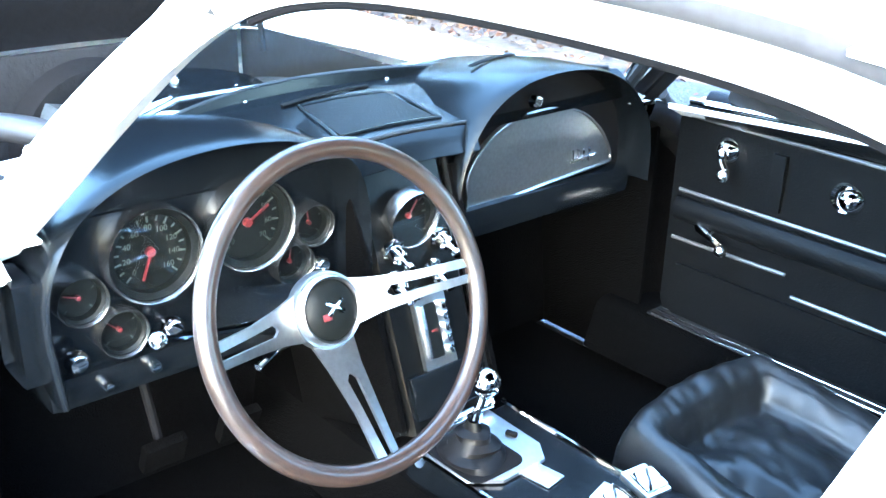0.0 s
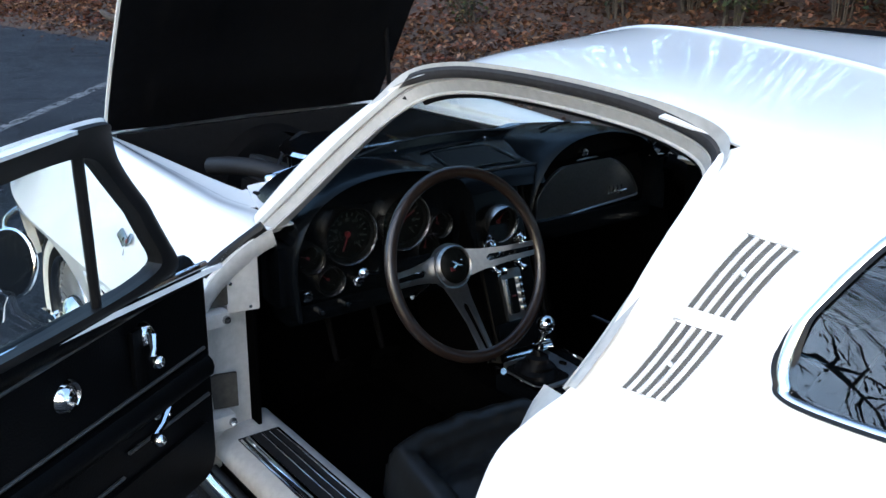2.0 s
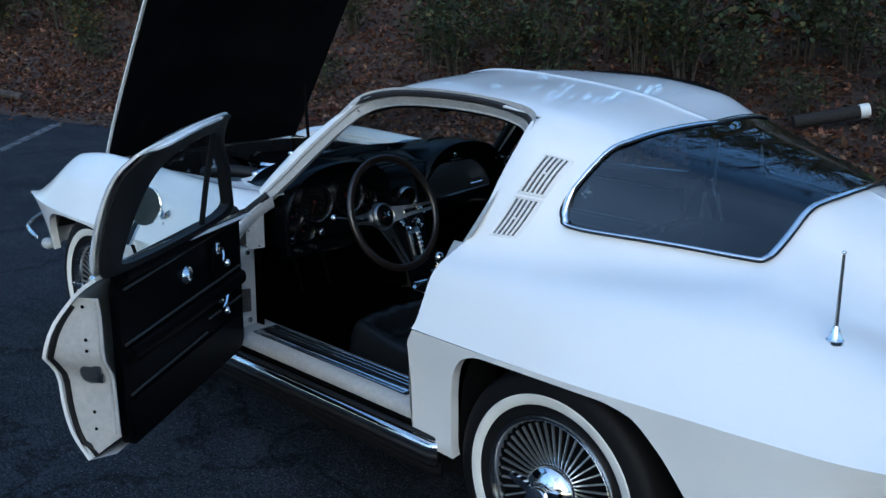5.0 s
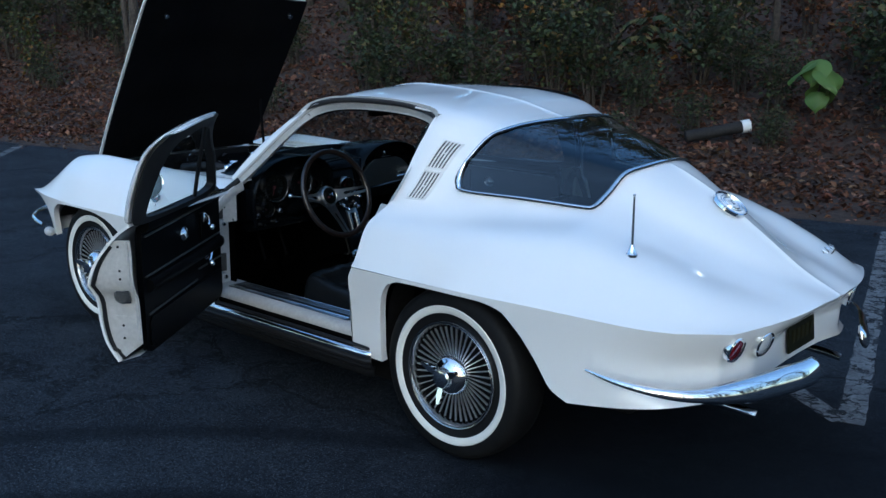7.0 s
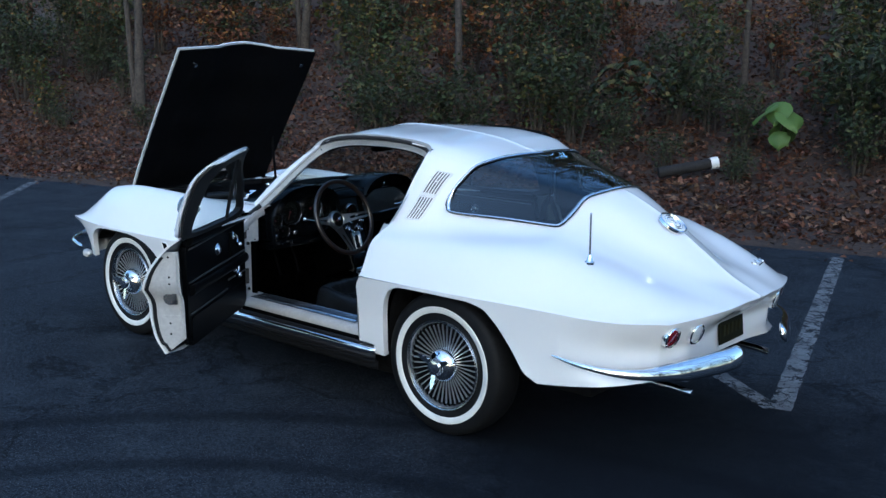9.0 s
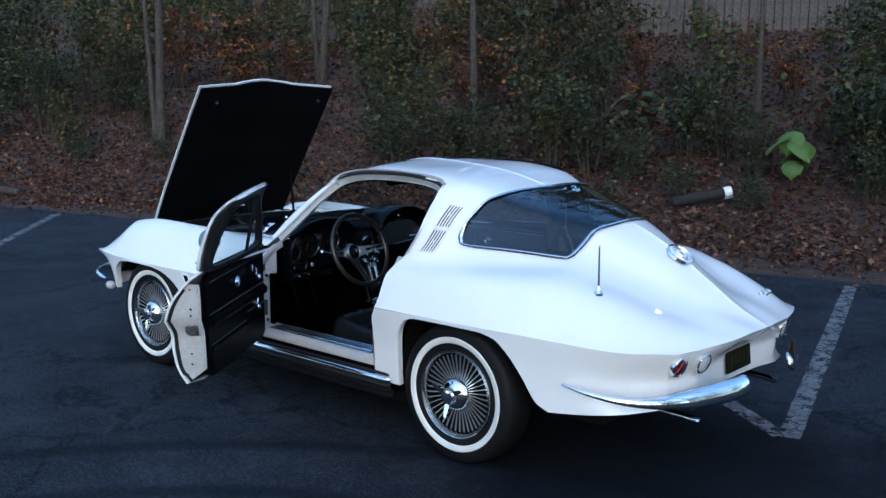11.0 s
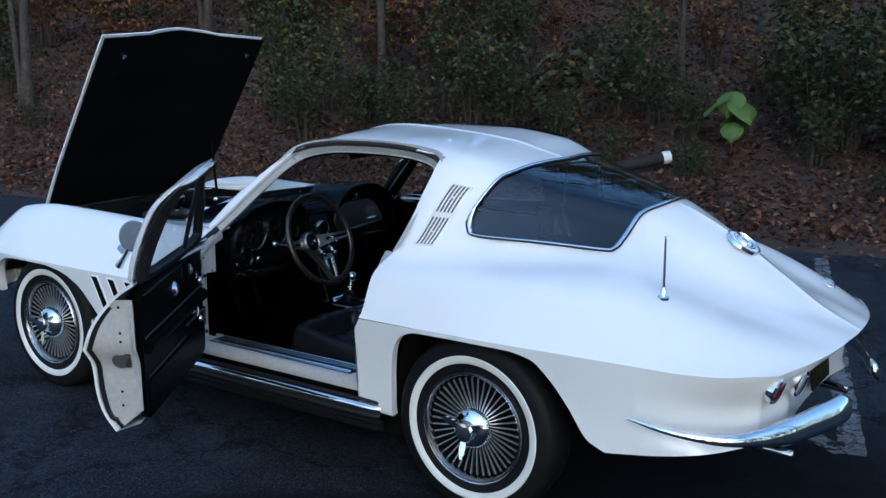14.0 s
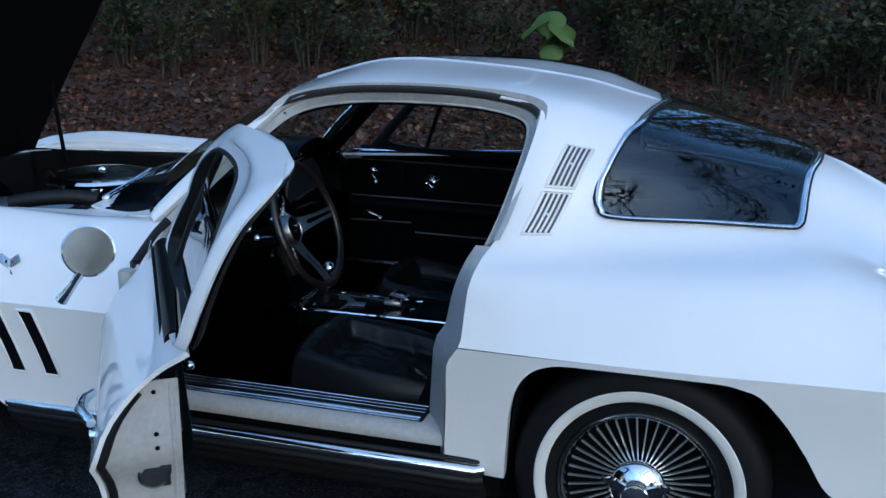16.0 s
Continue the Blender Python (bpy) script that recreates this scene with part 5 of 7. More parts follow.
# console with shifter
console = new("console")
console.parent = car
tagged(console, "black console with bright shift plate")
console.matrix_basis = pose(0.004, 0.0, -0.020)
part("body", grid(np.array([[(x, w * k, z) for k, z in ((1.06, 0.30), (1.0, 0.46), (0.96, 0.474), (-0.96, 0.474), (-1.0, 0.46), (-1.06, 0.30))] for x, w in ((0.50, 0.095), (0.8, 0.098), (1.05, 0.105), (1.27, 0.112))]), sharp=30), DASH, console)
plate_line = [(1.275, 0.085), (1.285, 0.05), (1.285, -0.03), (1.27, -0.06), (1.14, -0.055), (1.105, -0.03), (1.105, 0.06), (1.14, 0.105), (1.24, 0.110)]
part("shift_plate", moved(prism(plate_line, 0.006, "z"), pose(0, 0, 0.480)), BRIGHT_PLATE, console, "brushed aluminium shift plate")
folds = []
for k, (r, h) in enumerate(((0.060, 0.0), (0.056, 0.012), (0.043, 0.018), (0.044, 0.026), (0.030, 0.034), (0.029, 0.044), (0.016, 0.050), (0.011, 0.064))):
    folds.append([(1.185 + (r * (1 + 0.10 * math.sin(3 * q + k))) * math.cos(q), 0.052 + 0.9 * r * (1 + 0.10 * math.cos(2 * q + 2 * k)) * math.sin(q), 0.484 + h) for q in np.linspace(0, 2 * math.pi, 24, endpoint=False)])
part("boot_recess", moved(prism(rounded(1.118, 1.252, -0.005, 0.105, 0.02), 0.002, "z"), pose(0, 0, 0.4845)), DARK, console)
part("boot", grid(np.array(folds), wrap_v=True), BOOT, console, "black folded leather boot")
part("lever", tube([(1.185, 0.051, 0.53), (1.181, 0.045, 0.570), (1.178, 0.038, 0.600)], [0.010, 0.008, 0.007], 10), CHROME, console)
part("reverse_tee", tube([(1.178, 0.020, 0.566), (1.176, 0.045, 0.570), (1.182, 0.072, 0.566)], 0.0045, 8), CHROME, console)
part("shift_ball", ball(0.024, (1.177, 0.036, 0.613)), CHROME, console, "chrome shift ball")
part("plate_stud", box((0.020, 0.008, 0.008), (1.185, -0.035, 0.486), 0.002, (0, 0, 20)), DARK, console)
part("shift_legend", box((0.055, 0.042, 0.003), (1.083, -0.002, 0.4765), 0.001, (0, 0, 8)), BRIGHT_PLATE, console, "bright shift pattern plate")
for y, turn in ((-0.020, 14), (-0.092, -8)):
    buckle = part("belt_buckle", box((0.062, 0.050, 0.014), (0.955, y, 0.492), 0.004, (0, -8, turn)), BRIGHT_PLATE, console, "bright seat belt buckle")
    part("buckle_flap", box((0.040, 0.044, 0.005), (0.950, y, 0.502), 0.002, (0, -14, turn)), CHROME, buckle)
    part("belt_strap", tube([(0.930, y, 0.490), (0.86, y * 1.3, 0.478), (0.74, y * 1.8, 0.455)], 0.020, 8, flat=0.12), VINYL, buckle, "black webbing belt")
part("console_edge", tube([(1.28, -0.108, 0.476), (1.05, -0.102, 0.476), (0.8, -0.095, 0.476), (0.6, -0.092, 0.476)], 0.005, 6), CHROME, console)
part("console_edge", tube([(1.28, 0.108, 0.476), (1.05, 0.102, 0.476), (0.8, 0.095, 0.476), (0.6, 0.092, 0.476)], 0.005, 6), CHROME, console)
part("glove_lid", box((0.16, 0.15, 0.02), (0.78, 0.0, 0.480), 0.006), VINYL, console)
part("lid_latch", box((0.02, 0.05, 0.012), (0.87, 0.0, 0.484), 0.003), CHROME, console)
part("hand_grip", tube([(1.22, 0.15, 0.50), (1.18, 0.165, 0.52)], 0.008, 8), CHROME, console)

# steering wheel, dished, wood-rimmed
steering = new("steering_wheel")
steering.parent = car
tagged(steering, "wood-rimmed three-spoke steering wheel")
steering.matrix_basis = pose(1.153, 0.323, 0.816, 0, 21, 1)
RIM = 0.202
rim_rows = []
for q in np.linspace(0, 2 * math.pi, 120, endpoint=False):
    row = []
    for w in np.linspace(0, 2 * math.pi, 12, endpoint=False):
        groove = 0.0022 * max(0.0, math.sin(q * 60)) * (math.cos(w) < -0.3)
        rr = 0.0135 - groove
        row.append((-0.030 + 0.0115 * math.sin(w), (RIM + rr * math.cos(w)) * math.cos(q), (RIM + rr * math.cos(w)) * math.sin(q)))
    rim_rows.append(row)
part("rim", grid(np.array(rim_rows), wrap_u=True, wrap_v=True), WOOD, steering, "dark walnut rim")


def spoke(turn):
    verts, faces = [], []
    bend = lambda r: 0.045 - 0.075 * min(1.0, max(0.0, (r - 0.04) / 0.15)) ** 0.9
    loop_o = [(0.03, -0.034), (0.075, -0.024), (0.13, -0.018), (0.203, -0.016), (0.203, 0.016), (0.13, 0.018), (0.075, 0.024), (0.03, 0.034)]
    loop_i = [(0.085, -0.002), (0.092, -0.008), (0.13, -0.0065), (0.192, -0.005), (0.192, 0.005), (0.13, 0.0065), (0.092, 0.008), (0.085, 0.002)]
    for dx in (-0.003, 0.003):
        for loop in (loop_o, loop_i):
            verts += [(bend(r) + dx, r, s) for r, s in loop]
    n = 8
    for base in (0, 16):
        for k in range(n):
            faces.append((base + k, base + (k + 1) % n, base + 8 + (k + 1) % n, base + 8 + k))
    for a in (0, 8):
        for k in range(n):
            faces.append((a + k, a + (k + 1) % n, 16 + a + (k + 1) % n, 16 + a + k))
    return moved(mesh_of(verts, faces, sharp=30), pose(0, 0, 0, turn, 0, 0))


for turn in (0, 180, 270):
    part("spoke", spoke(turn), SPOKE, steering, "brushed steel slotted spoke")
part("hub", lathe([(0.0, 0.030), (0.050, 0.030), (0.052, 0.044), (0.050, 0.052), (0.046, 0.024), (0.043, 0.020), (0.040, 0.024)], 40, "x"), SPOKE, steering)
part("horn_button", lathe([(0.040, 0.026), (0.034, 0.020), (0.018, 0.016), (0.0, 0.015)], 32, "x"), DIAL, steering, "black horn button")
part("horn_badge", joined(box((0.003, 0.030, 0.006), (0.014, 0, 0.004), 0.001, (35, 0, 0)), box((0.003, 0.030, 0.006), (0.014, 0, 0.004), 0.001, (-35, 0, 0))), CHROME, steering)
part("horn_badge_red", box((0.003, 0.012, 0.009), (0.0145, 0.014, -0.006), 0.001), NEEDLE, steering)
part("column", tube([(0.045, 0, 0), (0.12, 0, 0), (0.34, 0, 0)], [0.040, 0.036, 0.034], 20, up=(0, 1, 0)), DASH, steering, "dark steering column")
part("signal_lever", tube([(0.075, 0.03, 0.0), (0.055, 0.12, 0.012), (0.035, 0.222, 0.030)], [0.006, 0.005, 0.004], 8), CHROME, steering)
part("signal_tip", ball(0.011, (0.033, 0.228, 0.031)), CHROME, steering)
part("tilt_lever", tube([(0.10, 0.03, -0.03), (0.085, 0.09, -0.05)], 0.005, 8), CHROME, steering)
for y in (0.40, 0.26):
    pedal = part("pedal", box((0.02, 0.075, 0.06), (1.56, y, 0.42), 0.006, (0, -25, 0)), CARPET, car)
    part("pedal_arm", tube([(1.575, y, 0.44), (1.65, y, 0.62)], 0.008, 8), DARK, pedal)


# seats: a rolled horseshoe bolster round a pleated middle
def seat(y, name_label):
    s = new("seat")
    s.parent = car
    tagged(s, name_label)
    rows = []
    for f in stretch(-1, 1, 57):
        row = []
        for g in stretch(-1, 1, 49):
            # f from the front edge back, g across, on a plan with rounded corners; e is the way in from the rim
            e = (1 - max(abs(g), abs(f))) * 0.245
            x = 0.855 - 0.28 * f * (1 - 0.16 * g * g)
            rim = 0.115 * math.sqrt(max(0.0, 1 - (1 - min(1.0, e / 0.045)) ** 2))
            crown = 0.020 * math.sin(min(1.0, e / 0.10) * math.pi)
            sunk = -0.045 * smooth_step(0.080, 0.105, e) + 0.030 * smooth_step(0.105, 0.20, e)
            seam = -0.012 * math.exp(-(((e - 0.092) / 0.007) ** 2)) - 0.012 * math.exp(-(((f - 0.22) / 0.03) ** 2)) * (e > 0.098)
            fold = 0.006 * noise.noise((x * 9, g * 5, y)) + 0.005 * noise.noise((x * 34 + g * 6, g * 11, y)) * smooth_step(0.02, 0.08, e)
            row.append((x, y + 0.238 * g * (1 - 0.16 * f * f), 0.362 + rim + crown + sunk + seam + fold - 0.034 * (f + 1)))
        rows.append(row)
    part("cushion", grid(np.array(rows), sharp=80), LEATHER, s, "creased black leather cushion")
    part("cushion_base", box((0.46, 0.40, 0.10), (0.85, y, 0.32), 0.03, (0, -6, 0)), CARPET, s)
    rows = []
    for f in stretch(0, 1, 36):
        row = []
        for g in stretch(-1, 1, 41):
            e = min((1 - abs(g)) * 0.24, (1 - f) * 0.42)
            rim = 0.075 * smooth_step(0.0, 0.04, e)
            sunk = 0.018 * math.sin(min(1.0, e / 0.09) * math.pi) - 0.025 * smooth_step(0.08, 0.10, e)
            pleat = -0.006 * math.exp(-(((g * 0.24) % 0.06 - 0.03) / 0.006) ** 2) * (e > 0.10)
            row.append((0.585 - 0.16 * f + rim + sunk + pleat + 0.004 * noise.noise((f * 8, g * 6, y)), y + 0.24 * g * (1 - 0.14 * f * f), 0.37 + 0.42 * f))
        rows.append(row)
    part("backrest", grid(np.array(rows), sharp=80), LEATHER, s, "black leather backrest")
    part("back_shell", box((0.05, 0.44, 0.40), (0.475, y, 0.575), 0.02, (0, -20, 0)), VINYL, s)
    part("belt_buckle", box((0.06, 0.02, 0.006), (0.66, y + (0.20 if y > 0 else 0.19), 0.47), 0.002, (0, -40, 30)), STEEL, s)


seat(0.375, "black leather driver's bucket seat")
seat(-0.375, "black leather passenger bucket seat")

# ---- engine bay under the raised hood ----
bay = new("engine_bay")
bay.parent = car
tagged(bay, "black engine bay")
part("bay_floor", box((1.10, 1.08, 0.02), (2.33, 0, 0.42), 0), WELL, bay)
for side in (1, -1):
    part("inner_fender", grid(np.array([[(x, 0.542 * side, z) for z in stretch(0.42, 0.835, 5)] for x in stretch(1.78, 2.88, 10)])), WELL, bay)
part("radiator_support", box((0.03, 1.0, 0.40), (2.84, 0, 0.62), 0.005), WELL, bay)
part("bay_bulkhead", box((0.02, 1.06, 0.44), (1.782, 0, 0.655), 0.003), WELL, bay)
part("engine_block", box((0.62, 0.50, 0.25), (2.15, 0, 0.60), 0.05), WELL, bay)
for side in (1, -1):
    part("valve_cover", box((0.52, 0.11, 0.08), (2.15, 0.19 * side, 0.755), 0.03, (20 * side, 0, 0)), SATIN, bay, "cast aluminium valve cover")
part("air_cleaner", moved(lathe([(0.155, 0.012), (0.178, 0.010), (0.187, 0.0), (0.182, -0.010), (0.165, -0.014), (0.165, -0.060), (0.12, -0.065)], 56, "z"), pose(2.05, 0.09, 0.878)), CHROME, bay, "round chrome air cleaner rim")
part("cleaner_lid", moved(lathe([(0.0, 0.018), (0.04, 0.018), (0.05, 0.012), (0.155, 0.012), (0.160, 0.006)], 48, "z"), pose(2.05, 0.09, 0.878)), DASH, bay, "black air cleaner lid")
part("wing_nut", ball(0.014, (2.05, 0.09, 0.902), (1.4, 0.6, 1)), CHROME, bay)
part("booster_hose", tube(spline([(2.14, 0.47, 0.852), (2.05, 0.44, 0.868), (1.96, 0.40, 0.872), (1.88, 0.36, 0.86)], 14), 0.026, 12), RUBBER, bay, "black ribbed hose")
part("fan_shroud", lathe([(0.20, 0.0), (0.22, 0.06), (0.19, 0.10)], 40, "x"), DARK, bay, "", pose(2.66, 0, 0.60))
part("heater_hose", tube(spline([(1.86, -0.20, 0.74), (1.98, -0.28, 0.82), (2.2, -0.26, 0.82), (2.5, -0.18, 0.76)], 20), 0.014, 8), RUBBER, bay)
part("wire_loom", tube(spline([(1.86, 0.42, 0.78), (2.05, 0.30, 0.86), (2.25, 0.12, 0.885), (2.40, -0.05, 0.80)], 24), 0.006, 6), RUBBER, bay)
part("oil_cap", moved(lathe([(0.0, 0.03), (0.022, 0.03), (0.026, 0.0)], 16, "z"), pose(1.93, 0.22, 0.80)), CHROME, bay)
part("brake_reservoir", box((0.11, 0.08, 0.07), (1.92, 0.36, 0.80), 0.015), STEEL, bay)

# ---- ground ----
def asphalt_material():
    m = bpy.data.materials.new("worn_asphalt")
    m.use_nodes = True
    nt = m.node_tree
    b = nt.nodes["Principled BSDF"]
    link = nt.links.new
    co = nt.nodes.new("ShaderNodeTexCoord")

    def noise_node(scale, detail, rough=0.6):
        n = nt.nodes.new("ShaderNodeTexNoise")
        n.inputs["Scale"].default_value, n.inputs["Detail"].default_value, n.inputs["Roughness"].default_value = scale, detail, rough
        link(co.outputs["Object"], n.inputs["Vector"])
        return n

    def ramp(src, lo, hi, a, c):
        r = nt.nodes.new("ShaderNodeMapRange")
        for k, v in enumerate((lo, hi, a, c)):
            r.inputs[k + 1].default_value = v
        link(src, r.inputs[0])
        return r.outputs[0]

    def mix(fac, a, c):
        x = nt.nodes.new("ShaderNodeMix")
        x.data_type = "RGBA"
        link(fac, x.inputs[0])
        for slot, v in ((6, a), (7, c)):
            if isinstance(v, tuple):
                x.inputs[slot].default_value = (*v, 1)
            else:
                link(v, x.inputs[slot])
        return x.outputs[2]

    broad, mid, patch, fine, grit = noise_node(0.35, 5), noise_node(1.7, 8, 0.7), noise_node(14.0, 9, 0.8), noise_node(44, 7, 0.8), noise_node(120, 4, 0.75)
    col = mix(ramp(broad.outputs[0], 0.40, 0.62, 0, 1), (0.0160, 0.0192, 0.0250), (0.029, 0.0342, 0.043))
    col = mix(ramp(mid.outputs[0], 0.46, 0.64, 0, 0.85), col, (0.036, 0.043, 0.053))
    col = mix(ramp(patch.outputs[0], 0.55, 0.64, 0, 0.85), col, (0.058, 0.069, 0.083))
    col = mix(ramp(patch.outputs[0], 0.44, 0.30, 0, 0.6), col, (0.007, 0.008, 0.010))
    col = mix(ramp(fine.outputs[0], 0.42, 0.56, 0.8, 0), col, (0.004, 0.0045, 0.006))
    col = mix(ramp(grit.outputs[0], 0.57, 0.64, 0, 0.9), col, (0.16, 0.18, 0.20))
    vor = nt.nodes.new("ShaderNodeTexVoronoi")
    vor.feature = "DISTANCE_TO_EDGE"
    vor.inputs["Scale"].default_value = 0.55
    warp = nt.nodes.new("ShaderNodeVectorMath")
    warp.operation = "ADD"
    link(co.outputs["Object"], warp.inputs[0])
    link(mid.outputs[1], warp.inputs[1])
    link(warp.outputs[0], vor.inputs["Vector"])
    col = mix(ramp(vor.outputs[0], 0.0, 0.014, 0.9, 0), col, (0.0025, 0.0025, 0.003))
    # dark tyre tracks curving past the car
    for cx, cy, radius, wide in ((-1.46, 4.07, 3.64, 0.10), (-0.94, 3.52, 2.32, 0.09), (-6.0, 9.5, 9.2, 0.13)):
        away, apart, width = (nt.nodes.new("ShaderNodeVectorMath"), nt.nodes.new("ShaderNodeMath"), nt.nodes.new("ShaderNodeMath"))
        away.operation, apart.operation, width.operation = "DISTANCE", "SUBTRACT", "ABSOLUTE"
        away.inputs[1].default_value = (cx, cy, 0.0)
        apart.inputs[1].default_value = radius
        link(co.outputs["Object"], away.inputs[0])
        link(away.outputs["Value"], apart.inputs[0])
        link(apart.outputs[0], width.inputs[0])
        col = mix(ramp(width.outputs[0], 0.03, wide, 0.62, 0.0), col, (0.004, 0.005, 0.007))
    # shade around the car's tail, painted into the asphalt as a ragged dark patch
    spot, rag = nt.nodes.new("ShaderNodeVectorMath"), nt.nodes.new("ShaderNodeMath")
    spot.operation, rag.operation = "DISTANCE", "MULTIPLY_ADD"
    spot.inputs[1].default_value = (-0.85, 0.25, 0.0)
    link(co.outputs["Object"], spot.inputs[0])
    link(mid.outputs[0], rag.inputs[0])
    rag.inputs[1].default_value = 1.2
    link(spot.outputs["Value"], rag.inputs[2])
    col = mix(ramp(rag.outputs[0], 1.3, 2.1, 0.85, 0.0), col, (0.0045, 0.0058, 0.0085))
    link(col, b.inputs["Base Color"])
    link(ramp(mid.outputs[0], 0.3, 0.7, 0.92, 0.74), b.inputs["Roughness"])
    b.inputs["Specular IOR Level"].default_value = 0.08
    bump = nt.nodes.new("ShaderNodeBump")
    bump.inputs["Strength"].default_value, bump.inputs["Distance"].default_value = 0.6, 0.006
    add = nt.nodes.new("ShaderNodeMath")
    link(fine.outputs[0], add.inputs[0])
    link(grit.outputs[0], add.inputs[1])
    link(add.outputs[0], bump.inputs["Height"])
    link(bump.outputs[0], b.inputs["Normal"])
    return m


def worn_paint():
    """Old road paint, flaked off in patches and split by cracks down to the asphalt."""
    m = material("worn_line_paint", (0.150, 0.156, 0.165), 0.85, grain=0.7, scale=90, bump=0.4, tone=0.9, tone_scale=7.0, dark=(0.055, 0.060, 0.066))
    nt = m.node_tree
    link = nt.links.new
    co, flake, crack, warp = (nt.nodes.new("ShaderNode" + k) for k in ("TexCoord", "TexNoise", "TexVoronoi", "VectorMath"))
    flake.inputs["Scale"].default_value, flake.inputs["Detail"].default_value, flake.inputs["Roughness"].default_value = 9.0, 9.0, 0.75
    crack.feature = "DISTANCE_TO_EDGE"
    crack.inputs["Scale"].default_value = 7.5
    warp.operation = "MULTIPLY_ADD"
    warp.inputs[1].default_value = (0.22, 0.22, 0.0)
    link(co.outputs["Object"], flake.inputs["Vector"])
    link(flake.outputs[1], warp.inputs[0])
    link(co.outputs["Object"], warp.inputs[2])
    link(warp.outputs[0], crack.inputs["Vector"])
    gone, split, most = (nt.nodes.new("ShaderNode" + k) for k in ("MapRange", "MapRange", "Math"))
    for node, values in ((gone, (0.53, 0.60, 0.0, 0.92)), (split, (0.016, 0.034, 0.95, 0.0))):
        for k, v in enumerate(values):
            node.inputs[k + 1].default_value = v
    link(flake.outputs[0], gone.inputs[0])
    link(crack.outputs[0], split.inputs[0])
    most.operation = "MAXIMUM"
    link(gone.outputs[0], most.inputs[0])
    link(split.outputs[0], most.inputs[1])
    bare, mix = nt.nodes.new("ShaderNodeBsdfTransparent"), nt.nodes.new("ShaderNodeMixShader")
    link(most.outputs[0], mix.inputs[0])
    link(nt.nodes["Principled BSDF"].outputs[0], mix.inputs[1])
    link(bare.outputs[0], mix.inputs[2])
    link(mix.outputs[0], nt.nodes["Material Output"].inputs[0])
    return m


def island_material(name, stops, rough=0.7, soft_light=0.0):
    """Many small pieces, each with a colour of its own."""
    m = bpy.data.materials.new(name)
    m.use_nodes = True
    nt = m.node_tree
    b = nt.nodes["Principled BSDF"]
    g, r = nt.nodes.new("ShaderNodeNewGeometry"), nt.nodes.new("ShaderNodeValToRGB")
    while len(r.color_ramp.elements) < len(stops):
        r.color_ramp.elements.new(0.5)
    for e, (pos, c) in zip(r.color_ramp.elements, stops):
        e.position, e.color = pos, (*c, 1)
    nt.links.new(g.outputs["Random Per Island"], r.inputs[0])
    n = nt.nodes.new("ShaderNodeTexNoise")
    n.inputs["Scale"].default_value = 45.0
    x = nt.nodes.new("ShaderNodeMix")
    x.data_type, x.blend_type = "RGBA", "MULTIPLY"
    x.inputs[0].default_value = 0.5
    nt.links.new(r.outputs[0], x.inputs[6])
    nt.links.new(n.outputs[1], x.inputs[7])
    nt.links.new(x.outputs[2], b.inputs["Base Color"])
    b.inputs["Roughness"].default_value = rough
    b.inputs["Subsurface Weight"].default_value = soft_light
    b.inputs["Specular IOR Level"].default_value = 0.18
    return m


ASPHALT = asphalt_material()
LINE_PAINT = worn_paint()
LITTER = material("leaf_litter_soil", (0.050, 0.028, 0.019), 0.95, grain=0.8, scale=26, bump=0.8, tone=0.8, tone_scale=0.8, dark=(0.026, 0.018, 0.013))
DEAD = island_material("fallen_leaves", [(0.0, (0.026, 0.011, 0.006)), (0.4, (0.072, 0.029, 0.014)), (0.75, (0.13, 0.058, 0.031)), (1.0, (0.25, 0.145, 0.095))], 0.75)
GREEN = island_material("dark_green_leaves", [(0.0, (0.014, 0.020, 0.010)), (0.5, (0.034, 0.047, 0.020)), (0.85, (0.062, 0.076, 0.028)), (1.0, (0.13, 0.09, 0.03))], 0.55)
OLIVE = island_material("olive_leaves", [(0.0, (0.025, 0.040, 0.018)), (0.5, (0.066, 0.085, 0.030)), (0.8, (0.12, 0.10, 0.025)), (1.0, (0.20, 0.09, 0.02))], 0.6)
RUST = island_material("rust_autumn_leaves", [(0.0, (0.045, 0.018, 0.010)), (0.5, (0.12, 0.042, 0.018)), (0.85, (0.21, 0.082, 0.026)), (1.0, (0.32, 0.18, 0.04))], 0.6)
# shaded leaf copy for the unseen woods, to deepen their reflections
SHADED = island_material("shaded_wood_leaves", [(0.0, (0.006, 0.010, 0.005)), (0.6, (0.016, 0.022, 0.010)), (1.0, (0.04, 0.025, 0.010))], 0.8)
BRIGHT = island_material("broad_green_leaves", [(0.0, (0.075, 0.14, 0.035)), (1.0, (0.12, 0.19, 0.05))], 0.45)
BARK = material("grey_brown_bark", (0.055, 0.043, 0.033), 0.9, grain=0.8, scale=22, bump=1.0, tone=0.6, tone_scale=4, dark=(0.03, 0.025, 0.02))
TWIG = material("thin_twig", (0.045, 0.034, 0.024), 0.85, grain=0.5, scale=40)
GREY_BOARD = material("weathered_board", (0.105, 0.088, 0.074), 0.85, grain=0.6, scale=18, tone=0.6, tone_scale=3)
BROWN_BOARD = material("brown_board", (0.055, 0.032, 0.024), 0.8, grain=0.5, scale=18)

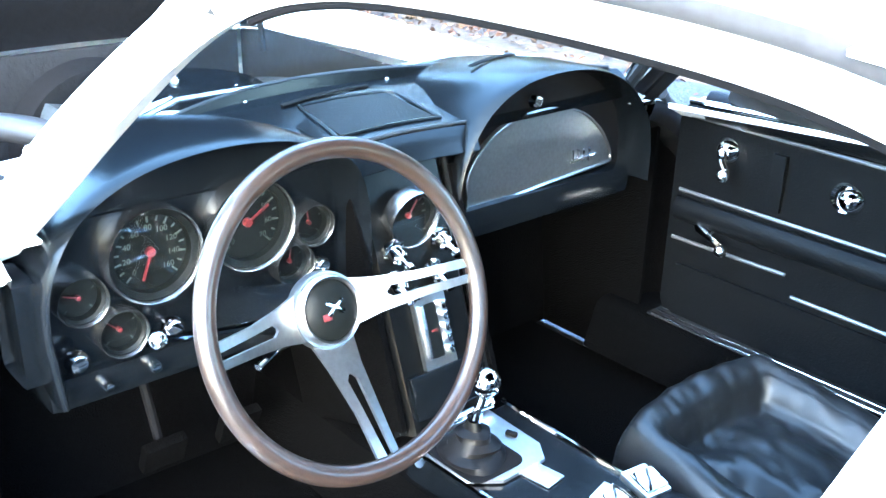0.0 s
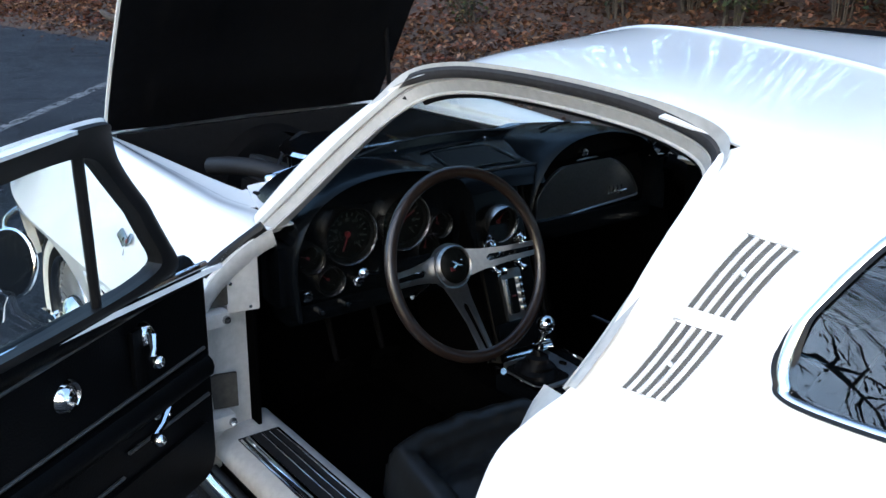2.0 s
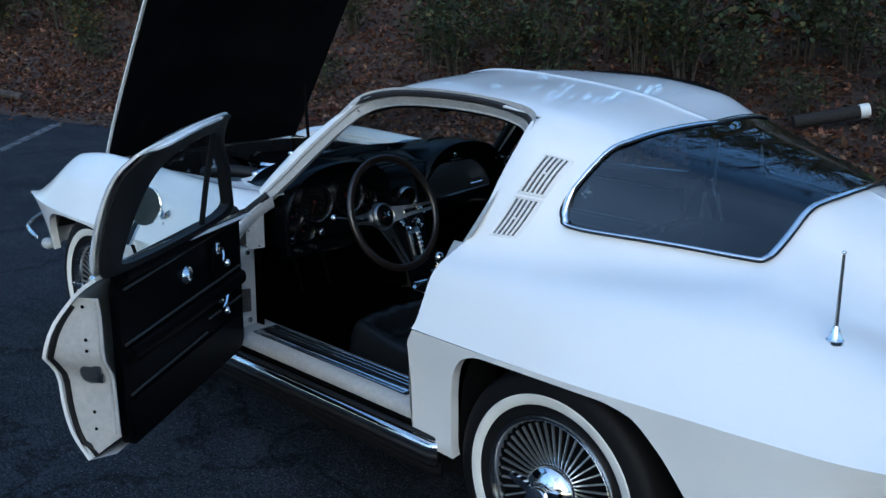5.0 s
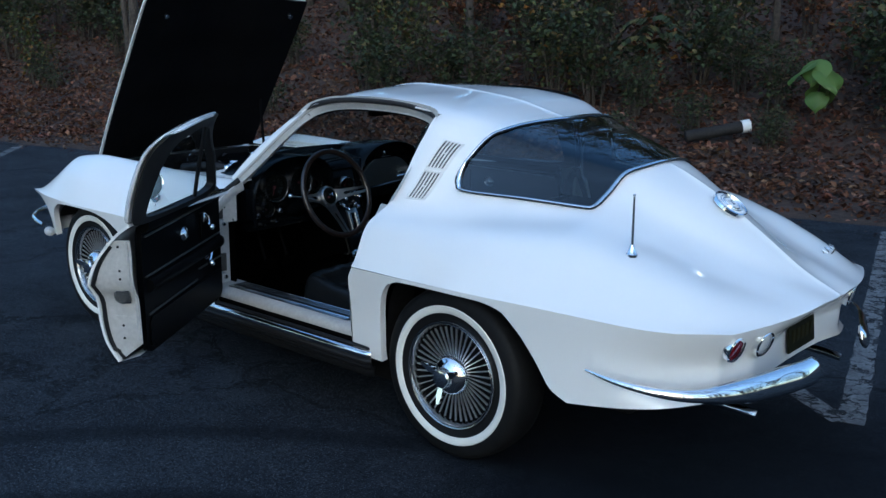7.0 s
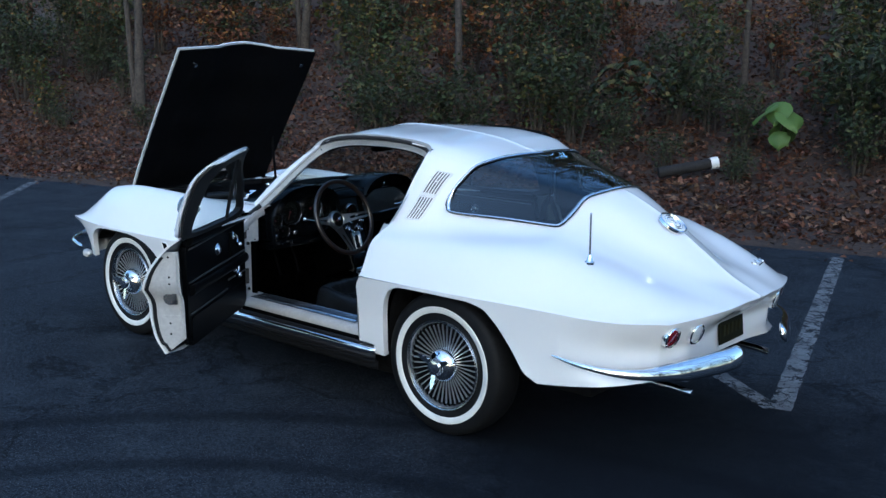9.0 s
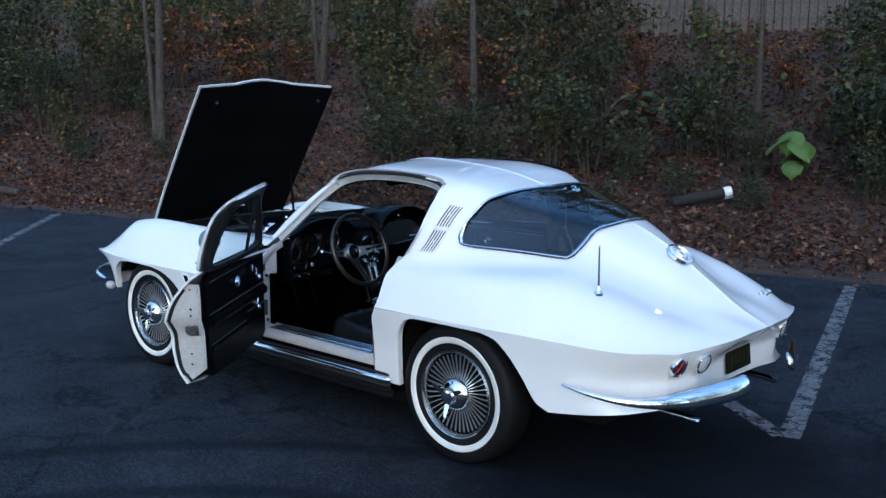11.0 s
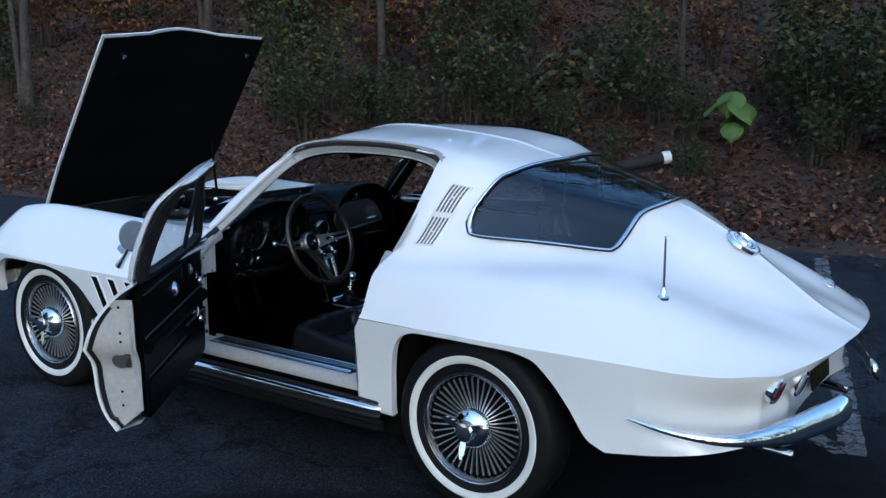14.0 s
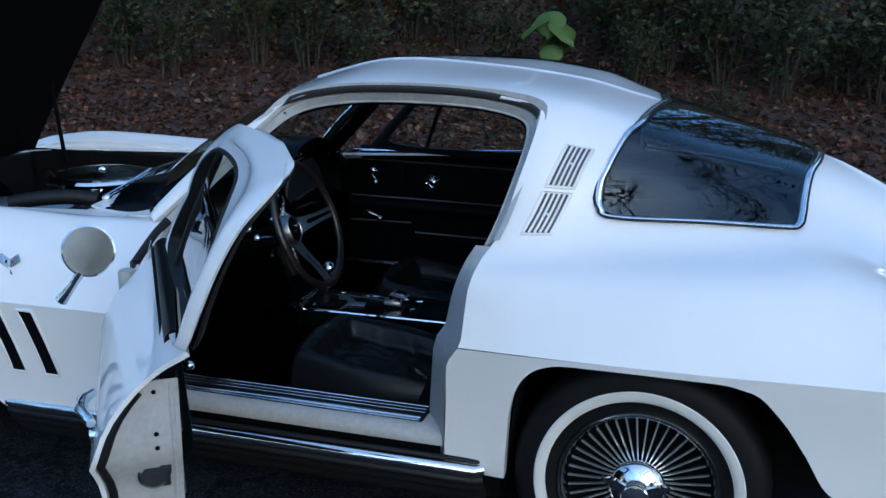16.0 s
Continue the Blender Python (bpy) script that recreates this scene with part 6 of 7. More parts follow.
EDGE_A, EDGE_B = np.array((10.7, -2.4)), np.array((-0.2, -4.95))
ALONG = (EDGE_A - EDGE_B) / np.linalg.norm(EDGE_A - EDGE_B)
UPHILL = np.array((ALONG[1], -ALONG[0]))
BANK = curve([0, 0.4, 2.3, 5, 8, 12, 14, 18, 30, 60], [0.0, 0.05, 0.35, 1.1, 1.9, 2.75, 3.1, 4.6, 8.5, 14.0])


def bank_z(s, d):
    p = EDGE_B + ALONG * s + UPHILL * d
    h = float(BANK(d)) if d > 0 else -0.03
    rise = min(1.0, max(0.0, d) / 0.8)
    return h + rise * (0.09 * noise.noise((p[0] * 0.6, p[1] * 0.6, 0)) + 0.03 * noise.noise((p[0] * 3, p[1] * 3, 2)))


def on_bank(s, d, up=0.0):
    p = EDGE_B + ALONG * s + UPHILL * d
    return np.array((p[0], p[1], bank_z(s, d) + up))


far = 900.0
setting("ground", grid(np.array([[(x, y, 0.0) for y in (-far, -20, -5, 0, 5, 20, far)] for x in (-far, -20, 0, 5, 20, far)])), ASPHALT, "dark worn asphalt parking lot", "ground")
ds = np.concatenate([stretch(-0.12, 3, 26), stretch(3.2, 14, 40), stretch(15, 60, 20)])
setting("bank", grid(np.array([[on_bank(s, d + 0.10 * noise.noise((s * 1.3, 0, 5)) * (d < 0.4)) for d in ds] for s in stretch(-40, 70, 260)])), LITTER, "wooded bank of dark soil and leaf litter", "bank")


def painted_line(a, b, width, label):
    a, b = np.array(a), np.array(b)
    t = (b - a) / np.linalg.norm(b - a)
    n = np.array((-t[1], t[0]))
    rows = []
    for k, f in enumerate(stretch(0, 1, 60)):
        p = a + (b - a) * f
        wob = [0.5 + 0.10 * noise.noise((p[0] * 14, p[1] * 14, s)) for s in (3, 9)]
        rows.append([(*(p + n * width * (-wob[0])), 0.004), (*p, 0.0045), (*(p + n * width * wob[1]), 0.004)])
    setting("painted_line", grid(np.array(rows)), LINE_PAINT, label, "line")


painted_line((-1.04, -0.55), (0.10, -4.66), 0.110, "worn cracked white parking line")
painted_line((-1.01, -0.55), (-0.12, -1.20), 0.100, "worn cracked white parking line")
painted_line((6.2, 0.75), (9.9, -2.45), 0.105, "faded white parking line")
painted_line((-1.62, -1.25), (-1.30, -2.05), 0.06, "faint grey paint trace")


# ---- leaves ----
def leaves_mesh(name, spots, mat):
    """spots: rows of place, normal-ish tilt, size, turn; each a small bent leaf."""
    verts, faces = [], []
    for (x, y, z), size, turn, tip, roll in spots:
        m = Euler((tip, roll, turn)).to_matrix()
        k = len(verts)
        for a, b, c in ((0, 0, 0), (0.5, 0.32, 0.10), (1.0, 0, -0.05), (0.5, -0.32, 0.10)):
            v = m @ Vector((a * size, b * size, c * size))
            verts.append((x + v[0], y + v[1], z + v[2]))
        faces += [(k, k + 1, k + 2), (k, k + 2, k + 3)]
    me = bpy.data.meshes.new(name)
    me.from_pydata(verts, [], faces)
    me.materials.append(mat)
    return me


rng = np.random.RandomState(7)
spots = []
for _ in range(80000):
    s, d = rng.uniform(-5, 20), (abs(rng.normal(0, 2.6)) + rng.uniform(-0.05, 0.6) if rng.rand() < 0.6 else rng.uniform(3, 12.5))
    if d > 12.5:
        continue
    spots.append((on_bank(s, d, 0.008 + 0.02 * rng.rand()), rng.uniform(0.042, 0.088) * (1 + 0.035 * d), rng.uniform(0, 6.28), rng.normal(0, 0.5), rng.normal(0, 0.5)))
litter = new("fallen_leaves", leaves_mesh("fallen_leaves", spots, DEAD))
tagged(litter, "brown fallen leaves covering the bank", "leaf litter", kind="stuff")
spots = []
for _ in range(140):
    s, d = rng.uniform(-3, 16), -abs(rng.normal(0, 0.35))
    p = EDGE_B + ALONG * s + UPHILL * d
    spots.append(((p[0], p[1], 0.008), rng.uniform(0.04, 0.08), rng.uniform(0, 6.28), rng.normal(0, 0.2), rng.normal(0, 0.2)))
stray = new("stray_leaves", leaves_mesh("stray_leaves", spots, DEAD))
tagged(stray, "stray brown leaves on the asphalt edge", "leaf litter", kind="stuff")


# ---- shrubs ----
def shrub(seed, height, radius, count, leaf, mat, label, arch=0.5, category="shrub"):
    r = np.random.RandomState(seed)
    ob = thing("shrub", label, category, "undergrowth on the bank")
    stems, spots = [], []
    n = 9 + int(radius * 8)
    for k in range(n):
        q, out, top = r.uniform(0, 6.28), r.uniform(0.2, 1.0) * radius, r.uniform(0.45, 1.0) * height
        path = [(0.08 * math.cos(q), 0.08 * math.sin(q), -0.05), (out * 0.35 * math.cos(q), out * 0.35 * math.sin(q), top * 0.55), (out * 0.75 * math.cos(q + 0.3), out * 0.75 * math.sin(q + 0.3), top * 0.95), (out * math.cos(q + 0.3), out * math.sin(q + 0.3), top * (1.0 - 0.25 * arch))]
        path = spline(path, 9)
        stems.append(tube(path, np.linspace(0.010, 0.003, 9), 5))
        for _ in range(count // n):
            f = r.uniform(0.25, 1.0)
            p = path[int(f * 8)] + r.normal(0, 0.085 * (0.5 + radius), 3) * np.array((1, 1, 0.7))
            spots.append((p, leaf * r.uniform(0.6, 1.25), r.uniform(0, 6.28), r.normal(0.1, 0.55), r.normal(0, 0.5)))
    part("branching_stem", joined(*stems), TWIG, ob)
    f = new("foliage", leaves_mesh("foliage", spots, mat))
    f.parent = ob
    return ob


KINDS = [
    shrub(1, 1.35, 0.75, 900, 0.085, GREEN, "dense dark green leafy shrub"),
    shrub(2, 1.0, 0.65, 700, 0.070, GREEN, "low dark green leafy shrub"),
    shrub(3, 1.5, 0.65, 620, 0.090, OLIVE, "tall olive shrub turning yellow"),
    shrub(4, 1.2, 0.60, 420, 0.095, RUST, "sparse shrub with rust-brown autumn leaves"),
    shrub(5, 0.55, 0.45, 380, 0.060, GREEN, "small green ground plant"),
    shrub(6, 1.9, 0.85, 1100, 0.080, GREEN, "tall dark green shrub"),
]
first_use = set()


def plant(kind, s, d, turn=0.0, size=1.0):
    m = Matrix.Translation(on_bank(s, d, -0.02)) @ pose(0, 0, 0, 0, 0, turn) @ Matrix.Diagonal((size, size, size, 1))
    if kind not in first_use:
        first_use.add(kind)
        KINDS[kind].matrix_world = m
    else:
        o = copy_thing(KINDS[kind], m)
        o.matrix_basis = m


# the hedge-like growth along the foot of the slope, then the upper slope
for k, (kind, s, d, size) in enumerate([
    (0, 7.4, 3.3, 1.0), (1, 6.8, 2.9, 1.0), (2, 7.0, 4.0, 1.0), (0, 6.1, 3.2, 0.9), (1, 5.5, 2.9, 1.1), (5, 5.2, 3.9, 0.9), (2, 4.6, 3.3, 0.9), (0, 4.0, 3.1, 1.05),
    (5, 4.4, 4.6, 1.0), (3, 3.5, 3.6, 0.9), (0, 3.0, 4.1, 1.1), (4, 2.6, 2.5, 0.9), (1, 2.4, 3.8, 1.0), (3, 5.9, 5.2, 1.2), (3, 4.9, 5.8, 1.2), (2, 2.9, 5.4, 1.1),
    (4, 1.7, 2.35, 0.7), (5, 0.15, 3.0, 0.75), (0, -0.4, 2.7, 1.0), (1, 0.5, 2.55, 0.8), (5, -1.1, 3.3, 0.9), (1, -1.6, 2.6, 1.0), (0, -2.4, 3.2, 1.0), (2, -3.2, 3.4, 1.0),
    (5, 0.9, 6.0, 0.9), (0, 0.1, 5.2, 1.0), (2, 13.8, 7.6, 1.3), (2, 12.6, 8.2, 1.2), (5, 16.5, 6.0, 1.2), (0, 17.6, 5.0, 1.2), (4, 13.9, 3.2, 0.9), (4, 12.9, 2.6, 0.8),
    (4, 11.4, 3.0, 0.8), (3, 15.0, 5.8, 1.1), (5, 18.5, 6.4, 1.4), (1, 14.6, 5.0, 1.1), (3, 9.4, 6.8, 1.2), (3, 7.6, 7.2, 1.3), (2, 8.6, 5.4, 1.0), (1, 9.3, 4.2, 0.9),
    (3, 2.0, 6.2, 0.9), (3, -0.8, 6.6, 1.2), (2, -2.0, 5.6, 1.1), (5, 10.8, 9.4, 1.0), (3, 6.2, 8.6, 1.3), (3, 12.0, 6.0, 1.0), (5, 20.0, 7.5, 1.5),
    (2, 19.0, 9.0, 1.5), (0, 21.0, 5.2, 1.4), (4, 8.2, 2.2, 0.9), (4, 3.4, 1.9, 0.7), (4, -0.2, 1.7, 0.7), (1, 3.4, 2.75, 0.8), (3, 1.2, 4.6, 0.8), (0, 5.0, 4.2, 1.0), (0, 0.45, 2.95, 1.15), (5, -0.35, 3.1, 0.9), (1, -0.9, 2.35, 1.2), (0, -1.9, 2.3, 1.2), (1, -2.7, 2.5, 1.3), (0, -3.4, 2.6, 1.3), (2, -1.3, 3.9, 1.2), (0, 0.7, 3.9, 1.1), (1, 1.9, 3.2, 0.9), (5, 15.3, 3.9, 0.9), (0, 16.3, 3.4, 1.1), (5, 14.6, 5.2, 0.9), (0, 15.9, 4.6, 1.2), (1, 13.2, 4.4, 1.0), (2, 13.6, 2.9, 0.8), (0, 12.4, 6.4, 1.1), (5, 13.0, 7.0, 1.0), (4, 1.75, 2.15, 0.6), (3, 4.6, 7.2, 0.7), (3, 3.1, 8.6, 0.7), (4, 2.2, 7.8, 1.0), (3, 5.4, 9.2, 0.8), (2, 1.9, 9.4, 0.6), (4, 3.9, 6.6, 1.1), (3, 0.6, 8.2, 0.7), (2, 4.4, 10.4, 0.6),
]):
    plant(kind, s, d, 67.0 * k, size)

rs = np.random.RandomState(12)
for k in range(95):
    s, d = rs.uniform(-4, 22), rs.uniform(4.6, 13)
    if 8.0 < s < 14.0 and d < 6.0 or s < 6.0 and d > 6.0:
        continue
    plant(rs.choice([0, 2, 3, 3, 5, 2]), s, d, rs.uniform(0, 360), rs.uniform(0.8, 1.5))

# a young plant with a few very broad leaves
broad = thing("broad_leaf_plant", "young plant with very broad bright green leaves", "plant", at=Matrix.Translation(on_bank(1.36, 2.83)) @ Matrix.Diagonal((1.2, 1.2, 1.12, 1)))
part("stem", tube(spline([(0, 0, -0.05), (0.02, 0.01, 0.22), (-0.02, 0.03, 0.45), (0.0, 0.05, 0.62)], 12), np.linspace(0.012, 0.006, 12), 8), TWIG, broad)
for k, (q, h, size, droop) in enumerate(((150, 0.58, 0.30, 35), (20, 0.62, 0.30, 30), (85, 0.66, 0.27, 50), (250, 0.45, 0.26, 55), (200, 0.52, 0.24, 60), (320, 0.42, 0.20, 60), (100, 0.36, 0.20, 62))):
    rows = []
    for f in stretch(0, 1, 9):
        half = size * 0.52 * math.sin(min(1.0, 0.16 + f * 0.92) * math.pi) ** 0.75
        rows.append([(f * size, half * g, -0.10 * size * g * g - 0.22 * size * f * f + 0.02 * math.sin(f * 9 + g * 3) * size) for g in stretch(-1, 1, 7)])
    part("leaf", grid(np.array(rows)), BRIGHT, broad, "", pose(0.0, 0.04, h, 0, 0, q) @ pose(0, 0, 0, 0, droop, 0) @ pose(0.05, 0, 0))
    part("leaf_stalk", tube([(0.0, 0.03, h - 0.03), (0.06 * math.cos(radians(q)), 0.04 + 0.06 * math.sin(radians(q)), h - 0.01)], 0.004, 5), TWIG, broad)

# a fern-like sapling with long divided leaves
sapling = thing("compound_leaf_sapling", "sapling with long drooping divided green leaves", "sapling", at=Matrix.Translation(on_bank(3.35, 3.3)))
part("stem", tube(spline([(0, 0, -0.05), (0.03, 0.0, 0.5), (0.0, 0.05, 1.05)], 10), np.linspace(0.016, 0.007, 10), 7), TWIG, sapling)
r2 = np.random.RandomState(3)
for k in range(11):
    q, h, long = k * 2.4, 0.65 + 0.04 * k, r2.uniform(0.45, 0.65)
    spine = [np.array((long * f * math.cos(q), 0.05 + long * f * math.sin(q), h + 0.16 * math.sin(f * 2.2) - 0.42 * f * f)) for f in stretch(0, 1, 12)]
    spots = []
    for i, p in enumerate(spine[2:]):
        for side in (1, -1):
            spots.append((p, 0.15 * (1 - 0.4 * i / 10), q + side * 1.15, 0.0, 0.5))
    f = new("divided_leaf", leaves_mesh("divided_leaf", spots, GREEN))
    f.parent = sapling

# black drain pipe with a white end
pipe = thing("drain_pipe", "black drain pipe with a white end lying on the bank", "pipe")
pa, pb = on_bank(2.62, 2.03, 0.11), on_bank(1.98, 2.36, 0.14)
part("tube", tube([pa + (pb - pa) * f for f in stretch(0.05, 0.90, 30)], [0.062 + 0.004 * (k % 2) for k in range(30)], 16), material("dusty_black_pipe", (0.022, 0.020, 0.019), 0.8, spec=0.2, grain=0.5, scale=40), pipe)
part("end_piece", tube([pa + (pb - pa) * 0.88, pb], 0.070, 18), material("white_plastic", (0.7, 0.7, 0.68), 0.5, grain=0.1), pipe, "white plastic pipe end")


# ---- trees ----
def tree(s, d, radius, lean, seed, label, split=False, height=15.0):
    r = np.random.RandomState(seed)
    ob = thing("tree", label, "tree", "trees on the bank", at=Matrix.Translation(on_bank(s, d, -0.1)))
    path = spline([(0, 0, 0), (lean * 0.35, r.normal(0, 0.06), height * 0.3), (lean * 0.7, r.normal(0, 0.10), height * 0.62), (lean, r.normal(0, 0.12), height)], 22)
    flare = [radius * (1.0 + 0.55 * math.exp(-k * 1.1)) * (1 - 0.75 * k / 21) for k in range(22)]
    part("trunk", tube(path, flare, 12), BARK, ob)
    if split:
        part("trunk", tube(spline([(0.05, 0.05, 0), (0.25, 0.12, height * 0.25), (0.65, 0.25, height * 0.7)], 14), np.linspace(radius * 0.75, radius * 0.2, 14), 10), BARK, ob)
    spots = []
    for k in range(16):
        f = r.uniform(0.36, 0.98)
        p = path[int(f * 21)]
        q, long = r.uniform(0, 6.28), r.uniform(1.0, 2.2) * (1.2 - f * 0.5)
        limb = spline([p, p + np.array((long * 0.5 * math.cos(q), long * 0.5 * math.sin(q), 0.45)), p + np.array((long * math.cos(q), long * math.sin(q), 0.75))], 8)
        twigs = []
        for _ in range(7):
            a, b = limb[r.randint(2, 8)], r.normal(0, 0.55, 3) + np.array((0, 0, 0.45))
            twigs.append(tube([a, a + b * 0.55, a + b + r.normal(0, 0.12, 3)], [0.012, 0.008, 0.003], 4))
        part("limb", joined(tube(limb, np.linspace(radius * 0.30, 0.008, 8), 6), *twigs), BARK, ob)
        for _ in range(70):
            c = limb[r.randint(3, 8)] + r.normal(0, 0.35, 3)
            spots.append((c, r.uniform(0.07, 0.13), r.uniform(0, 6.28), r.normal(0, 0.6), r.normal(0, 0.6)))
    crown = new("crown", leaves_mesh("crown", spots, (RUST, OLIVE, GREEN)[seed % 3]))
    crown.parent = ob
    return ob


for k, (s, d, radius, lean, split) in enumerate([
    (12.35, 3.9, 0.072, -0.9, True), (11.5, 7.7, 0.075, -1.4, True), (10.3, 7.2, 0.085, 0.4, False), (6.4, 4.5, 0.052, 0.2, False), (1.4, 8.2, 0.10, 0.0, False), (2.35, 5.6, 0.040, 0.05, False),
    (8.6, 10.5, 0.12, 0.4, False), (4.6, 10.8, 0.10, -0.2, False), (14.5, 9.5, 0.14, 0.2, False), (17.5, 8.0, 0.16, 0.1, False), (-1.6, 7.5, 0.14, 0.2, False), (-4.0, 5.5, 0.16, -0.3, False), (20.5, 6.0, 0.15, 0.2, False), (5.6, 13.8, 0.12, 0.1, False),
]):
    tree(s, d, radius, lean, 20 + k, "slender grey-brown tree trunk among undergrowth", split)

# ---- fence and shed on top of the slope ----
fence = thing("fence", "weathered grey board fence on top of the slope", "fence")
board = None
for k in range(78):
    s = 0.95 + 0.17 * k
    m = Matrix.Translation(on_bank(s, 12.4, 0.75)) @ pose(0, 0, 0, 0, rng.normal(0, 0.8), math.degrees(math.atan2(ALONG[1], ALONG[0])))
    if board is None:
        board = part("board", box((0.15, 0.025, 1.6), (0, 0, 0), 0), GREY_BOARD, fence, "", m)
    else:
        again(board, fence, m)
shed = thing("shed", "dark brown board shed with a white corner post", "shed")
for k in range(16):
    m = Matrix.Translation(on_bank(-2.2, 12.6, 0.12 + 0.18 * k) * np.array((1, 1, 0)) + np.array((0, 0, 2.65 + 0.19 * k))) @ pose(0, 0, 0, 0, 0, math.degrees(math.atan2(ALONG[1], ALONG[0])))
    part("siding_board", box((5.6, 0.03, 0.18), (0, 0, 0), 0), BROWN_BOARD, shed, "", m)
part("corner_post", box((0.12, 0.12, 2.6), on_bank(0.72, 12.45, 1.1), 0.005), material("white_post_paint", (0.6, 0.6, 0.58), 0.6, grain=0.2), shed, "white corner post")
fallen = thing("fallen_branch", "grey fallen branch lying on the slope", "branch")
part("limb", tube([on_bank(12.2, 0.75, 0.05), on_bank(12.9, 0.7, 0.10), on_bank(13.4, 0.9, 0.06)], [0.06, 0.05, 0.03], 8), BARK, fallen)
wire = thing("dead_stem", "long dead stem leaning over the slope", "branch")
part("stem", tube([on_bank(3.2, 1.9, 0.2), on_bank(3.0, 2.2, 0.52), on_bank(2.84, 2.4, 0.78)], 0.003, 5), TWIG, wire)

# ---- woods beyond the fence ----
rw = np.random.RandomState(31)
trunks, spots = [], []
for _ in range(210):
    s, d = rw.uniform(-18, 42), rw.uniform(15.6, 28)
    base = on_bank(s, d, -0.1)
    lean = rw.normal(0, 0.3, 2)
    trunks.append(tube([base, base + np.array((lean[0], lean[1], 6.5)), base + np.array((lean[0] * 2, lean[1] * 2, 13.5))], [rw.uniform(0.07, 0.17), 0.09, 0.03], 7))
    for _ in range(5):
        a, h = rw.uniform(0, 6.28), rw.uniform(4.0, 12.5)
        p = base + np.array((lean[0] * 2 * h / 13.5, lean[1] * 2 * h / 13.5, h))
        trunks.append(tube([p, p + np.array((1.0 * math.cos(a), 1.0 * math.sin(a), 0.9)), p + np.array((1.9 * math.cos(a + 0.3), 1.9 * math.sin(a + 0.3), 2.1))], [0.045, 0.028, 0.009], 5))
    for _ in range(110):
        spots.append((base + rw.normal(0, 1, 3) * np.array((1.3, 1.3, 1.6)) + np.array((0, 0, 2.6)), rw.uniform(0.16, 0.34), rw.uniform(0, 6.28), rw.normal(0, 0.7), rw.normal(0, 0.7)))
    for _ in range(150):
        spots.append((base + np.array((lean[0] * 1.5, lean[1] * 1.5, 9.0)) + rw.normal(0, 1, 3) * np.array((1.3, 1.3, 2.4)), rw.uniform(0.22, 0.45), rw.uniform(0, 6.28), rw.normal(0, 0.7), rw.normal(0, 0.7)))
    for _ in range(60):
        spots.append((base + np.array((lean[0], lean[1], 0)) + rw.normal(0, 1, 3) * np.array((1.2, 1.2, 2.6)) + np.array((0, 0, 4.2)), rw.uniform(0.18, 0.40), rw.uniform(0, 6.28), rw.normal(0, 0.7), rw.normal(0, 0.7)))
    for _ in range(60):
        spots.append((base + rw.normal(0, 1, 3) * np.array((0.9, 0.9, 0.45)) + np.array((0, 0, 0.6)), rw.uniform(0.14, 0.30), rw.uniform(0, 6.28), rw.normal(0, 0.7), rw.normal(0, 0.7)))
far_woods = tagged(part("far_woods", joined(*trunks), BARK), "bare grey-brown trunks of woods beyond the fence", "woods", kind="stuff")
far_leaves = new("far_foliage", leaves_mesh("far_foliage", spots, OLIVE))
tagged(far_leaves, "dull olive and rust foliage of the woods", "foliage", kind="stuff")

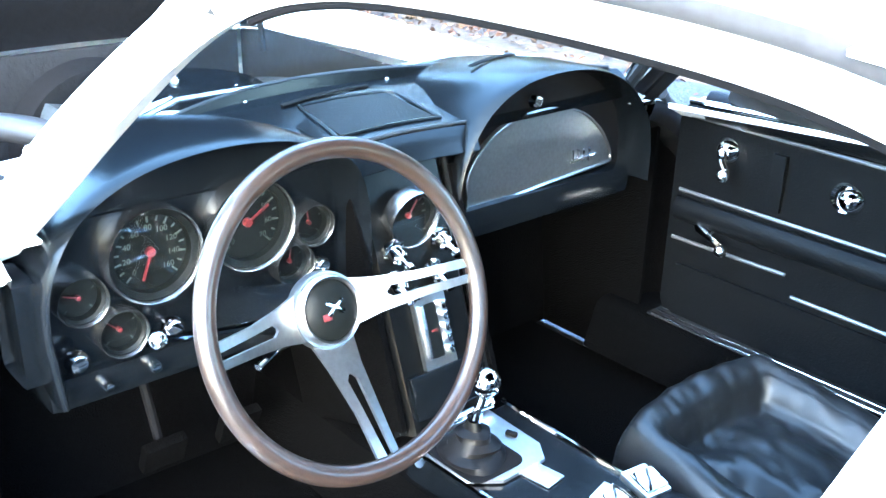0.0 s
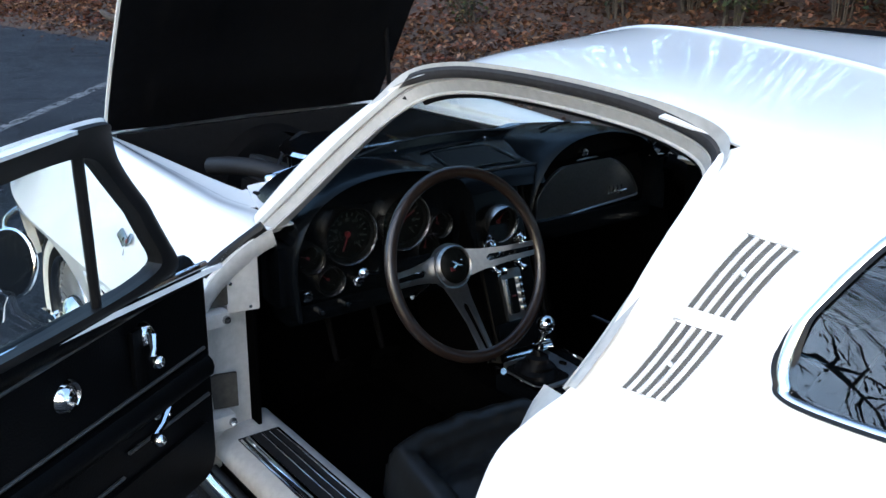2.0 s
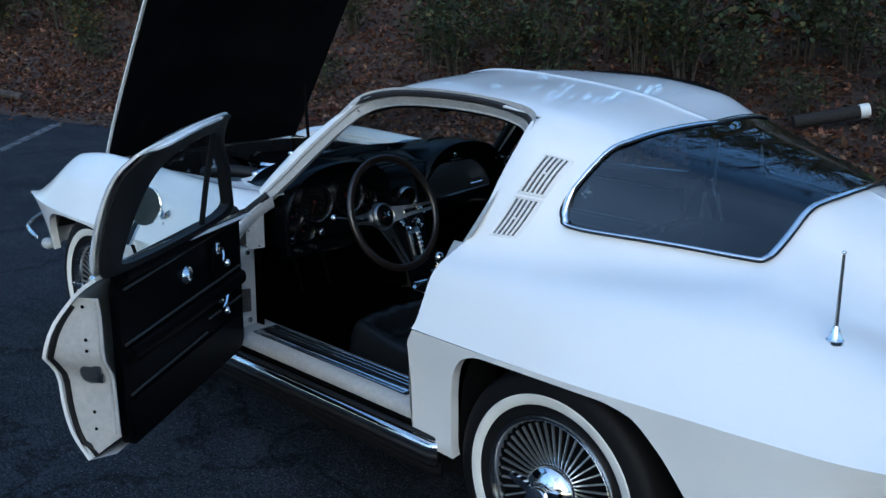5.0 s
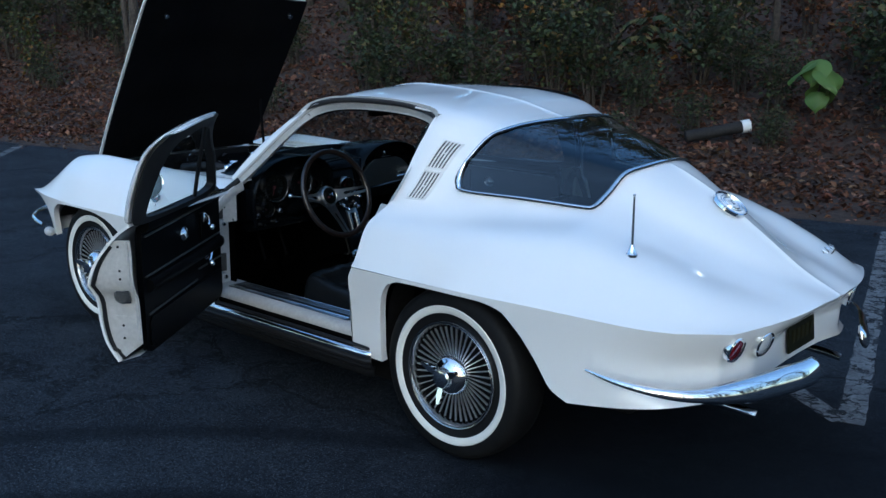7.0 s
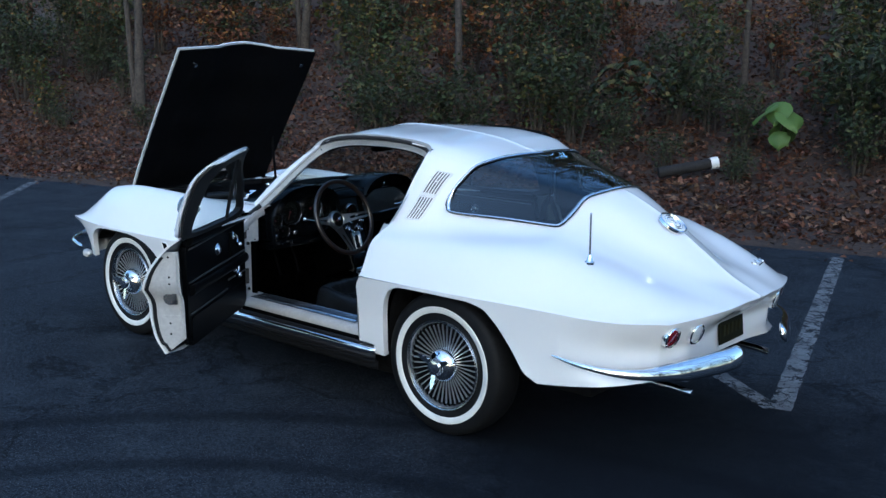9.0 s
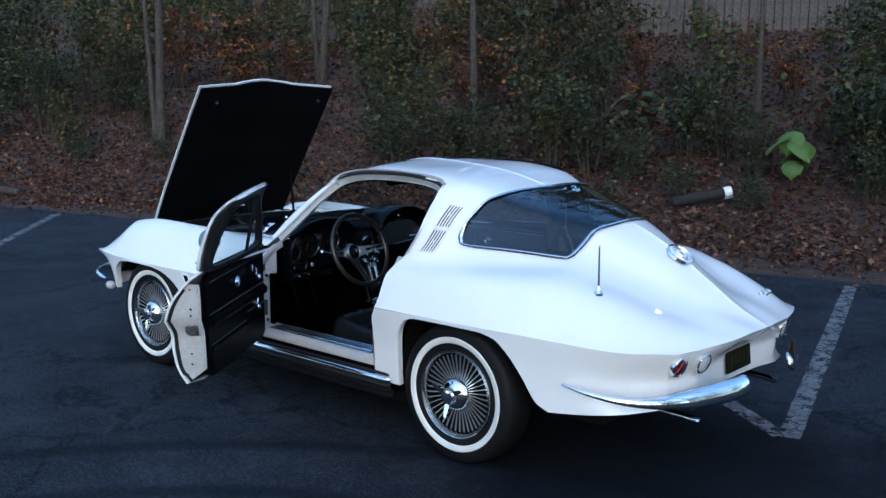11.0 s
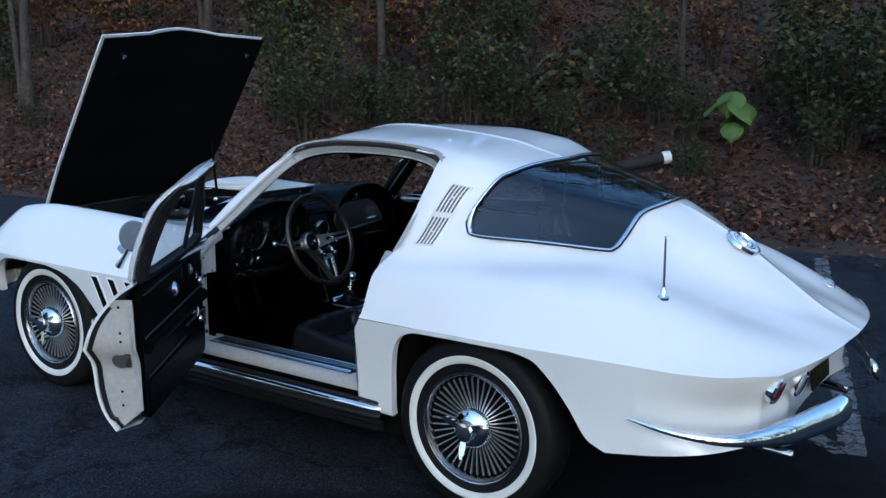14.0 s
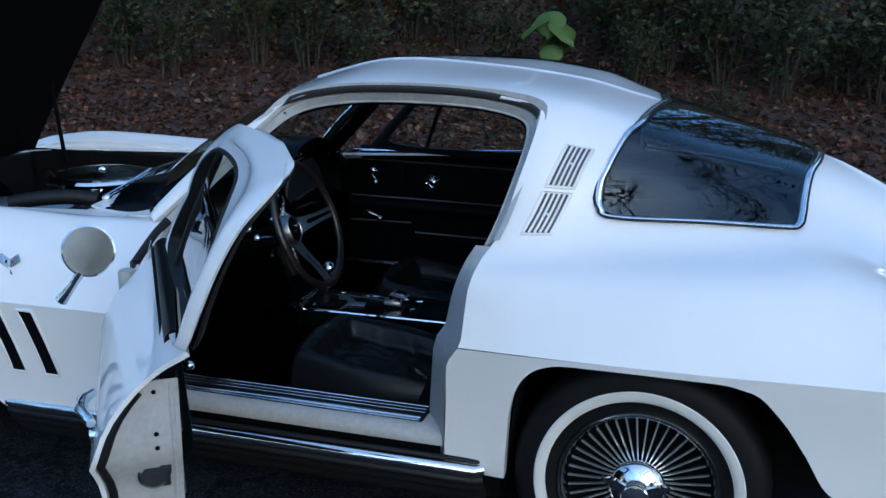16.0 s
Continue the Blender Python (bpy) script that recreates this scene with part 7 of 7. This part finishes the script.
# ---- unseen woods across the lot, all round, for reflections and to screen low sky ----
trunks, spots = [], []
for k in range(230):
    q, dist = rw.uniform(-0.35, 3.75), rw.uniform(24, 44)
    x, y = 0.5 + dist * math.cos(q), 2.0 + dist * math.sin(q)
    top = rw.uniform(7.5, 13.5)
    base, lean = np.array((x, y, -0.05)), rw.normal(0, 0.5, 2)
    trunks.append(tube([base, base + np.array((lean[0], lean[1], top * 0.5)), base + np.array((lean[0] * 2, lean[1] * 2, top))], [rw.uniform(0.08, 0.2), 0.1, 0.03], 7))
    for _ in range(6):
        a, h = rw.uniform(0, 6.28), rw.uniform(0.4, 0.95) * top
        p = base + np.array((lean[0] * 2 * h / top, lean[1] * 2 * h / top, h))
        trunks.append(tube([p, p + np.array((1.2 * math.cos(a), 1.2 * math.sin(a), 0.9)), p + np.array((2.2 * math.cos(a + 0.3), 2.2 * math.sin(a + 0.3), 2.0))], [0.05, 0.03, 0.01], 5))
    for _ in range(150 if k % 3 else 60):
        spots.append((base + np.array((lean[0], lean[1], 0)) + rw.normal(0, 1, 3) * np.array((1.5, 1.5, 0.24 * top)) + np.array((0, 0, top * 0.5)), rw.uniform(0.25, 0.55), rw.uniform(0, 6.28), rw.normal(0, 0.7), rw.normal(0, 0.7)))
for k in range(16):
    q, dist, top = radians(95 + 7.5 * k + rw.uniform(-3, 3)), rw.uniform(13, 19), rw.uniform(17, 24)
    base = np.array((dist * math.cos(q), 3.0 + dist * math.sin(q), -0.05))
    bend = rw.normal(0, 0.6, 2)
    stem = spline([base, base + np.array((bend[0], bend[1], top * 0.5)), base + np.array((bend[0] * 2, bend[1] * 2, top))], 20)
    trunks.append(tube(stem, np.linspace(0.2, 0.03, 20), 7))
    for _ in range(26):
        h = rw.randint(7, 20)
        a, long = rw.uniform(0, 6.28), rw.uniform(1.6, 3.4)
        tip = stem[h] + np.array((long * math.cos(a), long * math.sin(a), long * 0.7))
        trunks.append(tube([stem[h], stem[h] * 0.5 + tip * 0.5 + np.array((0, 0, -0.15)), tip], [0.06, 0.035, 0.01], 5))
        for _ in range(5):
            c = stem[h] + (tip - stem[h]) * rw.uniform(0.4, 1.0)
            trunks.append(tube([c, c + rw.normal(0, 0.5, 3) + np.array((0, 0, 0.4))], [0.018, 0.005], 4))
        for _ in range(26):
            spots.append((tip + rw.normal(0, 0.8, 3), rw.uniform(0.12, 0.26), rw.uniform(0, 6.28), rw.normal(0, 0.7), rw.normal(0, 0.7)))
tagged(part("lot_woods", joined(*trunks), BARK), "grey-brown trunks and bare limbs across the lot", "woods", kind="stuff")
tagged(new("lot_foliage", leaves_mesh("lot_foliage", spots, SHADED)), "darkened olive and rust foliage of the unseen woods across the lot", "foliage", kind="stuff")
